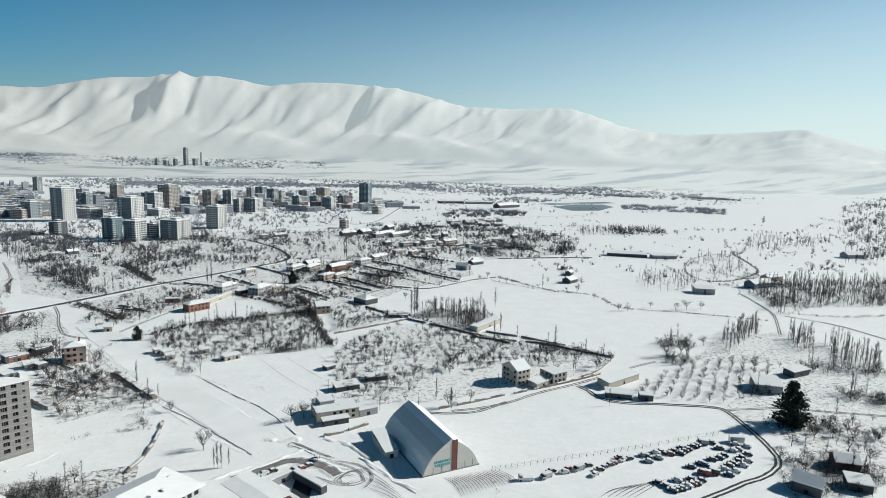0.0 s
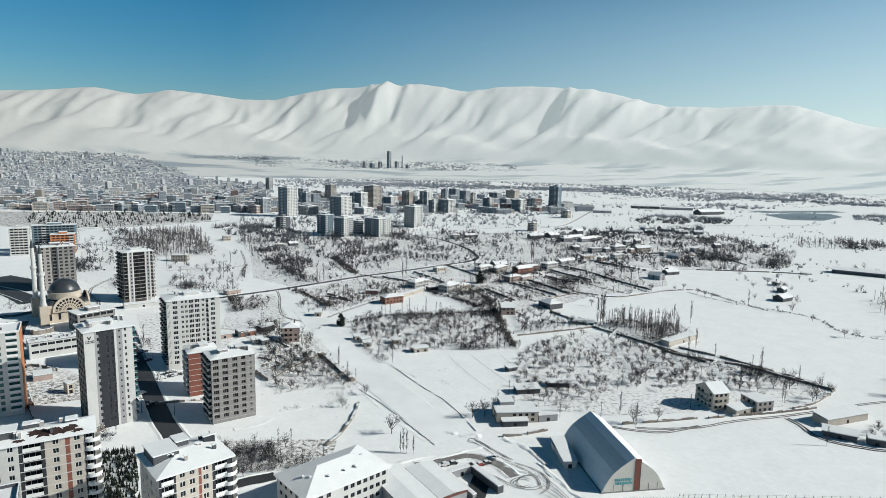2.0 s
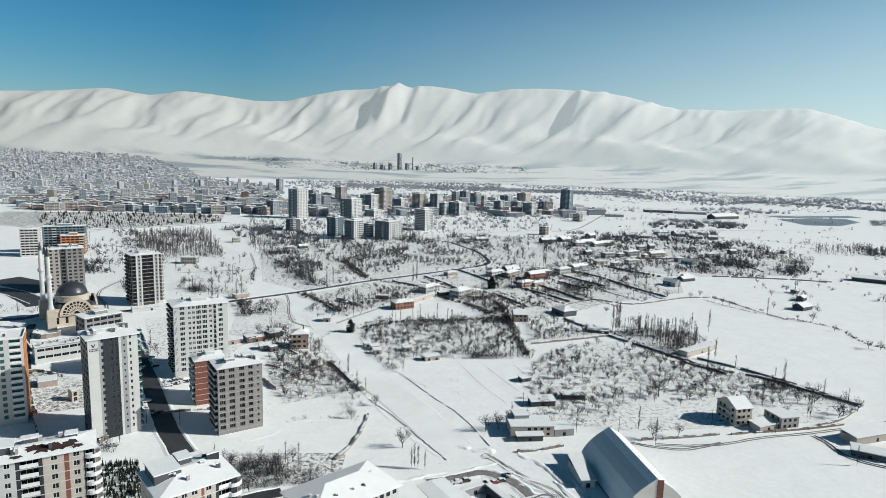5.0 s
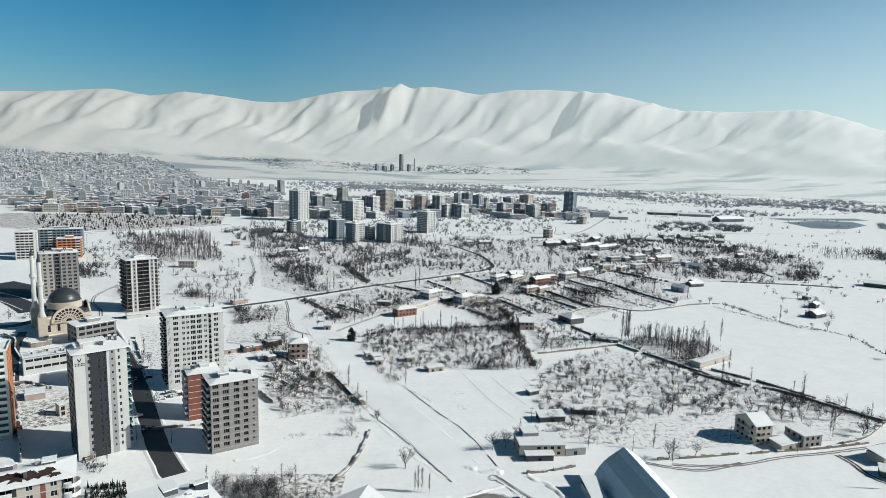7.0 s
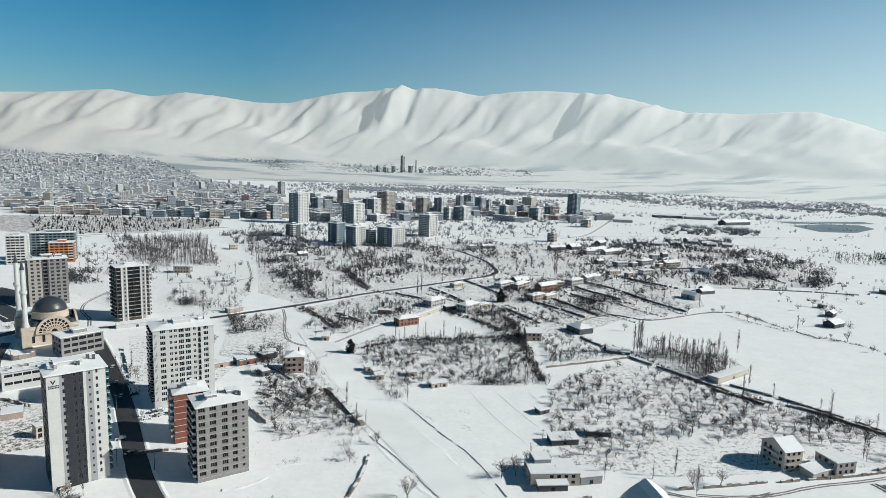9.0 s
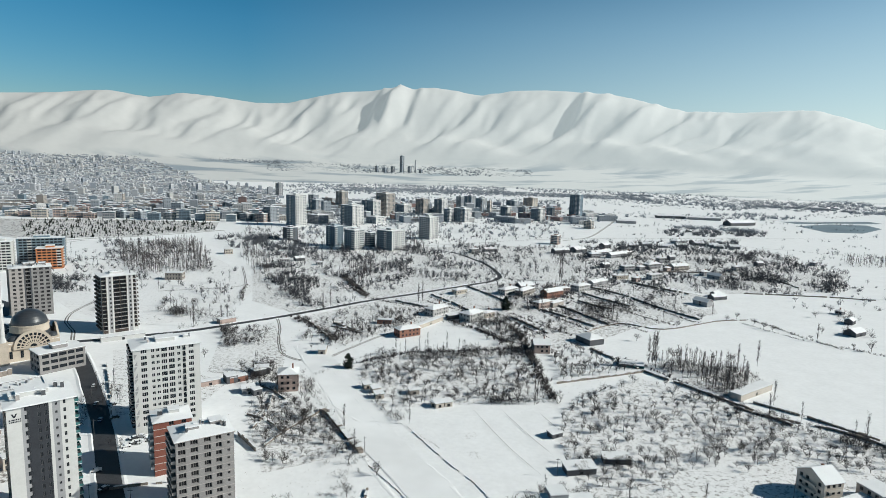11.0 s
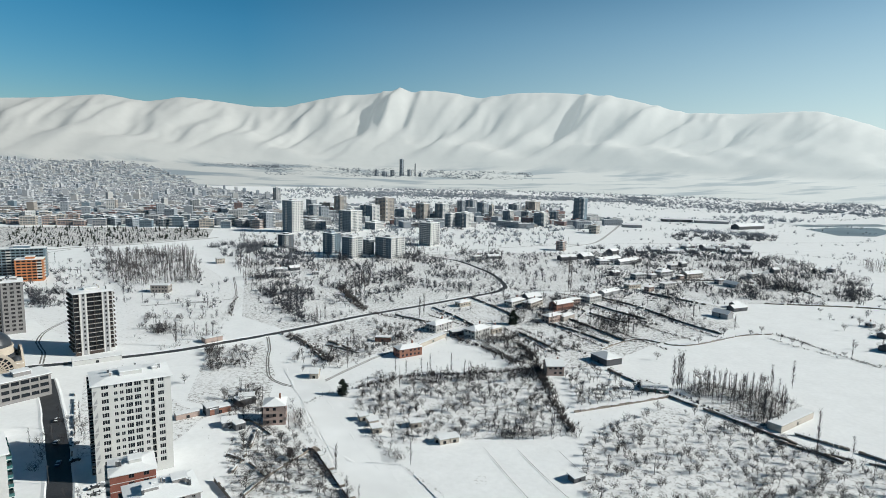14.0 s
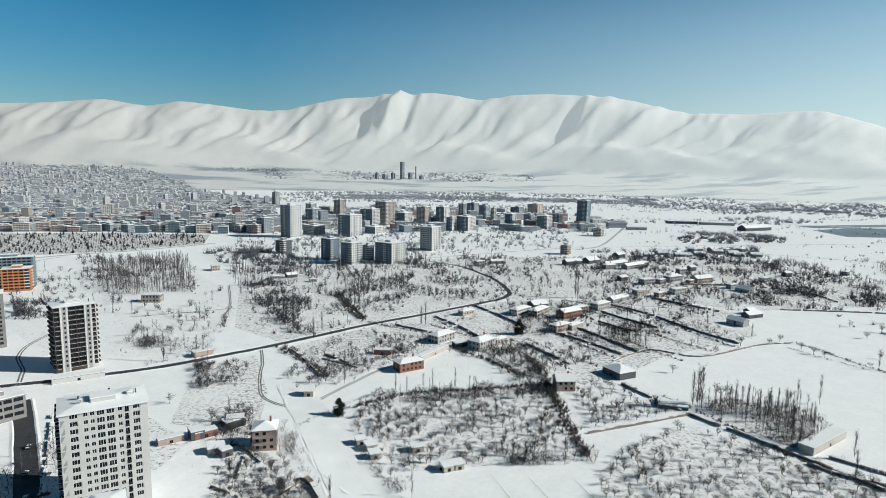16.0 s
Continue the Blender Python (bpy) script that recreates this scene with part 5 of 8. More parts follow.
def car_meshes(kind, paint):
    key = (kind, paint.name)
    if key in CAR_ME:
        return CAR_ME[key]
    prof = {"c": ([(-2.1, 0.3), (-2.15, 0.75), (-1.75, 0.92), (-1.1, 0.98), (-0.55, 1.42), (0.9, 1.45), (1.6, 1.0), (2.1, 0.9), (2.15, 0.35)], 0.85, (0.55, -0.5)),
            "v": ([(-2.6, 0.35), (-2.6, 1.0), (-2.1, 1.25), (-1.5, 2.0), (2.5, 2.05), (2.6, 1.9), (2.6, 0.35)], 0.95, (0.9, -0.9)),
            "t": ([(-2.8, 0.5), (-2.85, 1.6), (-2.6, 2.3), (-1.2, 2.35), (-1.1, 1.2), (2.9, 1.2), (2.9, 0.5)], 1.05, (0.9, -0.9))}[kind]
    pts, half, _ = prof
    b = Soup()
    n = len(pts)
    for sgn in (-1, 1):
        b.add([Vector((x, sgn * half * (0.84 if z > 1.2 and kind == "c" else 1), z)) for x, z in pts], [tuple(range(n)) if sgn < 0 else tuple(reversed(range(n)))])
    for i in range(n):
        (x0, z0), (x1, z1) = pts[i], pts[(i + 1) % n]
        h0, h1 = half * (0.84 if z0 > 1.2 and kind == "c" else 1), half * (0.84 if z1 > 1.2 and kind == "c" else 1)
        b.quad((x0, -h0, z0), (x0, h0, z0), (x1, h1, z1), (x1, -h1, z1))
    body = b.mesh("body", [paint])
    g = Soup()
    if kind == "c":
        g.box(-0.9, 1.15, -half * 0.9, half * 0.9, 1.0, 1.32)
    elif kind == "v":
        g.box(-2.0, -0.7, -half - 0.015, half + 0.015, 1.25, 1.75)
    else:
        g.box(-2.75, -1.6, -half - 0.015, half + 0.015, 1.5, 2.1)
    top = Soup()
    if kind == "c":
        top.box(-0.6, 0.95, -half * 0.8, half * 0.8, 1.44, 1.6)
        top.box(-2.0, -1.2, -half * 0.85, half * 0.85, 0.95, 1.08)
        top.box(1.5, 2.05, -half * 0.85, half * 0.85, 0.98, 1.1)
    elif kind == "v":
        top.box(-1.45, 2.5, -half * 0.92, half * 0.92, 2.04, 2.2)
    else:
        top.box(-1.0, 2.8, -half * 0.92, half * 0.92, 1.2, 1.45)
        top.box(-2.5, -1.25, -half * 0.9, half * 0.9, 2.34, 2.46)
    wl = Soup()
    for j in range(12):
        a0, a1 = 2 * math.pi * j / 12, 2 * math.pi * (j + 1) / 12
        p = lambda a, yy: Vector((0.34 * math.cos(a), yy, 0.34 * math.sin(a)))
        wl.quad(p(a0, -0.1), p(a1, -0.1), p(a1, 0.1), p(a0, 0.1))
        wl.add([Vector((0, -0.1, 0)), p(a1, -0.1), p(a0, -0.1)], [(0, 1, 2)])
        wl.add([Vector((0, 0.1, 0)), p(a0, 0.1), p(a1, 0.1)], [(0, 1, 2)])
    CAR_ME[key] = body, g.mesh("glass", [GLASS]), top.mesh("snow_cover", [SNOW_ROOF]), wl.mesh("wheel", [TYRE]), half, pts
    return CAR_ME[key]


def car(x, y, rot, kind="c"):
    i = int(abs(x * 7 + y * 3))
    paint = CAR_PAINT[(0, 1, 2, 0, 3, 1, 0, 4, 2, 0)[i % 10]]
    body, glass, top, wheel, half, pts = car_meshes(kind, paint)
    colour = paint.name.split("_")[-1]
    nm, lb = {"c": ("car", f"{colour} parked car half covered with snow"), "v": ("van", f"{colour} parked van with snow on its roof"), "t": ("truck", f"{colour} parked truck with snow on its bed")}[kind]
    root = empty(nm, pose(x, y, 0.03, 0, 0, rot), lb, nm, "parked vehicles")
    part("body", body, root)
    part("window_glass", glass, root)
    part("snow_cover", top, root, label="layer of snow")
    for wx in (pts[0][0] + 0.75, pts[-1][0] - 0.75):
        for wy in (-half + 0.06, half - 0.06):
            part("wheel", wheel, root, pose(wx, wy, 0.34))


def container(x, y, rot):
    s = Soup()
    s.box(-3, 3, -1.25, 1.25, 0.1, 2.7)
    for i in range(14):
        u = -2.9 + i * 0.42
        s.box(u, u + 0.2, -1.29, -1.253, 0.2, 2.6)
    root = tagged(new("site_cabin", s.mesh("site_cabin", [METAL])), "grey metal site cabin with snow on its roof", "cabin")
    root.matrix_basis = pose(x, y, 0, 0, 0, rot)
    t = Soup()
    t.box(-3.1, 3.1, -1.35, 1.35, 2.7, 3.0)
    part("snow_cover", t.mesh("snow_cover", [SNOW_ROOF]), root)


def yard_fence(pts):
    root = empty("yard_fence", pose(0, 0, 0), "thin wire fence on slanting posts round the car yard", "fence")
    post = Soup()
    post.box(-0.05, 0.05, -0.05, 0.05, -0.2, 2.0)
    pm = post.mesh("post", [FRAME_DARK])
    line = smooth_line(pts, 8)
    for p in line:
        part("post", pm, root, Matrix.Translation(p) @ Matrix.Rotation(radians(12), 4, "Y"))
    for z in (0.6, 1.2, 1.8):
        s = Soup()
        for a, b in zip(line, line[1:]):
            s.quad(a + Vector((0, 0, z)), b + Vector((0, 0, z)), b + Vector((0, 0, z + 0.03)), a + Vector((0, 0, z + 0.03)))
        part("wire", s.mesh("wire", [FRAME_DARK]), root)


def hall():
    """The arched sports hall: a pointed membrane vault on low walls, with gable, red stripe and sign."""
    W, L, h = 12.4, 42.0, 13.3
    root = empty("sports_hall", pose(98.3, 218.5, 0, 0, 0, 2), "arched white membrane sports hall with a maroon stripe on its gable", "hall")
    prof = []
    for i in range(15):
        a = math.pi * i / 14
        x = -W * math.cos(a)
        u = abs(x) / W
        z = h * (1 - 0.6 * u - 0.4 * u ** 5)
        prof.append((x, z))
    for a, b in ((0, 2), (2, 4), (4, 6), (6, 8), (8, 10), (10, 12), (12, 14)):
        s = Soup()
        for (x0, z0), (x1, z1) in zip(prof[a:b], prof[a + 1:b + 1]):
            for k in range(6):
                y0, y1 = -L / 2 + L * k / 6, -L / 2 + L * (k + 1) / 6
                s.quad((x0, y0, z0), (x1, y0, z1), (x1, y1, z1), (x0, y1, z0))
        part("membrane_strip", s.mesh("membrane", [MEMBRANE], False), root)
    sn = Soup()
    for (x0, z0), (x1, z1) in zip(prof[7:], prof[8:]):
        sn.quad((x0, -L / 2, z0 + 0.12), (x1, -L / 2, z1 + 0.12), (x1, L / 2, z1 + 0.12), (x0, L / 2, z0 + 0.12))
    part("snow_cover", sn.mesh("snow_cover", [SNOW_ROOF], True), root, label="snow lying on the sunny side")
    front = None
    for sy in (-1, 1):
        g = Soup()
        for i in range(14):
            (x0, z0), (x1, z1) = prof[i], prof[i + 1]
            g.quad((x0, sy * L / 2, 0), (x1, sy * L / 2, 0), (x1, sy * L / 2, z1), (x0, sy * L / 2, z0))
        side = part("gable", g.mesh("gable", [GABLE]), root)
        front = side if sy < 0 else front
    st = Soup()
    st.box(0.2, 2.4, -L / 2 - 0.12, -L / 2 - 0.01, 0, 12.7)
    part("stripe", st.mesh("stripe", [BROWN_WALL]), front, label="maroon vertical stripe")
    fr = Soup()
    for x in (0.1, 2.4):
        fr.box(x, x + 0.12, -L / 2 - 0.16, -L / 2 - 0.01, 0, 12.7)
    part("stripe_edge", fr.mesh("stripe_edge", [DARK_WALL]), front)
    sg = Soup()
    rng = random.Random(3)
    for row, z in enumerate((4.4, 3.0)):
        x = -7.6 if row == 0 else -7.2
        while x < -1.2:
            w = rng.uniform(0.4, 0.8)
            sg.box(x, x + w, -L / 2 - 0.1, -L / 2 - 0.02, z, z + 1.0)
            x += w + 0.22
    part("sign_bar", sg.mesh("sign", [TEAL]), front, label="teal sign lettering as bars")
    for x in (-8, -4.2, 6, 9.5):
        b = Soup()
        b.box(x, x + 0.12, -L / 2 - 0.1, -L / 2 - 0.02, 0, 3)
        part("gable_post", b.mesh("gable_post", [DARK_WALL]), front)
    bl = Soup()
    bl.box(-W - 0.25, W + 0.25, -L / 2 - 0.25, L / 2 + 0.25, -0.2, 0.35)
    part("plinth", bl.mesh("plinth", [CONCRETE]), root)


MEMBRANE = mat("membrane_sheet", (0.66, 0.71, 0.73), 0.55, var=0.22, scale=0.6, per_object=1.6)
GABLE = mat("gable_sheet", (0.60, 0.57, 0.52), 0.7, var=0.08, scale=1)
TEAL = mat("teal_sign", (0.10, 0.34, 0.36), 0.6, var=0.1)
LEAD = mat("lead_dome", (0.035, 0.04, 0.047), 0.35, var=0.25, scale=2, spec=0.5)
OCHRE = mat("ochre_stone", (0.47, 0.405, 0.335), 0.85, var=0.12, scale=2)


def minaret(parent, x, y, h):
    s = Soup()
    s.box(x - 2.6, x + 2.6, y - 2.6, y + 2.6, 0, h * 0.24)
    base = part("minaret_base", s.mesh("minaret_base", [OCHRE]), parent)
    m = Soup()
    m.cyl(x, y, h * 0.24, h * 0.30, 2.2, 1.5, 14)
    m.cyl(x, y, h * 0.30, h * 0.60, 1.5, 1.4, 14)
    m.cyl(x, y, h * 0.60, h * 0.62, 1.4, 2.1, 14)
    m.cyl(x, y, h * 0.62, h * 0.65, 2.1, 2.1, 14)
    m.cyl(x, y, h * 0.65, h * 0.88, 1.25, 1.2, 14)
    part("minaret_shaft", m.mesh("minaret_shaft", [WHITE_WALL]), base, label="white round minaret shaft with balcony")
    c = Soup()
    c.cyl(x, y, h * 0.88, h, 1.35, 0.05, 14)
    part("minaret_spire", c.mesh("minaret_spire", [LEAD]), base)


def mosque(x, y, rot):
    root = empty("mosque", pose(x, y, 0, 0, 0, rot), "ochre mosque with dark lead dome and two white minarets", "mosque")
    b = Soup()
    b.box(-13, 13, -13, 13, 0, 11)
    b.box(-13.4, 13.4, -13.4, 13.4, 10.2, 11.2)
    for sx in (-1, 1):
        for sy in (-1, 1):
            b.box(sx * 10 - 3.2, sx * 10 + 3.2, sy * 10 - 3.2, sy * 10 + 3.2, 11, 12.6)
    b.cyl(0, 0, 15.5, 19.0, 10.6, 10.2, 28)
    b.cyl(0, 0, 19.0, 20.0, 10.6, 10.6, 28)
    part("body", b.mesh("body", [OCHRE]), root)
    for turn in range(4):
        hd = Soup()
        half = [(9.6 * math.cos(t), 11.2 + 7.2 * math.sin(t)) for t in [math.pi / 2 * k / 6 for k in range(7)]]
        for (r0, z0), (r1, z1) in zip(half, half[1:]):
            for j in range(12):
                a0, a1 = math.pi * (1 + j / 12), math.pi * (1 + (j + 1) / 12)
                hd.quad(*[Vector((r * math.cos(a), r * math.sin(a) - 3.0, z)) for r, a, z in ((r0, a0, z0), (r0, a1, z0), (r1, a1, z1), (r1, a0, z1))])
        part("half_dome", hd.mesh("half_dome", [LEAD], True), root, Matrix.Rotation(radians(90 * turn), 4, "Z"), "dark lead-covered half dome")
    for sx in (-1, 1):
        for sy in (-1, 1):
            cd = Soup()
            for k in range(4):
                t0, t1 = math.pi / 2 * k / 4, math.pi / 2 * (k + 1) / 4
                cd.cyl(sx * 10, sy * 10, 12.6 + 2.6 * math.sin(t0), 12.6 + 2.6 * math.sin(t1), 3.1 * math.cos(t0), max(0.02, 3.1 * math.cos(t1)), 14, cap=False)
            part("corner_dome", cd.mesh("corner_dome", [LEAD], True), root)
    d = Soup()
    rings = [(9.8 * math.cos(t), 20 + 8.6 * math.sin(t)) for t in [math.pi / 2 * k / 8 for k in range(9)]]
    for (r0, z0), (r1, z1) in zip(rings, rings[1:]):
        d.cyl(0, 0, z0, z1, r0, max(r1, 0.02), 32, cap=False)
    d.cyl(0, 0, 28.5, 31, 0.25, 0.05, 8)
    part("dome", d.mesh("dome", [LEAD], True), root, label="dark lead-covered dome")
    for turn in (0, 90):
        a, bars = Soup(), []
        n = 18
        for i in range(n):
            t0, t1 = math.pi * i / n, math.pi * (i + 1) / n
            for r0, r1, yy in ((8.6, 10.2, -14.2), (4.2, 4.9, -14.0), (6.4, 6.9, -14.0)):
                p = lambda r, t, q: Vector((-r * math.cos(t), q, 8.2 + r * math.sin(t)))
                a.quad(p(r0, t0, yy), p(r0, t1, yy), p(r1, t1, yy), p(r1, t0, yy), 0)
                a.quad(p(r1, t0, yy), p(r1, t1, yy), p(r1, t1, yy + 1.2), p(r1, t0, yy + 1.2), 0)
                a.quad(p(r0, t0, yy + 1.2), p(r0, t1, yy + 1.2), p(r0, t1, yy), p(r0, t0, yy), 0)
        for i in range(11):
            t = math.pi * (i + 0.5) / 11
            m = Matrix.Translation((0, -13.8, 8.2)) @ Matrix.Rotation(t, 4, "Y")
            bar = Soup()
            bar.box(-8.7, -1.8, -0.15, 0.15, -0.32, 0.32, 0, m)
            bars.append(bar.mesh("window_bar", [OCHRE]))
        a.box(-10.2, 10.2, -14.2, -13, 7.4, 8.2, 0)
        arch = part("arch_window", a.mesh("arch_window", [OCHRE]), root, Matrix.Rotation(radians(turn), 4, "Z"), "great round-arched window with radial bars")
        g = Soup()
        for i in range(n):
            t0, t1 = math.pi * i / n, math.pi * (i + 1) / n
            g.add([Vector((0, -13.5, 8.2)), Vector((-9 * math.cos(t0), -13.5, 8.2 + 9 * math.sin(t0))), Vector((-9 * math.cos(t1), -13.5, 8.2 + 9 * math.sin(t1)))], [(0, 1, 2)])
        part("arch_glass", g.mesh("arch_glass", [GLASS]), arch)
        for bar in bars:
            part("window_bar", bar, arch)
        for x0 in (-11.5, -6, 6, 11.5):
            w = window_mesh(1.6, 4.5, GLASS, FRAME_DARK, 1, 1)
            part("window", w, root, Matrix.Rotation(radians(turn), 4, "Z") @ pose(x0, -13.06, 2.0))
    minaret(root, -15.5, -15.5, 57)
    minaret(root, -15.5, 15.5, 57)
    sn = Soup()
    sn.box(-13.3, 13.3, -13.3, 13.3, 11.2, 11.4)
    part("snow_cover", sn.mesh("snow_cover", [SNOW_ROOF]), root)


def depot(x, y, rot, w, l, h, label):
    root = empty("depot_shed", pose(x, y, 0, 0, 0, rot), label, "shed")
    b = Soup()
    for x0, x1, y0, y1 in ((-w / 2, w / 2, -l / 2, -l / 2 + 0.25), (-w / 2, w / 2, l / 2 - 0.25, l / 2), (-w / 2, -w / 2 + 0.25, -l / 2 + 0.25, l / 2 - 0.25), (w / 2 - 0.25, w / 2, -l / 2 + 0.25, l / 2 - 0.25)):
        b.box(x0, x1, y0, y1, 0, h)
    b.add([Vector((-w / 2, -l / 2, h)), Vector((w / 2, -l / 2, h)), Vector((0, -l / 2, h + 0.5))], [(0, 1, 2)])
    part("wall", b.mesh("wall", [GREY_WALL]), root)
    t = Soup()
    t.box(-w / 2 - 0.1, w / 2 + 0.1, -l / 2 - 0.12, -l / 2 - 0.01, h - 0.8, h)
    part("red_trim", t.mesh("red_trim", [ROOF_RED]), root, label="red painted eave trim")
    r = Soup()
    for k, z in ((1, 0.0), (0, 0.12)):
        for sx in (-1, 1):
            r.quad((sx * (w / 2 + 0.3), -l / 2 - 0.3, h + z), (0, -l / 2 - 0.3, h + 0.5 + z), (0, l / 2 + 0.3, h + 0.5 + z), (sx * (w / 2 + 0.3), l / 2 + 0.3, h + z), k)
    part("roof", r.mesh("roof", [SNOW_ROOF, ROOF_RED]), root, label="low gable roof under snow")


def utility_pole(x, y, h=8):
    s = Soup()
    s.cyl(x, y, -0.2, h, 0.14, 0.09, 8)
    s.box(x - 0.9, x + 0.9, y - 0.06, y + 0.06, h - 0.8, h - 0.65)
    tagged(new("utility_pole", s.mesh("utility_pole", [FRAME_DARK])), "dark wooden utility pole with crossarm", "pole", "utility poles")


# roads and tracks
road([(-219, 475), (-201, 481), (-185, 486), (-158, 497), (-130, 510), (-100, 531), (-80, 545), (-48, 571), (-7, 605), (41, 638), (98, 680), (122, 699), (136, 723)], 5.5, ASPHALT, 'wet asphalt country road between snowy verges')
road([(136, 723), (138, 752), (135, 801), (125, 842), (110, 888), (91, 915), (70, 934)], 5, ASPHALT, 'wet asphalt road bending through the orchards')
road([(135, 718), (166, 706), (210, 697), (244, 669), (272, 656)], 3.2, TRACK, 'dark farm lane along garden walls')
road([(-78, 250), (-92, 274), (-109, 309), (-132, 356), (-161, 409), (-188, 455)], 8.5, ASPHALT, 'wide dark asphalt street between the towers')
road([(-202, 477), (-215, 506), (-231, 530), (-240, 558), (-240, 593)], 3.2, TRACK, 'curving dark track through the snow')
road([(-476, 935), (-414, 990), (-342, 1037), (-260, 1117)], 9, SLUSH, 'grey ploughed boulevard in front of the city')
road([(-430, 834), (-428, 880), (-433, 931), (-418, 970)], 3.2, TRACK, 'dark ramp joining the boulevard')
road([(-80, 545), (-73, 515), (-69, 485), (-63, 457), (-54, 444), (-41, 436)], 2.6, TRACK, 'narrow track trodden through snow')
road([(-203, 638), (-175, 647), (-141, 660), (-132, 670), (-138, 703), (-156, 772)], 2.6, TRACK, 'narrow track trodden through snow')
road([(124, 249), (139, 247), (156, 248), (176, 253), (200, 256), (222, 260), (249, 266), (275, 270)], 2.6, TRACK, 'farm track with two dark ruts')
road([(113, 251), (124, 246), (136, 244), (155, 249)], 2.6, TRACK, 'farm track with two dark ruts')
road([(203, 254), (204, 246), (203, 236), (210, 226), (230, 216), (249, 205), (252, 198), (248, 187), (242, 173), (235, 160), (228, 152), (215, 147), (200, 146), (180, 144), (165, 142)], 3.5, ASPHALT, 'wet farm road round the car yard')
road([(254, 199), (288, 189), (295, 182), (323, 164), (351, 145)], 2.6, TRACK, 'narrow lane along the orchard')
road([(504, 396), (480, 356), (461, 329), (433, 304), (409, 284)], 2.8, TRACK, 'winding farm track')
road([(464, 320), (477, 286), (473, 248), (465, 218)], 2.6, TRACK, 'field track along a ditch')
road([(524, 447), (529, 478), (564, 522), (623, 568), (690, 593), (719, 580)], 3.2, TRACK, 'winding farm track')
road([(-63, 201), (-52, 212), (-34, 219)], 6, ASPHALT, 'service road behind the flats')
road([(20, 223), (32, 226), (41, 229), (48, 226), (54, 219), (57, 211)], 3.7, TRACK, 'slushy turning place beside the depot')
road([(-34, 441), (-20, 462), (-1, 489), (13, 504), (31, 520), (56, 553), (74, 533), (94, 480), (116, 471)], 2.8, TRACK, 'muddy lane between garden walls')
road([(310, 1051), (370, 1100), (447, 1234), (553, 1436)], 5, SLUSH, 'grey road to the far estate')
road([(24, 939), (152, 1005), (302, 1071), (511, 1104), (938, 1148)], 2.8, TRACK, 'distant country road')
road([(640, 1666), (778, 1628), (961, 1549), (1213, 1455)], 6, SLUSH, 'distant railway bank in snow')
road([(584, 1024), (736, 923)], 3, TRACK, 'distant farm track')

# walls, hedges and banks
stone_wall([(104.3, 395.4), (133.9, 403.9), (166.0, 413.9)], 1.2, 0.6)
hedge([(148.3, 461.2), (158.9, 438.1), (166.8, 415.4)], 1.6, 1.4)
hedge([(166.8, 415.4), (183.2, 385.8), (197.3, 358.2), (208.7, 334.7)], 1.8, 1.5)
stone_wall([(148.0, 460.3), (166.4, 414.7), (182.8, 385.2), (196.9, 357.8), (208.3, 334.3)], 1.3, 0.9)
stone_wall([(191.9, 358.5), (203.1, 344.0), (226.5, 328.0), (242.0, 304.6), (254.4, 286.0)], 1.3, 0.9)
stone_wall([(206.2, 363.6), (224.8, 340.8), (240.1, 316.1), (254.1, 285.0)], 1.3, 0.9)
hedge([(164.6, 440.1), (177.9, 406.6), (192.5, 359.6)], 2.0, 1.6)
hedge([(192.5, 359.6), (203.6, 345.0), (227.1, 329.0), (242.6, 305.4), (255.1, 286.8)], 1.8, 1.5)
hedge([(101.9, 463.8), (99.9, 433.4), (97.5, 401.0), (95.7, 373.7)], 3.8, 3.2)
hedge([(12.0, 451.0), (38.1, 456.4), (64.6, 456.7), (100.2, 463.9)], 2.6, 1.8)
hedge([(-12.4, 434.7), (11.9, 449.3)], 2.5, 2.5)
hedge([(220.3, 657.8), (238.8, 619.8), (256.9, 589.8)], 2.0, 1.4)
hedge([(195.1, 626.3), (212.7, 595.1), (230.1, 570.2)], 2.0, 1.4)
hedge([(180.6, 607.3), (193.1, 582.6), (205.9, 563.2)], 2.0, 1.4)
hedge([(161.5, 586.5), (177.6, 549.1), (192.7, 519.2)], 2.0, 1.4)
hedge([(140.4, 570.7), (152.5, 536.6), (163.9, 509.2)], 2.0, 1.4)
hedge([(101.5, 556.9), (114.0, 518.6), (125.3, 488.0)], 2.0, 1.4)
hedge([(248.5, 583.0), (256.3, 551.6), (264.9, 526.5)], 2.0, 1.4)
hedge([(-11.9, 618.1), (14.5, 595.7), (39.2, 578.1)], 2.0, 1.4)
hedge([(47.3, 621.6), (63.5, 590.4), (78.4, 565.5)], 2.0, 1.4)
hedge([(278.1, 692.8), (287.8, 665.1), (299.1, 644.1)], 2.0, 1.4)
hedge([(184.1, 690.0), (201.8, 671.2), (220.3, 657.8)], 2.0, 1.4)
hedge([(-65.1, 546.0), (-45.6, 513.8), (-28.4, 482.7)], 3.0, 3.5)
hedge([(-37.1, 718.6), (-23.4, 665.1), (-11.1, 621.8)], 4.0, 4.0)
hedge([(179.2, 423.0), (202.8, 432.1), (209.8, 419.6), (228.3, 420.0), (230.7, 402.6)], 1.5, 1.2)
hedge([(302.8, 530.4), (312.3, 501.9), (323.4, 477.6)], 1.2, 1.2)
stone_wall([(377.3, 643.9), (437.3, 633.1), (469.5, 625.5), (501.5, 615.9)], 1.2, 1.0)
stone_wall([(159.6, 503.4), (196.3, 527.0), (225.4, 509.9), (283.0, 534.1), (313.2, 538.6)], 0.9, 0.9)
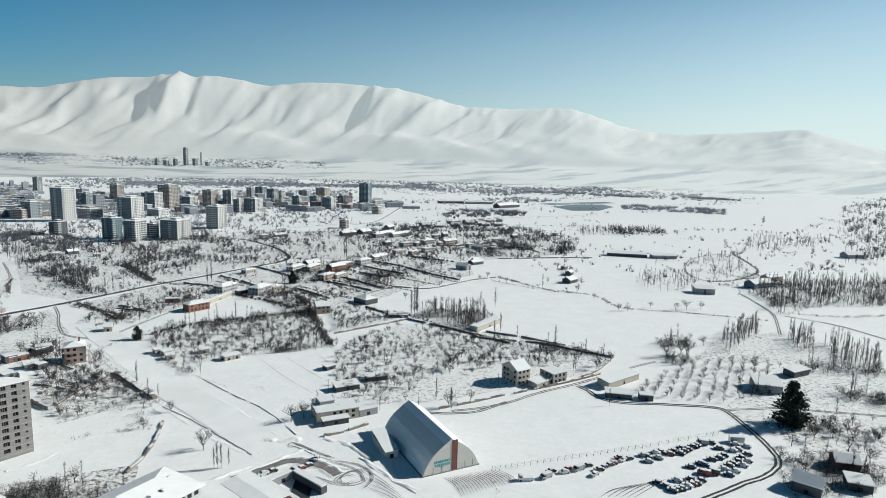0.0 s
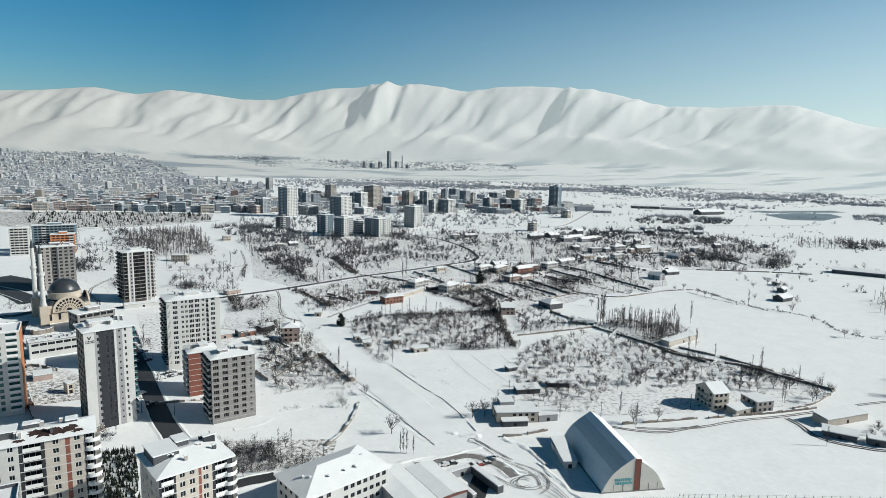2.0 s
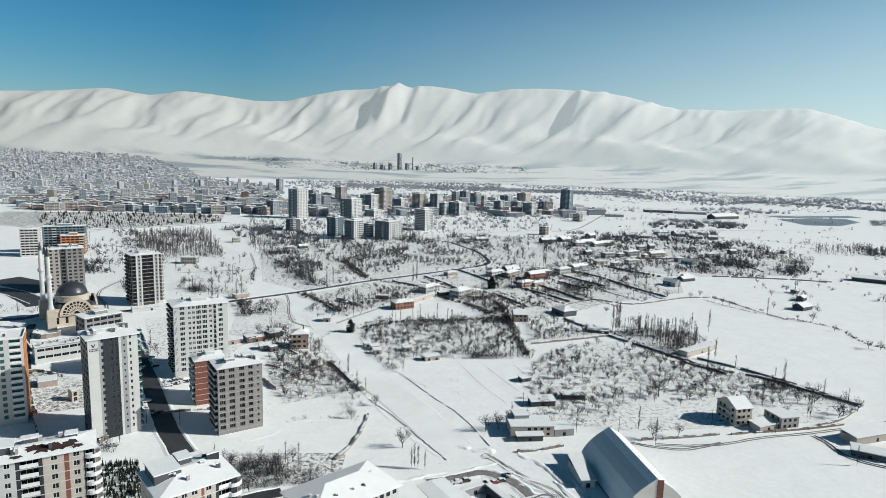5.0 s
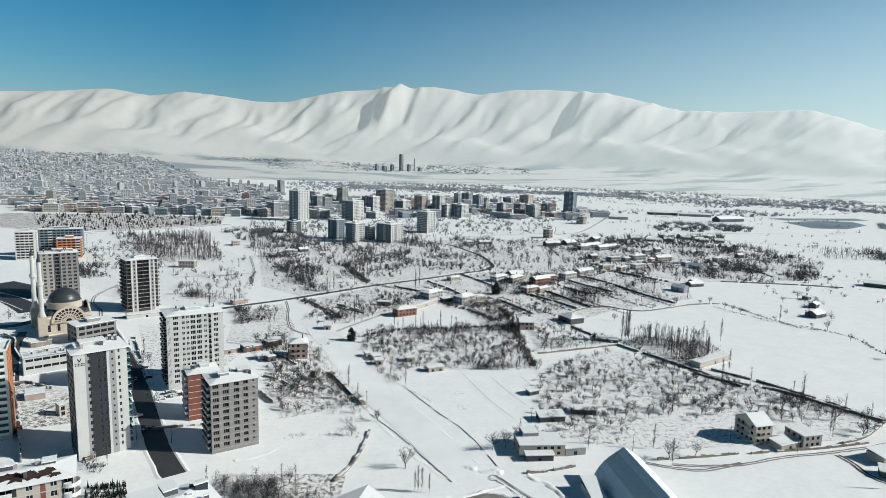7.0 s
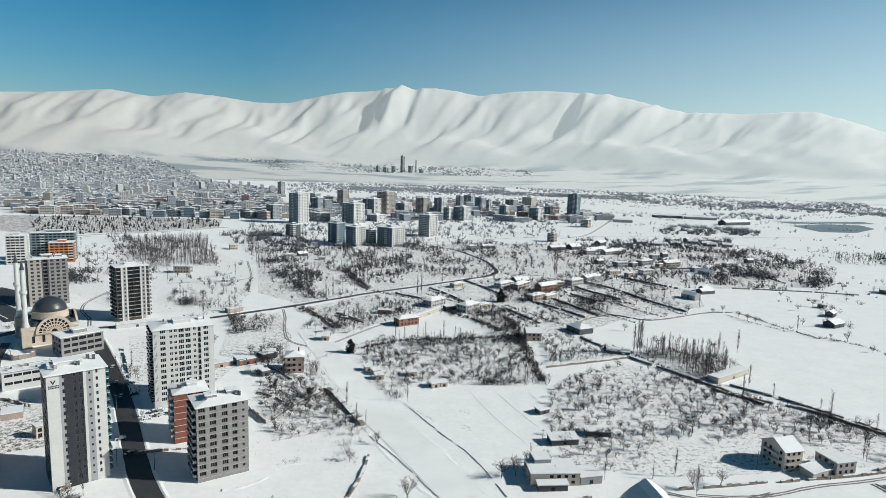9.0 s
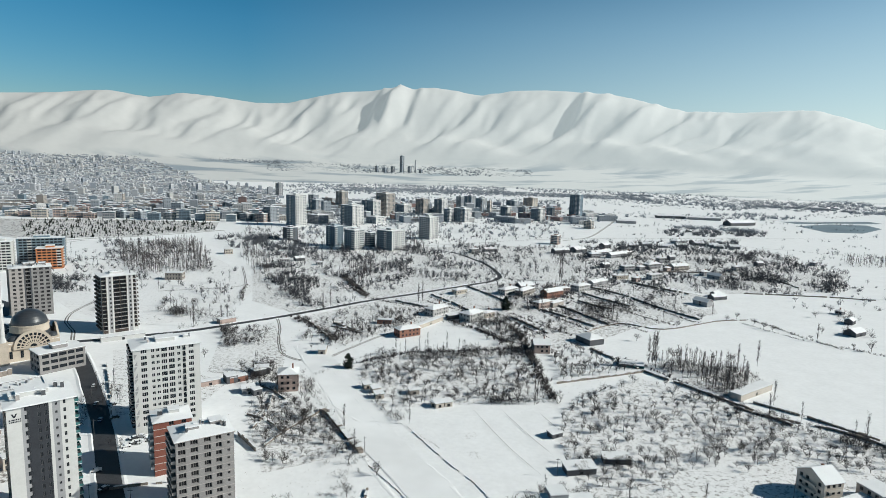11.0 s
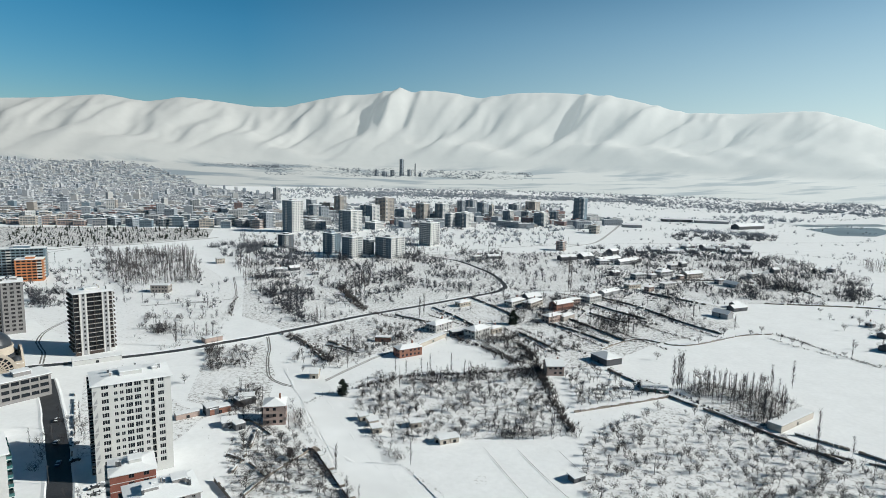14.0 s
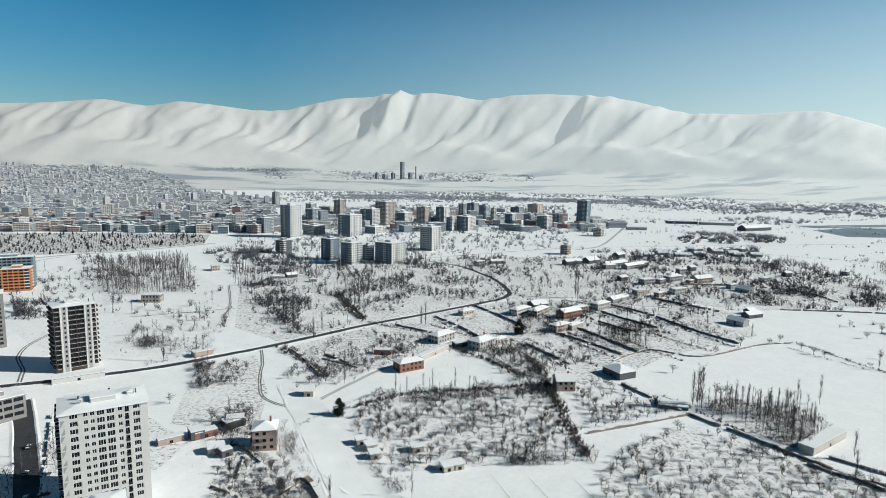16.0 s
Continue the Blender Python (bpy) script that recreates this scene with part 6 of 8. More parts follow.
hedge([(206.9, 364.9), (225.5, 342.0), (240.8, 317.2), (254.8, 285.9)], 1.6, 1.2)
stone_wall([(254.8, 285.9), (231.1, 270.5), (213.8, 264.0)], 1.2, 0.8)
hedge([(340.7, 462.9), (359.1, 431.6), (351.8, 389.0), (387.0, 360.6), (436.9, 314.7)], 1.5, 1.8)
hedge([(476.6, 323.6), (503.3, 302.6), (549.8, 290.2), (599.6, 280.9)], 2.0, 2.0)
hedge([(718.9, 580.1), (666.1, 511.4), (626.0, 472.2), (556.7, 445.7), (520.4, 450.8)], 1.8, 2.0)
stone_wall([(-3.4, 304.5), (8.4, 283.9), (20.4, 258.5), (29.3, 239.9)], 0.16, 0.3)
stone_wall([(16.8, 335.7), (29.8, 306.2), (39.4, 287.2), (45.2, 269.1), (49.5, 251.3)], 0.16, 0.3)
hedge([(-22.8, 344.7), (-12.5, 328.7), (-3.4, 307.6)], 1.6, 1.6)
stone_wall([(-28.5, 361.4), (-23.8, 355.7), (-14.9, 334.6), (-6.7, 315.4)], 1.6, 2.2)
stone_wall([(-3.4, 285.8), (-5.8, 269.9), (-10.8, 253.0), (-17.2, 240.6)], 0.8, 0.9)
stone_wall([(60.1, 244.8), (69.2, 245.9), (81.8, 249.5)], 1.2, 0.8)
stone_wall([(119.0, 253.2), (141.8, 254.9), (158.5, 257.0)], 1.0, 0.8)
stone_wall([(164.0, 256.7), (180.8, 258.3), (202.8, 260.3), (227.0, 264.3)], 1.0, 0.8)
stone_wall([(-63.5, 335.9), (-52.3, 319.2)], 2.0, 0.3)
hedge([(-119.2, 600.9), (-125.9, 637.3), (-129.5, 668.2)], 2, 2)
hedge([(-289.3, 799.3), (-336.2, 813.0), (-367.6, 806.7)], 1.2, 1.2)

# houses and sheds
house(21.4, 495.4, 27, 17.2, 9, 5.6, 'hip', RED_BRICK, 'red brick village house with snowy hipped roof', 'house')
house(49.0, 558.4, 44, 20.1, 10, 5.5, 'hip', TOWN[0], 'cream village house with broad snowy roof', 'house')
house(75.9, 539.3, 43, 18.7, 11, 6.2, 'hip', TOWN[0], 'cream two-storey village house under snow', 'house')
house(90.3, 549.1, 37, 11.1, 7, 4, 'hip', BEIGE_WALL, 'small beige annexe with snowy roof', 'house')
house(62.8, 544.2, 19, 14.6, 6, 3, 'flat', DARK_WALL, 'dark low garden shed under snow', 'shed')
house(152.9, 476.7, -69, 15.7, 13, 4.2, 'hip', DARK_WALL, 'low barn with broad snow-covered hipped roof', 'barn')
house(111.0, 456.3, -3, 10.9, 10, 6, 'gable', ROSE_WALL, 'old house with steep snowy gable roof', 'house')
house(-36.0, 454.7, -4, 4.9, 7, 3.4, 'gable', BEIGE_WALL, 'small roadside shed with snowy roof', 'shed')
house(5.0, 527.6, -9, 10.9, 5, 3.2, 'flat', RED_BRICK, 'low brick garden shed under snow', 'shed')
house(39.7, 524.5, 51, 34.4, 4, 2.8, 'flat', BEIGE_WALL, 'long sandy outbuilding beside the lane', 'shed')
house(-115.4, 530.8, 39, 12.7, 6, 3.2, 'flat', ROSE_WALL, 'long pinkish roadside hut with snowy roof', 'shed')
house(-205.7, 695.6, -1, 16.6, 10, 7, 'flat', TOWN[1], 'beige house beside bare woods', 'house')
house(-193.5, 865.3, 24, 9.6, 9, 6, 'flat', BEIGE_WALL, 'small beige farmhouse in the snow', 'house')
house(-48.9, 393.1, 5, 10.5, 11, 9.5, 'hip', ROSE_WALL, 'old three-storey brick house with broken balconies', 'house', floors=3)
house(-79.0, 405.1, 32, 10.3, 5, 3, 'flat', RED_BRICK, 'low brick shed with snowy roof', 'shed')
house(-67.9, 417.5, 10, 8.4, 6, 4, 'flat', DARK_WALL, 'dark shed with snowy roof', 'shed')
house(-64.6, 384.7, 37, 4.9, 4, 3, 'flat', DARK_WALL, 'small dark hut under snow', 'shed')
house(-93.0, 399.6, 31, 11.2, 4, 2.6, 'flat', ROSE_WALL, 'low pink shed along a garden wall', 'shed')
house(-5.8, 392.2, 19, 4.3, 4, 2.6, 'mono', BEIGE_WALL, 'small garden hut with snowy lean-to roof', 'hut')
house(-0.9, 386.5, 23, 4.9, 4, 2.6, 'mono', BEIGE_WALL, 'small garden hut with snowy lean-to roof', 'hut')
house(0.9, 378.1, 15, 4.6, 4, 2.6, 'mono', BEIGE_WALL, 'small garden hut with snowy lean-to roof', 'hut')
house(19.9, 383.2, 14, 5.4, 4, 2.6, 'mono', BEIGE_WALL, 'small garden hut with snowy lean-to roof', 'hut')
house(31.8, 364.7, 20, 4.8, 4, 2.6, 'mono', BEIGE_WALL, 'small garden hut with snowy lean-to roof', 'hut')
house(36.7, 366.1, 15, 4.1, 4, 2.6, 'mono', BEIGE_WALL, 'small garden hut with snowy lean-to roof', 'hut')
house(30.3, 365.6, -40, 3.3, 4, 2.6, 'mono', BEIGE_WALL, 'small garden hut with snowy lean-to roof', 'hut')
house(167.2, 625.2, 31, 21.9, 9, 6, 'gable', RED_BRICK, 'brick village house with snowy gable roof', 'house')
house(146.3, 581.9, 33, 17.2, 8, 5.5, 'hip', ROSE_WALL, 'rose village house under snow', 'house')
house(159.8, 587.6, 38, 16.0, 7, 4, 'hip', TOWN[1], 'beige annexe with snowy roof', 'shed')
house(143.3, 636.3, 48, 24.1, 9, 5, 'hip', TOWN[1], 'beige village house with snowy roof', 'house')
house(127.2, 639.2, 41, 21.3, 9, 5, 'hip', WHITE_WALL, 'white village house with snowy roof', 'house')
house(206.3, 654.0, 34, 19.0, 9, 6, 'hip', TOWN[0], 'cream village house with snowy hipped roof', 'house')
house(235.8, 685.7, 36, 28.4, 8, 4, 'gable', GREY_WALL, 'long grey shed with snowy roof', 'shed')
house(275.4, 720.9, 18, 16.8, 8, 4, 'flat', BEIGE_WALL, 'low beige farmhouse in snow', 'house')
house(345.1, 790.4, 26, 23.3, 9, 6, 'hip', GREY_WALL, 'grey village house under snow', 'house')
house(375.1, 780.3, 22, 26.6, 10, 6, 'gable', TOWN[1], 'beige village house with snowy roof', 'house')
house(303.7, 593.1, -61, 14.8, 9, 4.5, 'gable', GREY_WALL, 'grey barn with snow-covered roof', 'shed')
house(333.0, 618.3, 18, 17.6, 8, 3.5, 'gable', DARK_WALL, 'dark shed with snow-covered roof', 'shed')
house(314.5, 718.4, 26, 18.4, 8, 6, 'flat', TOWN[0], 'cream house with flat snowy roof', 'house')
house(305.1, 772.5, 22, 17.4, 9, 6, 'flat', GREY_WALL, 'grey village house under snow', 'house')
house(159.5, 917.0, 15, 18.5, 8, 4, 'gable', GREY_WALL, 'low grey farmhouse in snow', 'house')
house(262.2, 911.0, 21, 26.1, 10, 5, 'gable', DARK_WALL, 'dark farm shed with snowy roof', 'shed')
house(315.2, 894.6, 32, 43.0, 10, 5, 'gable', TOWN[2], 'farmhouse with snowy roof', 'house')
house(333.9, 879.0, 30, 35.3, 10, 5, 'gable', GREY_WALL, 'grey farmhouse with snowy roof', 'house')
house(393.8, 726.7, -65, 16.4, 9, 4, 'gable', GREY_WALL, 'grey shed with snowy roof', 'shed')
house(78.6, 637.2, 35, 13.6, 7, 4, 'hip', BEIGE_WALL, 'garden house with snowy roof', 'house')
house(174.7, 272.4, 9, 9.3, 13, 8.6, 'gable', CREAM_WALL, 'cream three-storey farmhouse with balconies and snowy roof', 'house', floors=3)
house(195.4, 266.4, 8, 10.0, 11, 5.6, 'flat', BLOCK_WALL, 'unfinished brick house with flat snowy roof', 'house', floors=2)
house(183.8, 262.5, 18, 12.0, 6, 2.8, 'mono', BEIGE_WALL, 'lean-to shed with thick snow on its roof', 'shed')
house(84.5, 263.3, 7, 9.4, 9, 3, 'flat', GREY_WALL, 'grey lean-to beside the farmhouse, snow on top', 'shed')
house(70.2, 264.4, -1, 19.8, 12, 4.8, 'flat', BEIGE_WALL, 'white two-storey farmhouse with flat snowy roofs', 'house', floors=2)
house(68.2, 255.9, -0, 11.7, 3, 2.6, 'mono', DARK_WALL, 'dark glazed porch before the farmhouse, snow on top', 'porch')
house(66.9, 269.9, 2, 6.9, 7, 6.6, 'flat', GREY_WALL, 'grey upper storey room with snowy flat roof', 'outbuilding')
house(84.4, 295.2, 4, 12.8, 6, 2.6, 'mono', DARK_WALL, 'dark lean-to behind the farmhouse', 'shed')
house(103.5, 302.7, -6, 11.8, 5, 2.4, 'mono', DARK_WALL, 'dark slatted garden shed', 'shed')
house(213.4, 376.9, 29, 33.9, 7, 3.4, 'flat', CREAM_WALL, 'long tan walled building at the field edge', 'barn')
house(228.0, 250.1, 13, 27.1, 8, 3.6, 'mono', BEIGE_WALL, 'long farm shed with snowy roof', 'shed')
house(213.7, 233.6, -35, 13.1, 6, 2.6, 'mono', DARK_WALL, 'low dark shed with snowy roof', 'shed')
house(224.9, 225.5, -33, 6.8, 5, 2.8, 'flat', DARK_WALL, 'small dark brick hut', 'hut')
house(298.8, 212.1, -38, 13.5, 13, 4.2, 'mono', GREY_WALL, 'large grey barn with snowy roof', 'barn')
house(337.4, 221.4, 2, 14.4, 7, 3.5, 'mono', DARK_WALL, 'open shed with snowy roof', 'shed')
house(471.3, 410.5, -34, 17.9, 12, 5, 'mono', GREY_WALL, 'grey farm building with snowy roof', 'barn')
house(552.6, 413.6, 3, 30.0, 12, 5, 'gable', TOWN[4], 'farm building with snowy roof', 'barn')
house(597.6, 432.8, 4, 25.0, 10, 5, 'gable', TOWN[1], 'beige farm building with snowy roof', 'barn')
house(559.3, 616.6, -37, 50.2, 14, 4, 'mono', DARK_WALL, 'long dark livestock shed with snowy roof', 'barn')
house(596.1, 588.9, -24, 32.0, 12, 4, 'mono', GREY_WALL, 'grey livestock shed with snowy roof', 'barn')
house(871.7, 514.1, -16, 26.7, 14, 5, 'gable', GREY_WALL, 'grey farm building in trees', 'barn')
house(827.8, 1379.0, 20, 82.7, 22, 7, 'gable', DARK_WALL, 'large dark warehouse with snowy roof', 'warehouse')
house(555.2, 1377.0, -13, 41.3, 16, 6, 'mono', GREY_WALL, 'grey roadside warehouse with snowy roof', 'warehouse')
house(738.0, 1533.1, -7, 72.4, 18, 6, 'mono', DARK_WALL, 'dark roadside warehouse with snowy roof', 'warehouse')
house(811.4, 1502.9, -17, 76.3, 18, 6, 'mono', GREY_WALL, 'grey roadside warehouse with snowy roof', 'warehouse')
house(403.0, 983.2, -10, 14.8, 10, 4, 'gable', GREY_WALL, 'distant grey farmhouse under snow', 'house')
house(433.5, 1000.8, -11, 15.2, 10, 4, 'gable', GREY_WALL, 'distant grey farmhouse under snow', 'house')
house(451.8, 983.8, -10, 14.8, 10, 4, 'gable', GREY_WALL, 'distant grey farmhouse under snow', 'house')
house(489.5, 995.8, -10, 15.1, 10, 4, 'gable', GREY_WALL, 'distant grey farmhouse under snow', 'house')
house(533.0, 1020.4, -10, 15.5, 10, 4, 'gable', GREY_WALL, 'distant grey farmhouse under snow', 'house')
house(546.7, 984.9, -10, 14.8, 10, 4, 'gable', GREY_WALL, 'distant grey farmhouse under snow', 'house')
house(574.3, 985.2, -11, 15.0, 10, 4, 'gable', GREY_WALL, 'distant grey farmhouse under snow', 'house')
house(548.3, 1002.5, -10, 15.1, 10, 4, 'gable', GREY_WALL, 'distant grey farmhouse under snow', 'house')

# estate towers beyond the orchards
far_block(-153, 1212, -42, 26, 26, 19, 2.94, TOWN[0], 'tall white and grey high-rise block of flats with snowy flat roof')
far_block(-309, 1995, -42, 16, 16, 15, 2.88, GREY_WALL, 'slim grey high-rise block of flats with snowy flat roof')
far_block(-64, 952, -42, 18, 17, 10, 2.82, TOWN[4], 'grey mid-rise block of flats under snow')
far_block(-34, 920, -42, 20, 20, 9, 3.00, TOWN[0], 'grey and beige block of flats under snow')
far_block(17, 929, -42, 29, 28, 9, 2.93, TOWN[0], 'cream block of flats with balconies')
far_block(-13, 949, -42, 12, 11, 7, 2.79, TOWN[2], 'grey block of flats in shade')
far_block(81, 1051, -42, 23, 23, 12, 2.92, TOWN[0], 'white block of flats with balconies, standing alone')
far_block(-51, 1236, -42, 31, 30, 13, 2.90, TOWN[0], 'cream and brown block of flats')
far_block(-27, 1428, -42, 17, 17, 12, 2.88, TOWN[2], 'grey block of flats with snowy roof')
far_block(-14, 1420, -42, 25, 24, 12, 2.96, TOWN[0], 'white block of flats with snowy roof')
far_block(14, 1449, -42, 30, 29, 17, 2.94, TOWN[1], 'tall beige high-rise block of flats with snowy flat roof')
far_block(-143, 1473, -42, 23, 23, 11, 2.80, TOWN[2], 'grey block of flats with snowy roof')
far_block(102, 1492, -42, 24, 23, 13, 2.79, TOWN[1], 'beige block of flats')
far_block(146, 1496, -42, 23, 23, 13, 2.81, TOWN[0], 'cream block of flats')
far_block(-210, 1278, -42, 22, 21, 10, 2.77, TOWN[2], 'grey block of flats with snowy roof')
far_block(-136, 1014, -42, 16, 16, 6, 2.98, DARK_WALL, 'dark low block of flats')
far_block(-118, 1259, -42, 29, 28, 6, 2.68, GREY_WALL, 'low grey hall with snowy roof')
far_block(-7, 1282, -42, 27, 26, 4, 3.00, WHITE_WALL, 'low white building with snowy roof')
far_block(467, 1467, -42, 24, 23, 19, 2.97, TOWN[4], 'lone dark grey high-rise block of flats with snowy flat roof')
far_block(147, 1335, -42, 15, 15, 9, 2.95, TOWN[0], 'white block of flats with snowy roof')
far_block(178, 1344, -42, 29, 28, 10, 2.79, TOWN[0], 'white and grey block of flats')
far_block(212, 1648, -42, 15, 14, 12, 2.92, TOWN[2], 'grey block of flats with snowy roof')
far_block(245, 1690, -42, 23, 22, 12, 2.87, TOWN[2], 'grey block of flats with snowy roof')
far_block(264, 1623, -42, 21, 20, 11, 3.01, TOWN[2], 'grey block of flats with snowy roof')
far_block(269, 1527, -42, 9, 9, 11, 2.96, CREAM_WALL, 'slim cream block of flats, snowy roof')
far_block(297, 1465, -42, 19, 18, 9, 2.74, TOWN[0], 'cream block of flats')
far_block(362, 1686, -42, 26, 25, 9, 2.86, TOWN[2], 'grey block of flats with snowy roof')
far_block(427, 1749, -42, 30, 30, 10, 3.01, BEIGE_WALL, 'brown block of flats')
far_block(334, 1442, -42, 19, 18, 9, 2.86, TOWN[2], 'grey block of flats with snowy roof')
far_block(356, 1397, -42, 24, 23, 9, 2.91, TOWN[0], 'white block of flats with snowy roof')
far_block(407, 1471, -42, 15, 14, 8, 3.00, TOWN[0], 'white block of flats with snowy roof')
far_block(424, 1251, -42, 16, 16, 5, 2.96, BEIGE_WALL, 'low beige block of flats')
far_block(283, 1007, -42, 12, 12, 5, 2.63, ROSE_WALL, 'rose block of flats')
far_block(-182, 1790, -42, 21, 21, 8, 2.78, TOWN[2], 'grey block of flats with snowy roof')
far_block(-95, 1637, -42, 22, 21, 14, 2.97, TOWN[1], 'beige block of flats')
far_block(59, 1547, -42, 29, 28, 6, 3.13, WHITE_WALL, 'low white block of flats')
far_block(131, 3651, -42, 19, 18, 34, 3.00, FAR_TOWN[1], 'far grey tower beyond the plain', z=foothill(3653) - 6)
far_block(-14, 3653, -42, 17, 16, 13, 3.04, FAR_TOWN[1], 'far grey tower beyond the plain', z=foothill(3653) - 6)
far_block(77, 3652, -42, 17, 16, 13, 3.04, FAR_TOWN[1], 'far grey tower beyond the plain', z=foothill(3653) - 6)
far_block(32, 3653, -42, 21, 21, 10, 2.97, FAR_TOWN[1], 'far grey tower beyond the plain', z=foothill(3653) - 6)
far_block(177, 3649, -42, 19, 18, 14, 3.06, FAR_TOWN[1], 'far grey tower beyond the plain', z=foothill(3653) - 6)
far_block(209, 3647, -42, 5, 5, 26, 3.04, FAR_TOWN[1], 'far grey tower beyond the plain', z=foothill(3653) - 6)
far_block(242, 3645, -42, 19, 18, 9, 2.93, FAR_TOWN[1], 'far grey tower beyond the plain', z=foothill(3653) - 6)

# woods
road([(-47.7, 473.5), (-28.5, 415.8), (-12.4, 367.6), (1.5, 326.8), (21.3, 281.6), (37.4, 244.0)], 19, PACKED, 'broad avenue of packed snow', False)
orchard([(-9, 425), (12, 441), (96, 450), (94, 377), (59, 369), (10, 365), (-3, 395)], 230)
orchard([(98, 363), (156, 402), (198, 356), (245, 294), (235, 283), (196, 288), (184, 303), (159, 286), (132, 290), (88, 294), (84, 322)], 260)
orchard([(116, 454), (137, 470), (166, 419), (108, 399)], 70)
orchard([(-66, 362), (-59, 393), (-34, 374), (-7, 317), (-46, 300)], 70)
orchard([(219, 233), (272, 255), (328, 256), (351, 236), (297, 219), (269, 207), (254, 207)], 110, rows=True)
orchard([(280, 175), (318, 161), (288, 144), (232, 140), (245, 161)], 30)
orchard([(-2, 564), (41, 575), (43, 545), (6, 516)], 40)
orchard([(-64, 539), (-40, 532), (-22, 490), (-33, 462), (-49, 463)], 30)
orchard([(-93, 516), (-80, 504), (-75, 465), (-100, 466), (-113, 506)], 45)
orchard([(89, 546), (139, 544), (148, 498), (104, 479)], 60)
orchard([(78, 304), (134, 302), (107, 264), (93, 271)], 35)
thicket([(-7, 452), (12, 455), (97, 464), (95, 446), (12, 439), (-6, 428)], 140)
thicket([(-116, 517), (-102, 511), (-93, 466), (-104, 468)], 40)
thicket([(-186, 604), (-162, 594), (-150, 554), (-162, 550), (-177, 565)], 50)
thicket([(-147, 772), (-75, 787), (-59, 666), (-44, 566), (-62, 582), (-97, 656)], 260)
thicket([(-75, 787), (48, 820), (53, 725), (-13, 665), (-36, 634)], 170)
thicket([(-62, 974), (71, 949), (105, 724), (48, 663), (20, 786), (-44, 821)], 260)
thicket([(132, 696), (182, 683), (183, 607), (230, 570), (188, 527), (143, 558), (103, 576)], 260)
thicket([(250, 902), (363, 926), (416, 780), (355, 654), (267, 624), (230, 721)], 300)
thicket([(363, 665), (434, 629), (479, 716), (412, 732)], 120)
thicket([(445, 1010), (585, 1012), (621, 856), (591, 761), (524, 687), (462, 746), (424, 857)], 260)
thicket([(99, 1066), (189, 977), (207, 858), (148, 784), (112, 901)], 120)
thicket([(-335, 708), (-294, 695), (-260, 632), (-289, 634)], 70)
thicket([(-241, 598), (-228, 597), (-200, 522), (-211, 534)], 25)
thicket([(-60, 246), (-38, 247), (-14, 245), (-21, 223), (-50, 221)], 90)
thicket([(245, 161), (246, 140), (266, 132), (241, 118), (207, 132)], 70)
thicket([(318, 204), (354, 181), (333, 169), (304, 188)], 50)
poplars([(-342, 900), (-259, 972), (-182, 743), (-229, 718), (-277, 745)], 620)
poplars([(-180, 859), (-158, 879), (-110, 728), (-114, 668)], 60)
poplars([(-40, 770), (-7, 770), (-8, 665), (-27, 688)], 40)
poplars([(178, 423), (201, 430), (209, 418), (227, 418), (229, 403), (209, 375), (198, 370), (187, 392)], 120)
poplars([(460, 322), (518, 332), (597, 316), (719, 385), (611, 419), (540, 412)], 420)
poplars([(354, 292), (417, 309), (382, 282), (334, 266)], 60)
poplars([(418, 284), (422, 268), (384, 242), (387, 264)], 45)
poplars([(414, 256), (428, 251), (415, 218), (386, 201), (372, 223)], 80)
poplars([(681, 886), (849, 850), (794, 793), (638, 814)], 150)
poplars([(950, 725), (1065, 658), (910, 595), (728, 588)], 120)
poplars([(1335, 829), (1851, 1016), (849, 457), (788, 476)], 160)
poplars([(469, 496), (525, 462), (460, 411), (421, 437)], 60)
poplars([(649, 585), (705, 569), (629, 482), (545, 472)], 60)
thicket([(308, 302), (339, 301), (321, 277), (288, 274)], 45)
poplars([(58, 1065), (72, 1065), (58, 924), (16, 901), (42, 1003)], 30)
far_woods([(-445, 2698), (-293, 3015), (80, 3128), (641, 3101), (536, 2610), (66, 2592), (-234, 2442)], 520)
far_woods([(670, 3237), (1398, 3524), (1761, 2981), (1500, 2555), (1073, 2727), (689, 2735)], 520)
far_woods([(1018, 2321), (1307, 2239), (2167, 2518), (1884, 2203), (1158, 1995), (900, 2063)], 160)
far_woods([(-237, 1856), (170, 2176), (652, 2136), (553, 1828), (149, 1908), (-180, 1634)], 200)
far_woods([(-548, 2374), (-243, 2521), (527, 2565), (996, 2538), (929, 2374), (58, 2284), (-466, 2185)], 260)
road([(-344, 562), (-308, 547), (-265, 510)], 14, ASPHALT, 'wet asphalt street behind the mosque')
road([(-276, 455), (-253, 461), (-246, 475)], 8, ASPHALT, 'wet asphalt lane beside the mosque')
road([(-345, 600), (-322, 585), (-298, 568), (-278, 552)], 30, ASPHALT, 'wide wet asphalt yard behind the mosque', False)
road([(-300, 540), (-280, 520), (-262, 500)], 16, ASPHALT, 'wet asphalt car park beside the mosque', False)
thicket([(-296, 510), (-266, 500), (-250, 477), (-274, 470)], 8)
hedge([(43.5, 603.3), (61.5, 579.6), (78.5, 560.9)], 1.8, 1.2)
hedge([(187.1, 556.2), (197.7, 525.6), (208.3, 500.9)], 1.8, 1.2)
hedge([(230.8, 625.1), (248.1, 591.9), (265.3, 565.5)], 1.8, 1.2)
hedge([(192.2, 647.5), (205.1, 619.0), (218.3, 596.7)], 1.8, 1.2)
hedge([(112.9, 559.4), (130.2, 522.2), (145.8, 492.5)], 1.8, 1.2)
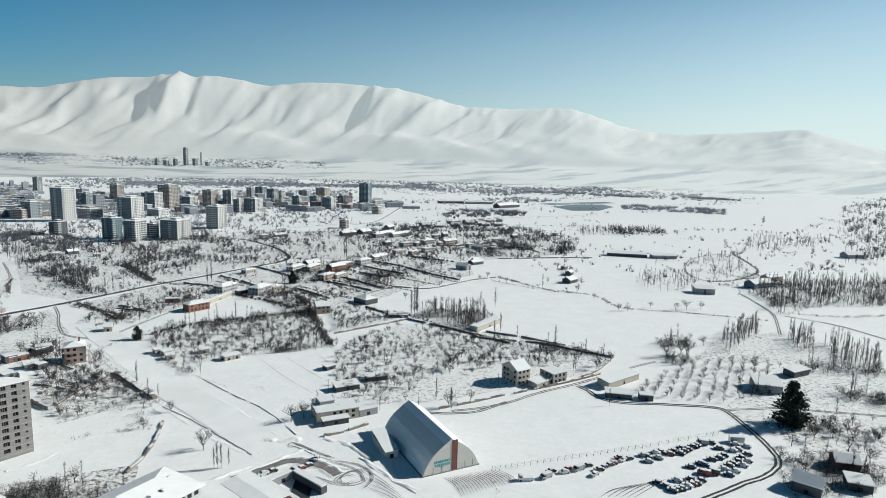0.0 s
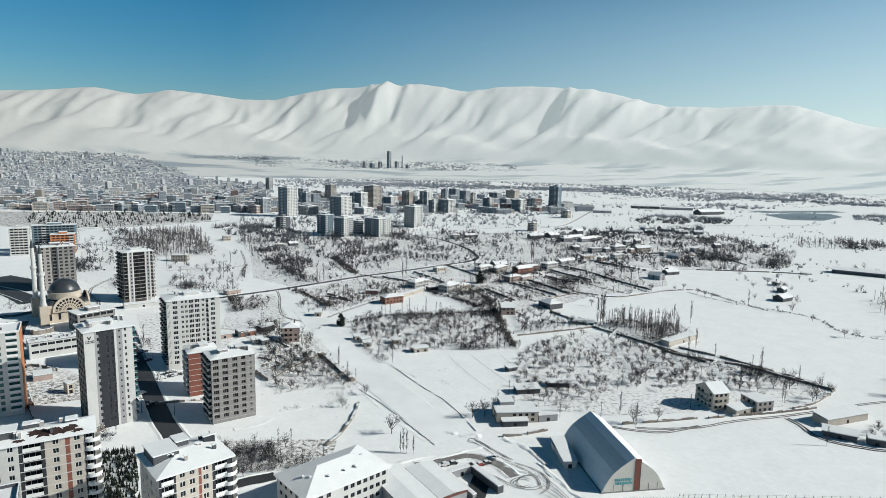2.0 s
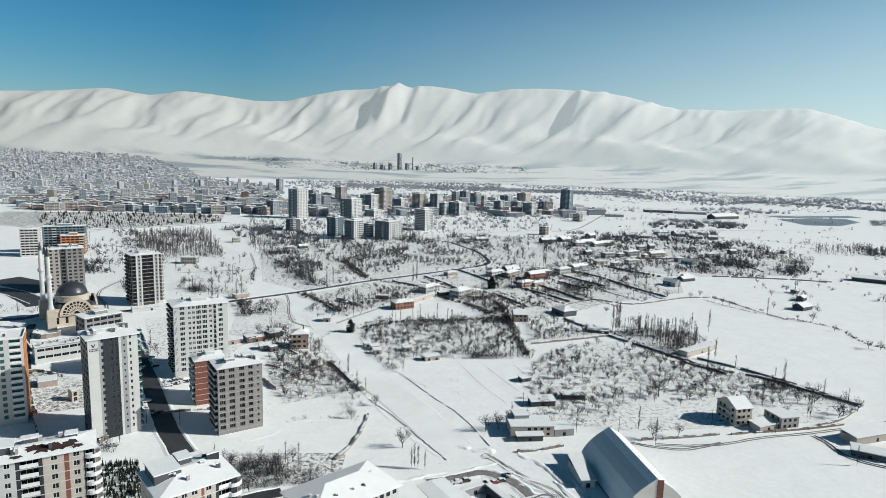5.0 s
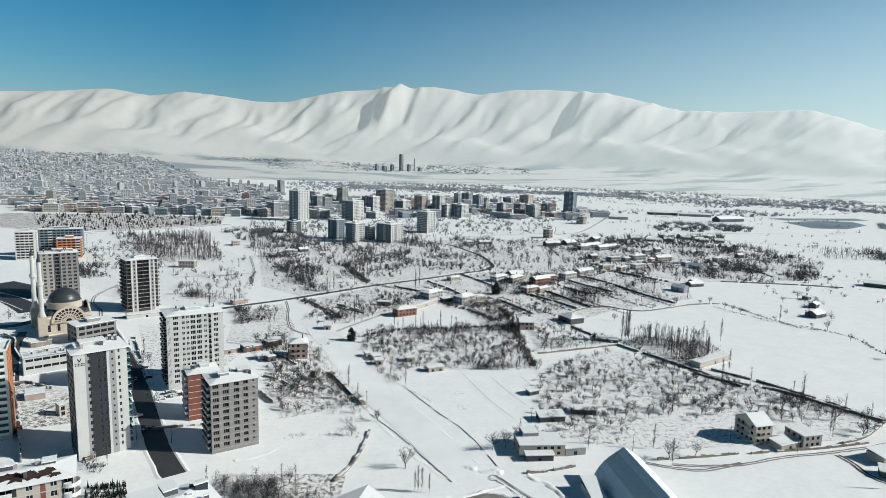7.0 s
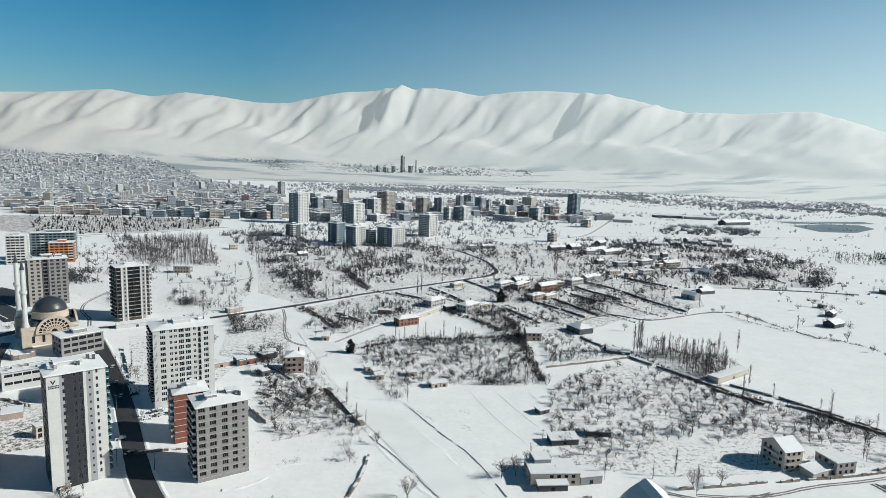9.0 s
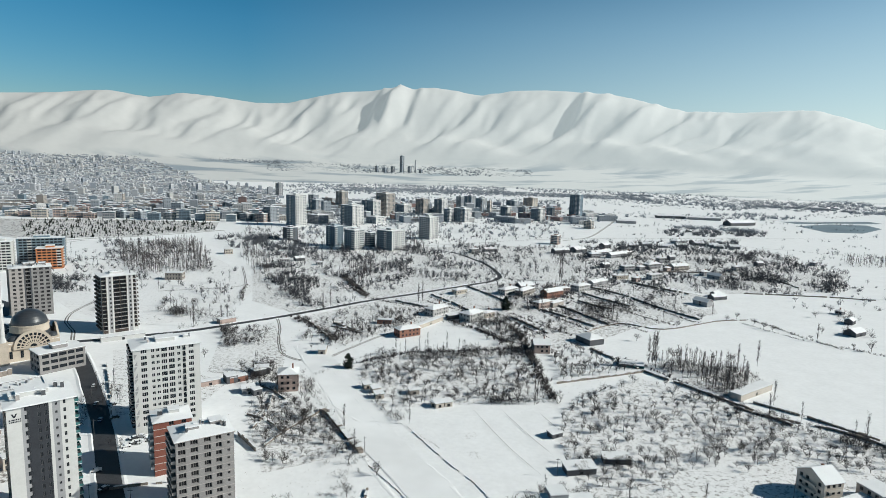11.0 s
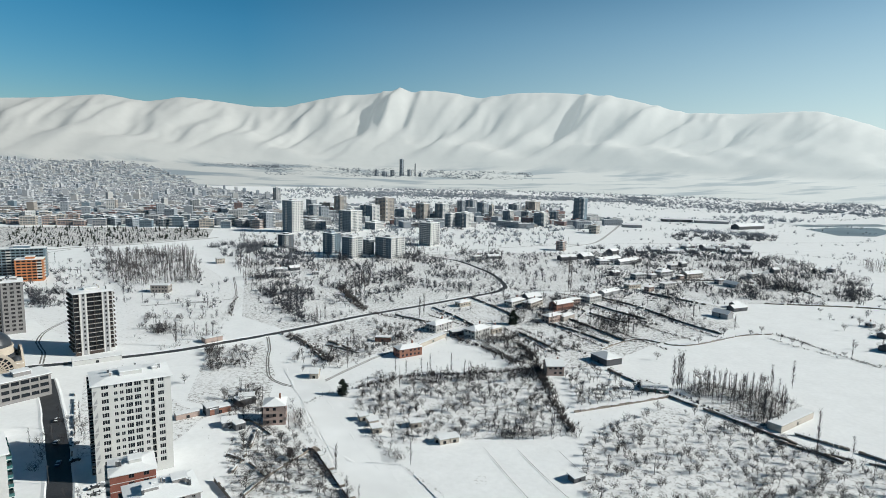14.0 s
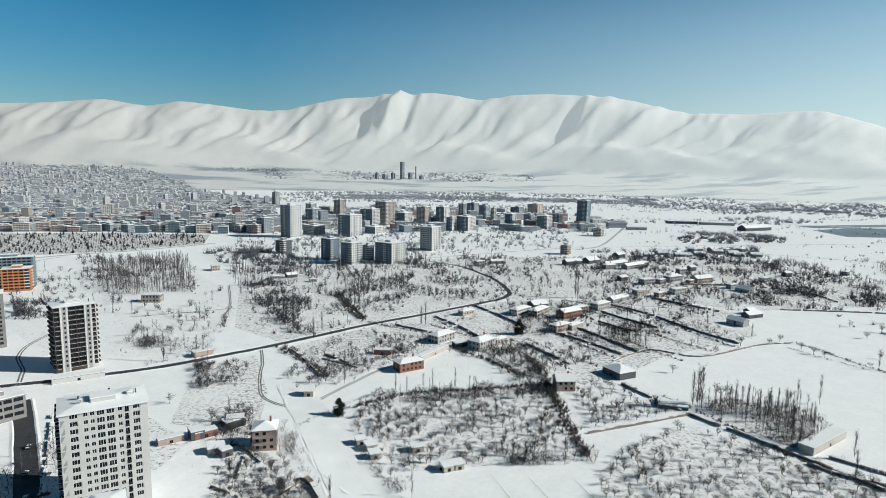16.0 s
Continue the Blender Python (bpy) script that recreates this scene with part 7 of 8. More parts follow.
hedge([(216.3, 570.8), (228.4, 543.9), (240.7, 522.2)], 1.8, 1.2)
hedge([(137.0, 599.8), (152.1, 571.8), (166.8, 549.6)], 1.8, 1.2)
far_woods([(-140, 1516), (456, 1568), (320, 1099), (117, 1066), (-145, 1060)], 200)
far_woods([(1812, 2457), (2251, 2612), (1825, 2137), (1658, 2171)], 60)
far_woods([(580, 1240), (784, 1212), (734, 1142), (527, 1135)], 60)
far_woods([(601, 1535), (905, 1488), (1153, 1580), (1074, 1746)], 90)
far_woods([(1105, 2039), (1326, 2069), (1145, 1855), (990, 1837)], 40)
far_woods([(-252, 1027), (-162, 1060), (-78, 901), (-108, 821), (-190, 901)], 90)
far_woods([(328, 1038), (639, 1079), (523, 902), (281, 902)], 90)
thicket([(-176, 901), (189, 977), (538, 981), (591, 761), (491, 650), (374, 665), (239, 570), (146, 566), (65, 724), (-20, 589), (-92, 584)], 1150)
thicket([(-433, 860), (-231, 900), (-113, 569), (-166, 532), (-249, 614), (-292, 616)], 60)
hedge([(-10.0, 428.7), (-3.4, 380.8), (8.5, 350.1)], 1.8, 2.2)
hedge([(-43.2, 404.4), (-30.7, 373.1), (-22.1, 351.8)], 1.6, 2.0)
hedge([(-25.2, 350.0), (-16.3, 336.2), (-7.1, 323.2)], 2.6, 2.6)
hedge([(56.7, 538.1), (77.0, 506.8), (92.1, 477.0)], 3.0, 2.2)
hedge([(104.1, 516.8), (104.4, 478.9), (100.4, 443.2)], 3.6, 2.4)
hedge([(-56.5, 371.0), (-45.8, 349.7), (-37.4, 330.9)], 1.2, 1.0)
hedge([(-48.0, 385.6), (-42.0, 370.8), (-36.1, 354.2)], 1.2, 1.0)
hedge([(9.4, 349.0), (19.3, 331.8), (28.1, 318.1)], 0.9, 0.8)
hedge([(-36.8, 413.7), (-20.3, 433.4), (-1.4, 452.8)], 1.5, 1.6)
stone_wall([(-59.0, 336.5), (-55.1, 360.4), (-55.9, 383.5)], 1.1, 0.5)
stone_wall([(-69.2, 384.2), (-61.9, 393.5), (-48.2, 377.0)], 1.1, 0.5)
stone_wall([(-49.5, 323.4), (-41.8, 340.0), (-29.1, 359.0)], 1.1, 0.5)
stone_wall([(-37.3, 520.3), (-11.0, 499.1)], 1.1, 0.5)
stone_wall([(-64.1, 357.8), (-52.9, 350.1), (-43.7, 337.8)], 1.1, 0.5)
orchard([(-66, 366), (-43, 377), (-24, 344), (-13, 321), (-56, 323)], 34)
orchard([(-81, 436), (-61, 435), (-57, 397), (-70, 384)], 40)
thicket([(-81, 428), (-64, 427), (-62, 394), (-72, 391)], 25)
thicket([(-50, 426), (-38, 403), (-17, 351), (-21, 351), (-44, 396)], 12)
thicket([(-12, 433), (-4, 433), (1, 381), (13, 349), (9, 346), (-6, 381)], 16)
thicket([(58, 547), (111, 531), (114, 479), (98, 428), (86, 429), (95, 479), (55, 525)], 120)
thicket([(216, 750), (257, 691), (286, 597), (280, 543), (248, 528), (203, 529), (147, 496), (137, 502)], 150)
thicket([(-61, 550), (-12, 600), (39, 532), (13, 482), (-36, 462)], 60)
orchard([(-45, 549), (-3, 581), (31, 533), (9, 482), (-24, 483)], 55)
orchard([(81, 532), (112, 517), (103, 468), (76, 458)], 45)
thicket([(-377, 803), (-311, 843), (-226, 687), (-280, 663)], 60)
thicket([(-183, 601), (-159, 601), (-129, 523), (-145, 510)], 40)
thicket([(-354, 739), (-304, 712), (-264, 621), (-291, 631)], 40)
thicket([(-404, 980), (-307, 959), (-215, 847), (-176, 728), (-247, 757), (-319, 805)], 240)
field_rows([(-176, 901), (189, 977), (538, 981), (591, 761), (491, 650), (374, 665), (239, 570), (146, 566), (65, 724), (-20, 589), (-92, 584)], 95, 15, 60, 3)
field_rows([(-35, 901), (148, 784), (190, 626), (100, 560), (-12, 633)], 50, 15, 45, 3)
field_rows([(38, 1489), (1422, 1687), (606, 778), (250, 902), (28, 1064)], 110, 25, 110, 3)
field_rows([(-445, 2698), (2666, 3075), (1340, 1595), (456, 1568), (-271, 1693)], 70, 60, 250, 4)
field_rows([(-937, 3720), (4562, 5188), (2666, 3075), (-445, 2698)], 60, 150, 500, 6)
field_rows([(708, 956), (1467, 802), (652, 347), (371, 495)], 70, 30, 140, 3.5)
field_rows([(1995, 3314), (3408, 1885), (1467, 802), (722, 1191)], 50, 80, 300, 4)
tufts([(-12, 436), (111, 454), (209, 335), (166, 333), (100, 377), (7, 363)], 2600)
tufts([(-69, 362), (-7, 318), (-10, 262), (-54, 291)], 500)
tufts([(97, 359), (158, 407), (248, 298), (219, 266), (73, 286)], 1500)
tufts([(-101, 569), (65, 631), (165, 627), (276, 552), (148, 461), (12, 435), (-48, 438)], 2200)
tufts([(464, 320), (550, 290), (251, 123), (242, 157), (310, 198)], 1200)
tufts([(-433, 860), (-231, 900), (-77, 568), (-56, 350), (-82, 352), (-182, 480), (-238, 524)], 1200)
tufts([(-61, 248), (58, 241), (73, 209), (-49, 213)], 150)

# garden walls, scrub and houses of the village
stone_wall([(216.2, 677.1), (241.3, 634.3), (255.8, 579.2), (271.2, 538.8)], 1.7, 0.8)
stone_wall([(197.4, 657.7), (211.8, 619.3), (229.3, 585.2)], 1.7, 0.8)
stone_wall([(179.5, 628.4), (197.4, 586.3), (208.8, 575.2)], 1.7, 0.8)
stone_wall([(157.6, 601.6), (172.7, 560.7), (185.3, 523.0)], 1.7, 0.8)
stone_wall([(141.9, 572.8), (161.0, 539.8), (171.0, 517.2)], 1.7, 0.8)
stone_wall([(110.0, 546.3), (119.2, 521.5), (127.6, 498.8)], 1.7, 0.8)
stone_wall([(90.8, 669.4), (107.2, 630.2), (120.8, 590.4)], 1.7, 0.8)
stone_wall([(-58.1, 539.4), (-46.8, 517.6), (-33.2, 485.0)], 1.5, 0.8)
stone_wall([(-34.1, 526.9), (-23.0, 514.7), (-12.8, 501.3)], 1.5, 1.2)
stone_wall([(15.8, 602.7), (36.1, 584.6), (50.4, 569.5)], 1.5, 0.8)
stone_wall([(50.2, 629.9), (68.5, 592.9), (79.7, 559.8)], 1.5, 0.8)
stone_wall([(276.0, 697.2), (295.6, 666.3), (313.7, 637.9)], 1.6, 0.8)
stone_wall([(340.4, 764.3), (394.7, 760.6), (439.5, 740.6), (460.8, 716.3), (459.2, 672.6)], 1.6, 1.0)
hedge([(315.4, 539.9), (321.9, 522.4), (327.0, 488.6), (336.3, 455.8)], 1.8, 1.5)
thicket([(404, 757), (462, 778), (476, 763), (468, 676), (432, 683), (361, 673)], 110, 1.1)
thicket([(542, 924), (580, 911), (585, 833), (544, 776), (516, 813), (505, 855)], 90, 1.1)
thicket([(514, 734), (594, 764), (503, 650), (461, 657)], 80, 1.1)
thicket([(170, 650), (209, 676), (253, 626), (229, 582), (183, 519), (159, 518), (120, 583)], 120)
house(133.3, 899.8, 24, 12, 7.4, 6.0, "hip", TOWN[0], "cream village house with snowy hipped roof", "house")
house(293, 924.7, 31, 22, 13.6, 4.6, "gable", DARK_WALL, "dark farm shed with snow on its gable roof", "shed")
house(299.7, 875.5, 18, 15, 9.3, 5.4, "hip", GREY_WALL, "grey village house with snowy roof", "house")
house(353.4, 975.6, 36, 17, 10.5, 5, "gable", DARK_WALL, "dark farm shed with snow on its gable roof", "shed")
house(183.6, 642.5, 27, 12, 7.4, 5.4, "hip", ROSE_WALL, "rose brick village house under snow", "house")
house(149.7, 663.9, 24, 17, 10.5, 3.6, "gable", DARK_WALL, "dark farm shed with snow on its gable roof", "shed")
house(350.3, 803.2, 31, 11, 6.8, 6.4, "hip", TOWN[0], "cream village house with snowy hipped roof", "house")
house(380, 838.4, 18, 12, 7.4, 6, "hip", GREY_WALL, "grey village house with snowy roof", "house")
house(354.8, 769.5, 36, 9, 6, 5, "hip", ROSE_WALL, "rose brick village house under snow", "house")
house(338.6, 630.8, 27, 10, 6.2, 3.8, "gable", DARK_WALL, "dark farm shed with snow on its gable roof", "shed")
house(389.9, 744.6, 24, 11, 6.8, 5, "hip", GREY_WALL, "grey village house with snowy roof", "house")
house(452.8, 781.7, 31, 12, 7.4, 5.4, "hip", TOWN[0], "cream village house with snowy hipped roof", "house")
house(506.9, 817.3, 18, 11, 6.8, 5, "gable", DARK_WALL, "dark farm shed with snow on its gable roof", "shed")
house(592, 824.9, 36, 11, 6.8, 5, "hip", GREY_WALL, "grey village house with snowy roof", "house")
house(459.4, 1003, 27, 12, 7.4, 4.6, "gable", DARK_WALL, "dark farm shed with snow on its gable roof", "shed")
house(506.4, 1037.8, 24, 21, 13.0, 4.8, "hip", GREY_WALL, "grey village house with snowy roof", "house")
house(535.4, 1041.9, 31, 13, 8.1, 4.8, "gable", DARK_WALL, "dark farm shed with snow on its gable roof", "shed")
house(559.2, 1037.9, 18, 13, 8.1, 4.8, "hip", TOWN[0], "cream village house with snowy hipped roof", "house")
house(586.4, 1041.7, 36, 15, 9.3, 4.8, "hip", GREY_WALL, "grey village house with snowy roof", "house")
house(-128.2, 772.1, 27, 8, 6, 3.4, "gable", DARK_WALL, "dark farm shed with snow on its gable roof", "shed")
house(-113.5, 807.6, 24, 10, 6.2, 3.6, "hip", GREY_WALL, "grey village house with snowy roof", "house")
house(-97.5, 818.3, 31, 12, 7.4, 3.6, "gable", DARK_WALL, "dark farm shed with snow on its gable roof", "shed")
house(-70, 790.1, 18, 7, 6, 3.4, "hip", GREY_WALL, "grey village house with snowy roof", "house")
house(287.2, 704.7, 36, 10, 6.2, 4.6, "hip", ROSE_WALL, "rose brick village house under snow", "house")
house(284.4, 792.9, 27, 11, 6.8, 4.6, "gable", DARK_WALL, "dark farm shed with snow on its gable roof", "shed")
house(357.8, 898.1, 24, 12, 7.4, 5, "hip", TOWN[0], "cream village house with snowy hipped roof", "house")
house(322.7, 775.1, 31, 11, 6.8, 5, "hip", GREY_WALL, "grey village house with snowy roof", "house")
house(405.6, 860.8, 18, 10, 6.2, 5, "gable", DARK_WALL, "dark farm shed with snow on its gable roof", "shed")
house(400.4, 528.1, 36, 10, 6.2, 3.6, "gable", DARK_WALL, "dark farm shed with snow on its gable roof", "shed")
house(416.8, 559.8, 27, 6, 6, 3.2, "hip", GREY_WALL, "grey village house with snowy roof", "house")
house(376.3, 494.4, 24, 15, 9.3, 3.4, "gable", DARK_WALL, "dark farm shed with snow on its gable roof", "shed")

thicket([(460, 322), (518, 332), (597, 316), (719, 385), (611, 419), (540, 412)], 170, 1.2)
thicket([(255, 182), (285, 184), (292, 168), (268, 158), (250, 168)], 40, 1.1)
thicket([(365, 500), (420, 565), (428, 548), (385, 484)], 26)
thicket([(278, 268), (312, 284), (306, 262), (286, 258)], 26, 1.2)
thicket([(44, 262), (62, 280), (86, 282), (90, 272), (60, 256)], 22)
thicket([(206, 338), (254, 290), (247, 286), (200, 332)], 60, 0.9)
thicket([(98, 372), (92, 376), (60, 371), (58, 366), (97, 366)], 40, 0.8)

thicket([(178, 423), (201, 430), (209, 418), (227, 418), (229, 403), (209, 375), (198, 370), (187, 392)], 75, 0.7)
hedge([(178, 424), (201, 432), (210, 420), (229, 420), (233, 402), (226, 390)], 2.6, 2.6)

# single trees
poplar(172.9, 423.4, 21)
poplar(175.1, 422.5, 24)
poplar(177.1, 421.6, 24)
poplar(177.5, 424.7, 21)
poplar(233.7, 422.9, 15)
poplar(247.8, 423.6, 17)
poplar(219.7, 425.3, 10)
poplar(-17.5, 470.5, 19)
poplar(40.2, 603.4, 19)
poplar(36.0, 594.9, 18)
poplar(216.6, 361.1, 14)
poplar(199.3, 340.0, 15)
poplar(227.8, 310.4, 17)
poplar(215.1, 273.8, 14)
poplar(122.0, 263.2, 12)
poplar(123.3, 248.3, 13)
poplar(-15.4, 337.8, 13)
poplar(17.0, 233.8, 10)
poplar(15.5, 233.0, 11)
poplar(19.7, 232.7, 8)
poplar(14.4, 234.0, 9)
poplar(197.6, 700.0, 31)
poplar(198.2, 694.8, 29)
poplar(-136.0, 518.3, 20)
poplar(-119.4, 531.8, 14)
poplar(-114.9, 531.6, 14)
poplar(331.2, 477.2, 14)
poplar(289.8, 551.7, 12)
poplar(207.8, 298.5, 11)
poplar(169.0, 1005.1, 15)
poplar(119.3, 924.8, 13)
poplar(201.3, 225.9, 9)
poplar(214.7, 271.6, 12)
poplar(-356.3, 790.6, 23)
poplar(-45.7, 566.3, 17)
poplar(-40.9, 581.4, 16)
poplar(12.2, 459.7, 10)
poplar(18.5, 454.9, 10)
poplar(46.5, 457.7, 13)
tree(151.0, 302.5, 13.5)
tree(11.5, 251.3, 12.2)
tree(0.1, 296.2, 8.1)
tree(49.9, 265.2, 10.8)
tree(56.1, 266.7, 10.8)
tree(69.6, 262.9, 8.1)
tree(-33.2, 241.6, 8.1)
tree(125.1, 252.8, 10.8)
tree(137.6, 256.3, 8.1)
tree(-11.2, 280.9, 6.8)
tree(288.5, 274.5, 14.9)
tree(300.9, 274.7, 16.2)
tree(302.6, 271.6, 14.9)
tree(331.3, 284.0, 10.8)
tree(229.5, 271.1, 10.8)
tree(321.0, 236.5, 12.2)
tree(342.6, 381.9, 9.5)
tree(349.5, 379.5, 8.1)
tree(375.5, 380.9, 8.1)
tree(401.9, 365.6, 12.2)
tree(389.3, 365.8, 9.5)
tree(413.9, 361.5, 9.5)
tree(270.0, 534.7, 10.8)
tree(238.3, 514.4, 8.1)
tree(261.0, 549.9, 8.1)
tree(293.6, 536.5, 6.8)
tree(306.4, 541.9, 8.1)
tree(310.6, 524.4, 6.8)
tree(310.6, 510.9, 8.1)
tree(313.2, 503.1, 6.8)
tree(189.5, 479.2, 8.1)
tree(196.5, 435.8, 12.2)
tree(232.2, 427.8, 9.5)
tree(383.8, 547.7, 8.1)
tree(409.3, 562.8, 9.5)
tree(409.2, 608.8, 6.8)
tree(353.8, 451.5, 10.8)
tree(351.1, 424.4, 6.8)
tree(352.2, 499.2, 6.8)
tree(329.7, 482.0, 5.4)
tree(345.7, 458.8, 5.4)
tree(203.7, 274.4, 8.1)
tree(230.6, 289.5, 9.5)
tree(236.1, 275.7, 10.8)
tree(247.3, 279.5, 9.5)
tree(-80.5, 422.4, 9.5)
tree(-108.7, 446.0, 8.1)
tree(-80.3, 498.9, 8.1)
tree(61.3, 456.9, 8.1)
tree(79.9, 442.8, 9.5)
tree(265.7, 147.2, 10.8)
tree(262.2, 160.0, 9.5)
tree(264.3, 137.1, 10.8)
tree(247.2, 160.2, 8.1)
pine(267.8, 175.5, 21)
pine(110.6, 572.0, 12)
pine(-17.8, 425.4, 9)

# snow banks, tyre tracks and yard clutter
snow_bank([(-36.4, 452.5), (-22.2, 407.3), (-3.9, 356.3), (13.2, 317.4), (26.7, 292.6), (39.5, 258.6), (45.5, 247.8)], 0.4, 3)
snow_bank([(-55.2, 470.2), (-32.6, 394.7), (-15.5, 343.7), (-2.1, 302.0), (13.8, 264.6), (27.3, 241.6)], 0.4, 3)
snow_bank([(41.7, 218.0), (54.2, 219.0), (62.9, 213.4)], 0.5, 3)
snow_bank([(34.9, 251.6), (41.9, 247.9), (51.0, 245.8)], 1.2, 5)
snow_bank([(59.8, 243.7), (68.3, 233.2), (72.5, 219.1)], 1.0, 4)
snow_bank([(6.8, 223.2), (22.8, 228.9), (39.3, 231.6), (49.3, 236.7)], 0.8, 3)
snow_bank([(-40.7, 275.8), (-31.4, 280.3), (-14.7, 280.0)], 0.4, 3)
snow_bank([(-57.5, 260.4), (-49.1, 264.0), (-40.7, 272.0)], 0.45, 3)
snow_bank([(69.8, 220.8), (75.1, 201.9), (81.0, 187.9)], 0.9, 3)
snow_bank([(75.2, 226.5), (78.0, 216.5), (77.1, 201.1)], 0.6, 2.5)
hedge([(-41.2, 279.2), (-35.7, 281.4), (-30.6, 282.8)], 2.0, 1.2)
hedge([(-23.1, 282.2), (-14.8, 282.5), (-9.5, 285.3)], 1.8, 1.0)
hedge([(-18.4, 299.9), (-11.9, 290.7), (-9.3, 277.3)], 1.4, 1.6)
hedge([(112.4, 189.9), (109.5, 181.3), (106.8, 173.3)], 0.8, 0.8)
snow_bank([(-23.5, 368.7), (-8.2, 346.3)], 0.7, 3)
tyre_line([(44.3, 243.1), (49.0, 236.8), (53.5, 228.4), (58.8, 222.2)], 0.32, 8)
tyre_line([(46.3, 244.5), (51.9, 235.1), (58.8, 223.9)], 0.32, 8)
tyre_line([(58.8, 222.2), (65.9, 216.1), (69.0, 208.9), (67.4, 202.4), (62.9, 197.9)], 0.32, 8)
tyre_line([(55.2, 223.3), (61.6, 216.8), (65.1, 209.2), (64.4, 201.5)], 0.32, 8)
tyre_line([(49.0, 213.4), (52.3, 208.8), (54.5, 205.9)], 0.32, 8)
tyre_line([(45.7, 245.1), (50.4, 238.7), (54.9, 230.1), (60.2, 223.9)], 0.32, 8)
tyre_line([(47.3, 244.5), (52.8, 235.1), (59.7, 223.9)], 0.32, 8)
tyre_line([(59.7, 222.1), (66.8, 216.0), (69.8, 208.9), (68.3, 202.4), (63.7, 197.9)], 0.32, 8)
tyre_line([(56.1, 223.2), (62.5, 216.7), (65.9, 209.1), (65.2, 201.4)], 0.32, 8)
tyre_line([(48.6, 211.8), (52.0, 207.3), (54.1, 204.4)], 0.32, 8)
tyre_line([(62.4, 204.7), (60.0, 203.0), (57.1, 202.8), (55.0, 204.3), (54.6, 206.7), (56.2, 209.1), (59.1, 210.3), (61.8, 209.7), (63.2, 207.6)], 0.3, 4)
tyre_line([(61.5, 205.2), (59.7, 204.0), (57.6, 203.9), (56.0, 204.9), (55.7, 206.7), (56.9, 208.3), (59.0, 209.1), (61.0, 208.7), (62.1, 207.2)], 0.3, 4)
tyre_line([(67.3, 204.2), (63.9, 201.8), (60.0, 201.5), (57.3, 203.5), (56.9, 207.0), (59.1, 210.3), (63.0, 212.0), (66.7, 211.2), (68.5, 208.2)], 0.3, 4)
tyre_line([(66.3, 205.1), (63.5, 203.2), (60.2, 203.0), (57.8, 204.6), (57.4, 207.3), (59.2, 210.0), (62.5, 211.3), (65.7, 210.6), (67.3, 208.3)], 0.3, 4)
tyre_line([(47.8, 241.1), (46.7, 240.1), (45.4, 240.0), (44.4, 240.8), (44.2, 242.1), (44.8, 243.3), (46.1, 244.0), (47.4, 243.7), (48.0, 242.6)], 0.3, 4)
tyre_line([(93.4, 194.0), (95.7, 187.8), (94.6, 179.1)], 0.35, 5)
tyre_line([(94.6, 193.9), (96.9, 187.7), (95.9, 179.1)], 0.35, 5)
tyre_line([(95.8, 193.8), (98.2, 187.5), (97.2, 179.2)], 0.35, 5)
tyre_line([(97.0, 193.7), (99.4, 187.4), (98.5, 179.2)], 0.35, 5)
tyre_line([(98.2, 193.6), (100.7, 187.3), (99.8, 179.3)], 0.35, 5)
tyre_line([(99.4, 193.5), (101.9, 187.1), (101.2, 179.3)], 0.35, 5)
tyre_line([(100.6, 193.4), (103.2, 187.0), (102.5, 179.4)], 0.35, 5)
tyre_line([(101.9, 193.3), (104.4, 186.8), (103.8, 179.5)], 0.35, 5)
tyre_line([(103.1, 193.2), (105.7, 186.7), (105.2, 179.5)], 0.35, 5)
tyre_line([(104.3, 193.1), (107.0, 186.6), (106.5, 179.6)], 0.35, 5)
tyre_line([(105.6, 193.0), (108.2, 186.4), (107.9, 179.6)], 0.35, 5)
tyre_line([(106.8, 192.9), (109.5, 186.3), (109.2, 179.7)], 0.35, 5)
tyre_line([(108.0, 192.7), (110.8, 186.1), (110.6, 179.7)], 0.35, 5)
tyre_line([(109.3, 192.6), (112.1, 186.0), (112.0, 179.8)], 0.35, 5)
tyre_line([(110.5, 192.5), (113.4, 185.8), (113.4, 179.8)], 0.35, 5)
tyre_line([(111.8, 192.4), (114.7, 185.7), (114.7, 179.9)], 0.35, 5)
tyre_line([(113.1, 192.3), (116.0, 185.5), (116.1, 180.0)], 0.35, 5)
tyre_line([(114.3, 192.2), (117.3, 185.4), (117.6, 180.0)], 0.35, 5)
tyre_line([(115.6, 192.1), (118.6, 185.3), (119.0, 180.1)], 0.35, 5)
tyre_line([(141.0, 159.2), (149.1, 161.7), (161.0, 161.1)], 0.35, 5)
tyre_line([(143.3, 158.2), (152.2, 160.8), (163.6, 160.9)], 0.35, 5)
tyre_line([(145.7, 157.3), (155.2, 160.0), (166.2, 160.7)], 0.35, 5)
tyre_line([(148.0, 156.3), (158.3, 159.2), (168.9, 160.5)], 0.35, 5)
tyre_line([(150.3, 155.4), (161.4, 158.3), (171.6, 160.3)], 0.35, 5)
tyre_line([(152.6, 154.4), (164.5, 157.5), (174.3, 160.1)], 0.35, 5)
tyre_line([(67.3, 213.0), (71.0, 203.2), (74.3, 190.7)], 0.3, 5)
tyre_line([(66.3, 209.6), (70.7, 199.7), (74.4, 187.4)], 0.3, 5)
tyre_line([(65.3, 206.4), (70.5, 196.4), (74.5, 184.2)], 0.3, 5)
tyre_line([(64.3, 203.2), (70.2, 193.2), (74.5, 181.1)], 0.3, 5)
tyre_line([(63.3, 200.2), (69.9, 190.0), (74.6, 178.1)], 0.3, 5)
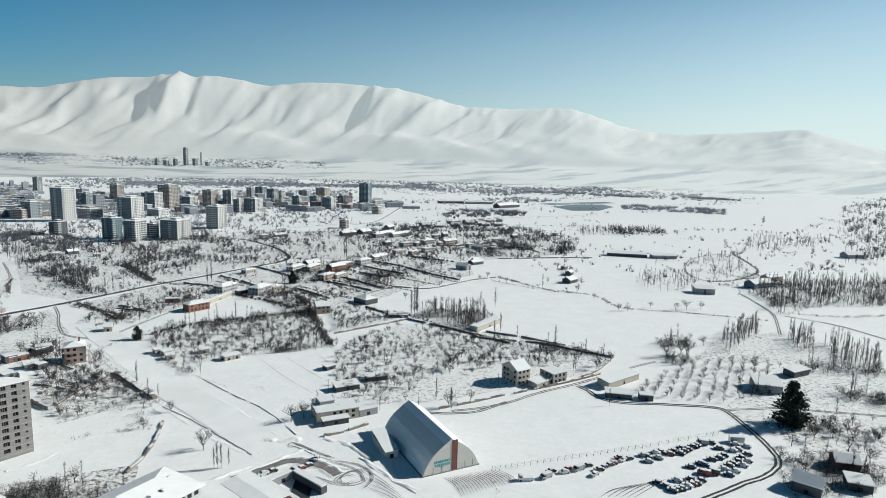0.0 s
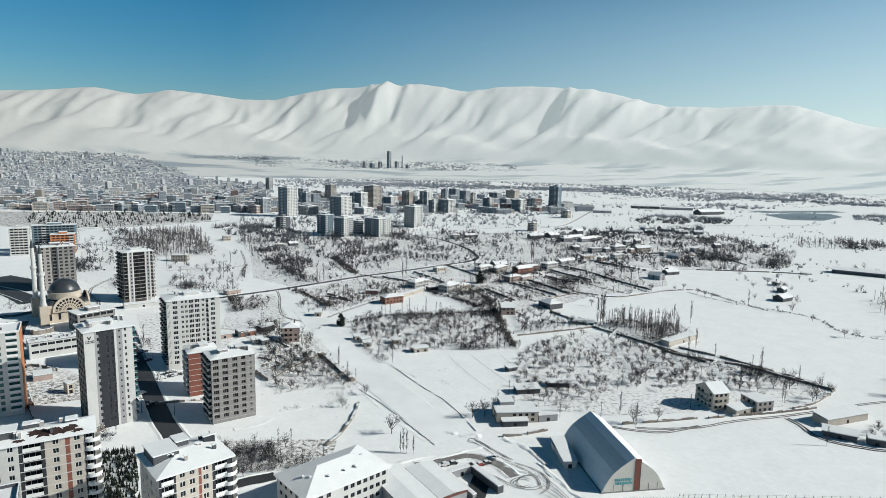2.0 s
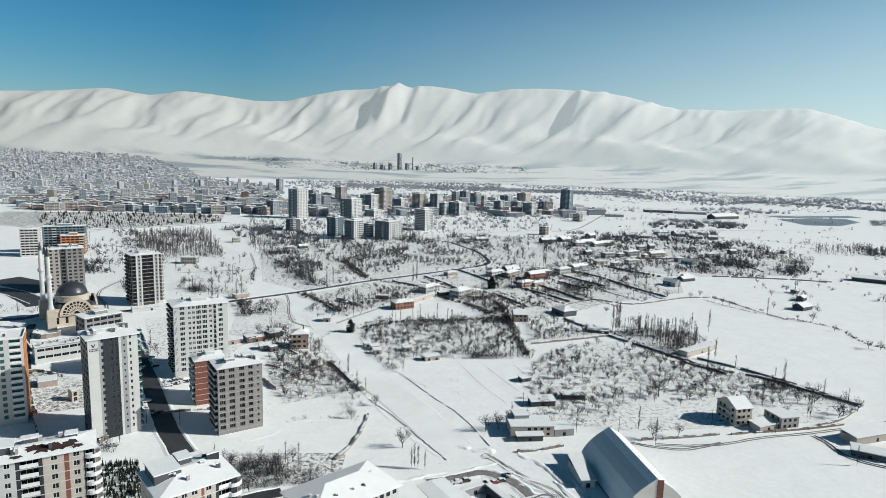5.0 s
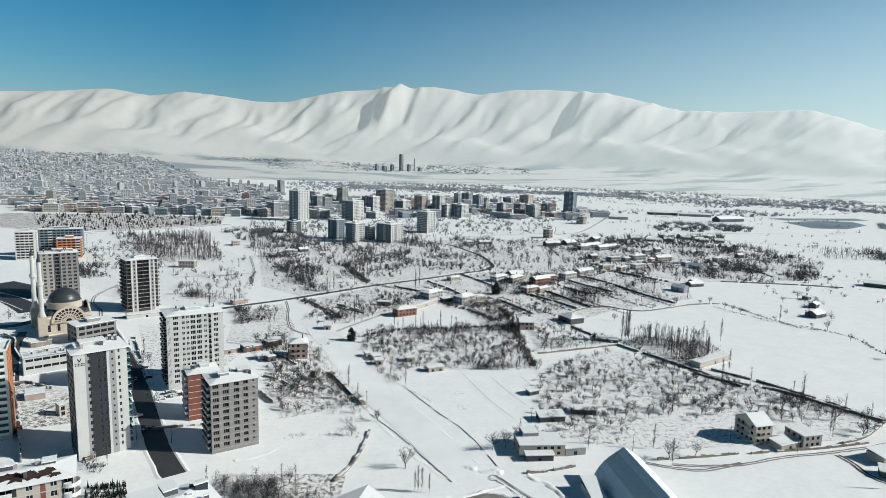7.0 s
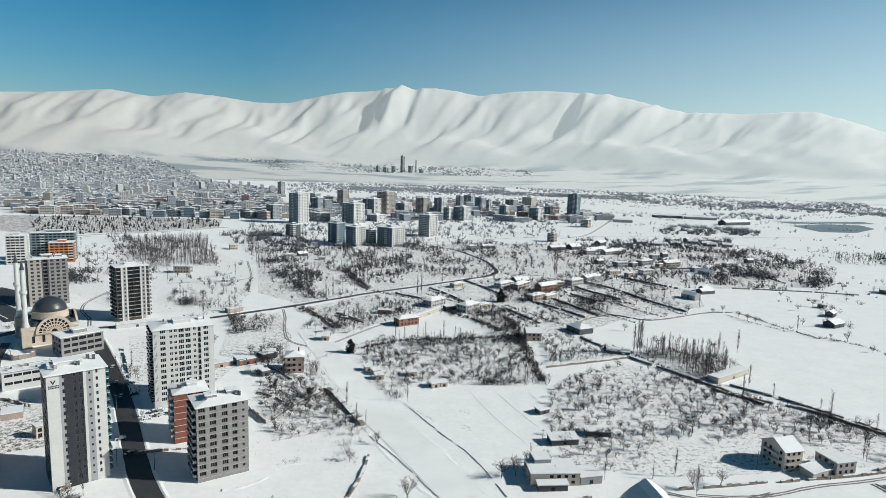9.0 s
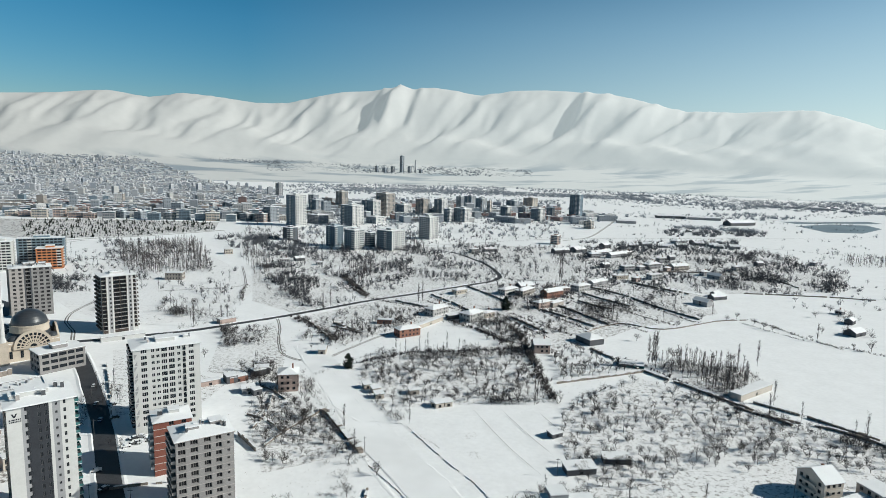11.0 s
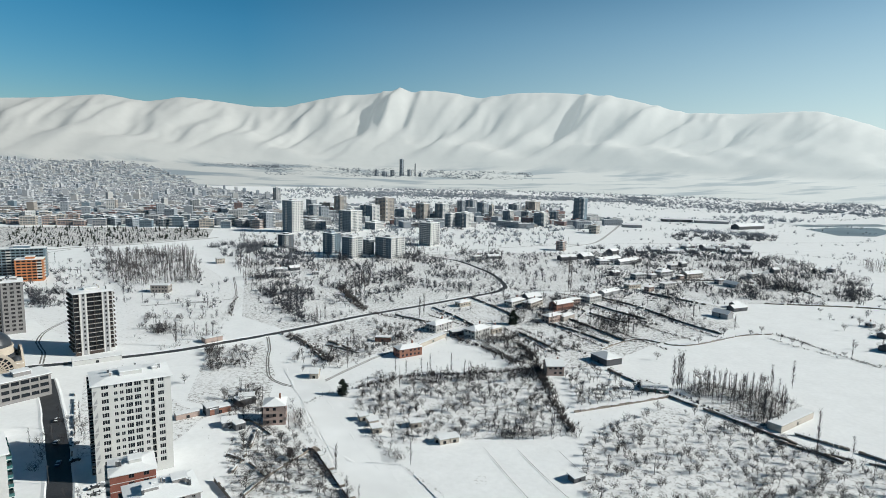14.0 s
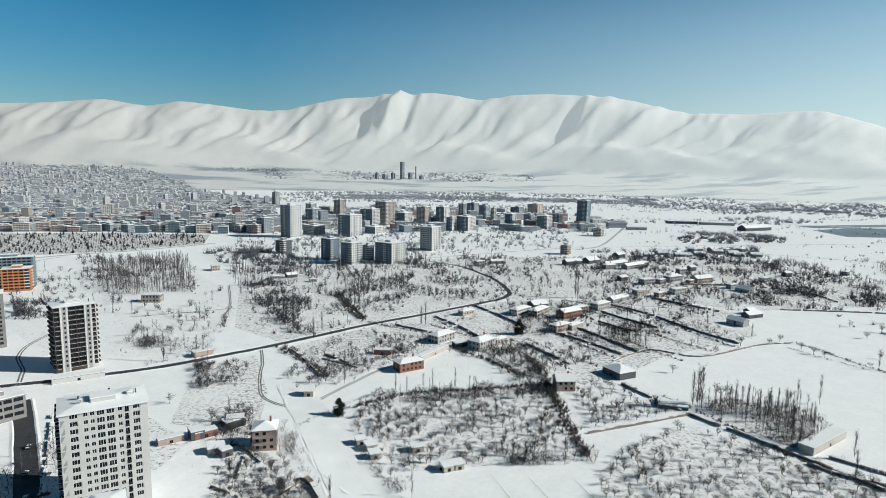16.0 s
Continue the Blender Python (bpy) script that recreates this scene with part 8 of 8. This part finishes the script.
tyre_line([(49.6, 359.6), (58.5, 320.6), (67.6, 292.5)], 0.2, 8)
tyre_line([(64.7, 356.3), (71.2, 329.9), (77.3, 309.5)], 0.2, 8)
tyre_line([(83.2, 354.2), (86.3, 339.9), (90.2, 330.2)], 0.2, 8)
tufts([(40.9, 334.8), (46.4, 333.7), (46.4, 326.4), (41.1, 327.5)], 90)
tufts([(39.6, 315.5), (44.8, 314.4), (44.8, 307.9), (39.8, 308.9)], 90)
house(83.6, 328.2, 24, 6.1, 4, 2.2, 'mono', DARK_WALL, 'small dark field hut', 'hut')
house(-170.5, 330.9, 26, 8.5, 9, 2.8, 'flat', ROSE_WALL, 'low brown brick shed in the yard', 'shed')
house(-147.8, 309.4, 44, 3.0, 5, 5.0, 'flat', BEIGE_WALL, 'narrow pale hut with snowy roof', 'hut')
stone_wall([(-224, 424), (-215.1, 411), (-202, 424)], 3.2, 0.8)
stone_wall([(-245, 436), (-232, 425), (-221, 405), (-206, 385)], 2.2, 0.6)
road([(-238, 445), (-226, 415), (-212, 388), (-198, 362), (-188, 345)], 5, ASPHALT, "dark wet ramp down from the mosque's yard", False)
stone_wall([(-194, 346), (-186, 350), (-177, 346), (-168, 341)], 1.6, 0.5)
stone_wall([(-174.3, 294.1), (-165.8, 299.0), (-152.5, 283.5), (-140.2, 262.9)], 2.4, 0.4)
stone_wall([(-203.5, 373.6), (-185.2, 339.6), (-156.5, 293.2)], 1.6, 0.4)
stone_wall([(-115.5, 261.5), (-112.5, 268.5), (-108.7, 272.9)], 1.6, 0.4)
stone_wall([(-127.0, 356.0), (-140.8, 388.4), (-162.0, 433.9)], 1.2, 0.5)
stone_wall([(-100.7, 290.5), (-89.9, 293.3), (-79.2, 294.9)], 1.0, 0.5)
car(-108.3, 325.6, 25, 'c')
car(-106.8, 327.2, 56, 'c')
car(-105.2, 328.9, 17, 'c')
car(-103.4, 329.6, 48, 'c')
car(-101.5, 331.3, 9, 'c')
car(-108.0, 333.2, 40, 'c')
car(-105.6, 334.9, 1, 'c')
car(-125.5, 356.0, 32, 'c')
car(-133.0, 371.5, 63, 'c')
car(-111.7, 304.9, 24, 'c')
car(-102.6, 290.6, 55, 'c')
car(-116.7, 264.3, 16, 'c')
car(-115.0, 265.8, 47, 'c')
car(-108.6, 258.5, 8, 'c')
utility_pole(-103.4, 281.0)
utility_pole(-116.6, 355.7)
utility_pole(-126.6, 337.4)
utility_pole(-106.5, 312.1)
utility_pole(-87.6, 277.1)
utility_pole(-145.2, 377.2)
thicket([(-113, 259), (-110, 264), (-105, 256), (-108, 251)], 5)
thicket([(-153, 401), (-145, 400), (-127, 356), (-133, 356)], 10)
thicket([(-30, 318), (-10, 322), (-6, 292), (-16, 277), (-21, 262), (-24, 269), (-16, 292)], 12)
house(-82.7, 404.0, 30, 6.1, 7, 4, 'flat', DARK_WALL, 'dark ruined shed with snow on its roof', 'shed')
house(-68.5, 415.8, 39, 9.9, 6, 3.4, 'flat', DARK_WALL, 'dark shed beside the old house', 'shed')
house(-69.8, 388.7, 21, 7.0, 5, 2.6, 'mono', GREY_WALL, 'low grey lean-to under snow', 'shed')
house(162.9, 426.0, -21, 15.3, 9, 1.6, 'flat', GLASS_TEAL, 'shallow concrete basin with low walls', 'basin')
house(218.8, 133.4, -63, 9.6, 9, 4.2, 'gable', DARK_WALL, 'dark farm shed with thick snow on its gable roof', 'shed')
house(250.5, 139.3, -40, 8.9, 8, 3.6, 'gable', BROWN_WALL, 'brown farm shed with snowy gable roof', 'shed')
house(238.6, 126.8, -45, 8.2, 7, 3.2, 'mono', DARK_WALL, 'dark lean-to under snow', 'shed')
hedge([(232.9, 153.9), (238.8, 144.4), (243.4, 135.7), (254.6, 125.5)], 2.2, 1.6)
hedge([(222.9, 148.8), (218.0, 141.4), (210.1, 131.6)], 2.6, 2.0)
thicket([(238, 158), (251, 145), (263, 130), (256, 126), (232, 138), (225, 148)], 40, 1.4)
thicket([(274, 212), (295, 212), (289, 206), (269, 204)], 10)
thicket([(356, 240), (400, 207), (381, 196), (345, 222)], 50)
thicket([(543, 548), (629, 482), (596, 408), (719, 385), (584, 310), (488, 342), (500, 439)], 240)
thicket([(1940, 1195), (3043, 1681), (849, 457), (820, 488)], 260, 1.6)
thicket([(744, 900), (861, 847), (804, 791), (679, 820)], 120, 1.3)
thicket([(-160, 389), (-153, 389), (-128, 337), (-133, 337)], 6)
thicket([(-146, 400), (-140, 400), (-98, 300), (-100, 300)], 8)
car(-153.1, 397.4, 98, 'c')
car(-130.7, 353.0, 100, 'c')
car(-141.2, 372.6, 278, 'c')
thicket([(-276, 1345), (-70, 1629), (442, 1522), (311, 1071), (74, 976), (-169, 901)], 420, 1.2)
thicket([(-231, 1147), (11, 1142), (99, 927), (7, 810), (-171, 836)], 260, 1.2)
thicket([(-255, 731), (-165, 788), (-109, 569), (-136, 530), (-178, 572)], 30)
thicket([(-155, 586), (-119, 610), (-108, 535), (-129, 530)], 22)

# car yard
car(122.5, 180.4, -20, 't')
car(130.7, 178.8, 9, 'v')
car(135.1, 181.7, -2, 'c')
car(139.4, 179.0, -13, 'c')
car(142.2, 180.7, 16, 'c')
car(146.4, 178.9, 5, 'v')
car(151.5, 179.8, -6, 'c')
car(153.8, 175.5, -17, 'c')
car(156.6, 176.2, 12, 'c')
car(160.0, 176.8, 1, 'c')
car(162.2, 177.4, -10, 'c')
car(149.5, 173.0, 19, 'c')
car(168.3, 178.0, 8, 'c')
car(171.0, 177.9, -3, 'c')
car(168.1, 180.1, -14, 'c')
car(179.8, 176.9, -58, 'c')
car(177.3, 173.3, -44, 'c')
car(183.4, 173.9, -53, 'c')
car(178.8, 177.9, -39, 'c')
car(185.6, 177.8, -48, 'c')
car(188.2, 177.8, -57, 'c')
car(190.5, 174.7, -43, 'c')
car(194.0, 176.0, -52, 'c')
car(195.2, 173.4, -61, 'c')
car(198.1, 174.3, -47, 'c')
car(199.2, 176.7, -56, 'c')
car(200.7, 174.9, -42, 'c')
car(205.1, 176.0, -51, 'c')
car(207.4, 176.2, -60, 'c')
car(211.7, 176.7, -46, 'v')
car(215.7, 175.7, -55, 'c')
car(214.6, 170.5, -41, 'c')
car(218.4, 166.7, -50, 'c')
car(221.6, 166.6, -59, 'c')
car(224.3, 170.5, -45, 'c')
car(227.2, 167.1, -54, 'c')
car(190.1, 163.1, -40, 'c')
car(196.3, 163.6, -49, 'c')
car(196.8, 162.4, -58, 'c')
car(203.4, 164.3, -44, 'c')
car(207.4, 164.2, -53, 'c')
car(210.8, 164.9, -39, 'c')
car(190.9, 157.1, -48, 'v')
car(195.0, 156.3, -57, 'v')
car(201.2, 156.7, -43, 'c')
car(205.7, 157.8, -52, 'c')
car(208.6, 158.6, -61, 'c')
car(212.3, 159.2, -47, 'c')
car(216.4, 160.6, -56, 'c')
car(221.3, 161.8, -42, 'c')
car(168.5, 158.9, -51, 'c')
car(169.5, 155.9, -60, 'c')
car(176.7, 157.3, -46, 'c')
car(169.5, 152.5, -55, 'c')
car(171.7, 152.4, -41, 'c')
car(173.9, 152.3, -50, 'c')
car(177.2, 152.7, -59, 'c')
car(179.8, 153.0, -45, 'c')
car(182.1, 152.9, -54, 'c')
car(185.4, 153.8, -40, 'c')
car(182.4, 155.9, -49, 'c')
car(211.6, 155.9, -58, 'c')
car(216.1, 157.6, -44, 'c')
car(199.5, 152.6, -53, 'c')
car(204.0, 153.6, -39, 'c')
container(227.4, 172.2, -30)
yard_fence([(113.7, 191.3), (133.4, 189.1), (159.5, 186.2), (187.5, 183.1), (225.7, 180.7)])
POND_FLATS = [[(976.7, 1389.0), (1107.6, 1447.7), (1200.7, 1440.7), (1165.7, 1352.8), (1030.1, 1250.5), (950.6, 1256.8)], [(1005.2, 1494.8), (1294.6, 1545.4), (1291.1, 1487.2), (1016.6, 1441.6)]]

# ---- the near estate: mosque, hall, depot and their surroundings ----
hall()
mosque(-216, 456, 35)
house(80.9, 224, 0, 5.2, 17, 3.0, "mono", WHITE_WALL, "long white annexe with snowy roof beside the hall", "shed")
depot(13.1, 200.2, 25.6, 12.5, 27, 5.0, "low depot shed with snowy gable roof and red trim")
depot(25.6, 203.6, 25.6, 11.5, 24, 5.0, "low depot shed with snowy gable roof and red trim")
house(45.2, 208.8, 25.6, 2.6, 19, 2.8, "flat", DARK_WALL, "long dark yard shelter with snowy roof", "shed")
house(34.6, 203.8, 25.6, 1.6, 19, 2.8, "flat", GREY_WALL, "narrow grey yard shelter with snowy roof", "shed")
house(36.6, 214.2, 25.6, 11, 2.2, 2.8, "flat", GREY_WALL, "grey yard shelter closing the court", "shed")
road([(36.5, 192), (39.5, 199), (43, 207), (45, 212)], 7.5, ASPHALT, "dark wet court between the yard shelters", False)
for px, py, pr, pk in ((45.1, 220.5, 20, "c"), (48.0, 221.6, 15, "c"), (31.1, 221.7, 10, "c"), (27.5, 220.2, 5, "c"), (34.5, 222.6, 14, "c"), (52.5, 226, 60, "c")):
    car(px, py, pr, pk)
far_block(-187, 430, 45, 24, 15, 3, 3.6, CONCRETE, "grey unfinished annexe in front of the mosque", "")
block("market_hall", -183.2, 374.5, 34, 30, 12, 2, WHITE_WALL, "long white market hall with a dark window band and snowy roof", "hall",
      {"front": cols(7, 0.03, 0.97, 3.6, 1.5, 2.0), "left": cols(2, 0.1, 0.9, 3.0, 1.8, 1.2)}, fh=4.2, base=1.0, roof="flat", parapet=0.5, trim=GREY_WALL)
house(-174, 488, 27, 27, 7, 2.8, "flat", WHITE_WALL, "long white garage strip below the tower", "shed")
far_block(-391, 735, 20, 18, 16, 10, 3.0, WHITE_WALL, "white block of flats with small windows", "")
far_block(-368, 765, 20, 44, 14, 10, 3.0, TOWN[4], "blue-grey block of flats behind the orange one", "")
far_block(-353, 752, 20, 24, 16, 7, 3.0, ORANGE_WALL, "orange rendered block of flats under snow", "")
block("apartment_block", -268, 556, 30, 27, 18, 12, CONCRETE, "raw concrete block of flats behind the mosque", "apartment block",
      {"front": cols(2, 0.03, 0.33, 2.0, 1.7, 0.8, "h") + cols(1, 0.36, 0.5, 3.0, 2.2, 0.4, "d") + cols(3, 0.53, 0.97, 2.4, 1.8, 0.7, "h"), "right": cols(4, 0.05, 0.95, 1.7, 1.6, 0.8, "h"), "left": cols(3, 0.05, 0.95, 3.0, 2.0, 0.5, "b")},
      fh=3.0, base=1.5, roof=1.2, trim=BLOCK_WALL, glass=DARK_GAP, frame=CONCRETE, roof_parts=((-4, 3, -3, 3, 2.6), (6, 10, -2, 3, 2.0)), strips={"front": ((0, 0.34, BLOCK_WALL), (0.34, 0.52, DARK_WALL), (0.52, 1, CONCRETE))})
for px, py in ((74, 292), (161, 268), (187, 258), (112, 262), (118, 330), (-60, 420), (-20, 330)):
    utility_pole(px, py)

STREETS = mat("town_street_slush", (0.40, 0.41, 0.43), 0.9, var=0.4, scale=0.3, fine=6)
CEMETERY = mat("trodden_snow", (0.56, 0.555, 0.55), 0.9, var=0.35, scale=0.6, fine=6)

# ---- town, cemetery and tree nursery ----
city([(-2700, 3000), (-2000, 3600), (-1400, 3780), (-1000, 3350), (-615, 2653), (-357, 2305), (-189, 1290), (-490, 1310), (-680, 1300), (-1500, 2300)], 4200)
city([(-170, 1330), (-40, 1270), (160, 1300), (420, 1330), (560, 1370), (560, 1800), (200, 2000), (-180, 1900)], 170, 6)
town_ground = Soup()
town_ground.add([Vector((x, y, 0.025)) for x, y in ((-205, 1300), (-400, 2330), (-600, 2650), (-1300, 2650), (-1750, 2380), (-1480, 2270), (-670, 1302), (-475, 1312))], [tuple(range(8))])
tagged(new("town_ground", town_ground.mesh("town_ground", [STREETS])), "trodden grey snow of the town's streets and yards", "ground", kind="structure")
wood_belt(-4, 24, 2450, 2750, 1300, "distant belt of bare trees across the plain")
wood_belt(22, 48, 2300, 2900, 700, "distant rows of bare trees on the plain")
wood_belt(-15, -6, 3850, 4020, 500, "distant strip of dark woods beyond a white flat")
wood_belt(-10, 14, 3600, 3900, 900, "distant strip of dark woods round the far towers")
wood_belt(32.5, 38, 2440, 2520, 150, "distant row of bare trees beside a road on the plain")
wood_belt(38.5, 43.5, 2360, 2500, 130, "distant row of bare trees beyond a dark pond")
wood_belt(21, 24.5, 2830, 2930, 90, "distant clump of bare trees on the plain")
wood_belt(26, 32.5, 1430, 1480, 75, "distant broken row of bare trees in a field")
wood_belt(41.5, 50, 1690, 1890, 240, "distant bare orchard on the plain")
wood_belt(46.5, 51, 2430, 2540, 150, "distant dark thicket on the plain")
rng_town = random.Random(8)
for k in range(34):
    far_block(-690 + (k % 17) * 29 + rng_town.uniform(-6, 6), 1272 + (k // 17) * 48 + rng_town.uniform(-14, 18), rng_town.choice((6, 12, 18, -30)), rng_town.uniform(15, 27), 13, rng_town.choice((3, 4, 4, 5, 6)), 3.0,
              rng_town.choice((CREAM_WALL, BEIGE_WALL, TOWN[0], ROSE_WALL, GREY_WALL, TOWN[4], TOWN[2])), "low block of flats at the town's edge", "town edge blocks")


def evergreens(poly, n, lo, hi, label, squash):
    rng = np.random.default_rng(n)
    spots = [(x, y, rng.uniform(lo, hi)) for x, y in scatter(poly, n, rng)]
    tagged(new("evergreens", tri_mesh("evergreens", bake(CONE, spots, rng, squash), PINE)), label, "evergreens", kind="stuff")


def cone_tree(seed):
    rng = np.random.default_rng(seed)
    out = []
    for k in range(70):
        z = rng.random() ** 1.3
        p = np.array([0, 0, z])
        q = p + unit(rng.uniform(0, 6.28), rng.uniform(-0.5, 0.2)) * 0.34 * (1.05 - z)
        out.append(sliver(p, q, 0.16, rng))
        out.append(sliver(q, p + np.array([0, 0, 0.06]), 0.12, rng))
    return np.array(out)


CONE = [cone_tree(k) for k in range(4)]
evergreens([(-644, 1226), (-475, 1250), (-302, 1238), (-275, 1109), (-374, 1018), (-495, 968)], 420, 2.0, 6.5, "scattered cypresses and pines of a cemetery", 0.9)
evergreens([(-107, 243.8), (-93.4, 245.2), (-78, 206), (-93, 207)], 420, 1.2, 2.8, "rows of young evergreens in a tree nursery", 0.55)

cemetery = Soup()
cemetery.add([Vector((x, y, 0.02)) for x, y in ((-700, 1235), (-670, 1060), (-495, 972), (-374, 1022), (-275, 1112), (-300, 1240), (-475, 1255))], [tuple(range(7))])
tagged(new("cemetery_ground", cemetery.mesh("cemetery_ground", [CEMETERY])), "trodden grey snow of a walled cemetery", "ground", kind="structure")
tufts([(-690, 1230), (-660, 1060), (-495, 975), (-374, 1025), (-280, 1112), (-305, 1235)], 1800)


# rows of grave stones with snow on them
graves = Soup()
rng_grave = random.Random(3)
GRAVES = [(-690, 1230), (-660, 1065), (-495, 978), (-376, 1028), (-285, 1112), (-308, 1232), (-475, 1248)]
for i in range(-60, 70):
    for j in range(-50, 60):
        gx, gy = -480 + i * 4.6 + j * 1.9 + rng_grave.uniform(-0.4, 0.4), 1110 + j * 4.8 - i * 1.6 + rng_grave.uniform(-0.4, 0.4)
        if rng_grave.random() < 0.4 and inside(GRAVES, gx, gy):
            graves.box(gx - 0.6, gx + 0.6, gy - 1.0, gy + 1.0, 0.0, rng_grave.uniform(0.5, 1.3), 0 if rng_grave.random() < 0.85 else 1)
tagged(new("grave_stones", graves.mesh("grave_stones", [GREY_WALL, BLOCK_WALL])), "rows of small pale and grey grave stones in snow", "graves", kind="stuff")

# dark wet flats far off on the plain
for k, flat in enumerate(POND_FLATS):
    pond = Soup()
    pond.add([Vector((x, y, 0.03 + 0.004 * k)) for x, y in flat], [tuple(range(len(flat)))])
    tagged(new("pond_ground", pond.mesh("pond_ground", [POND])), "dark wet ground without snow", "pond", kind="structure")
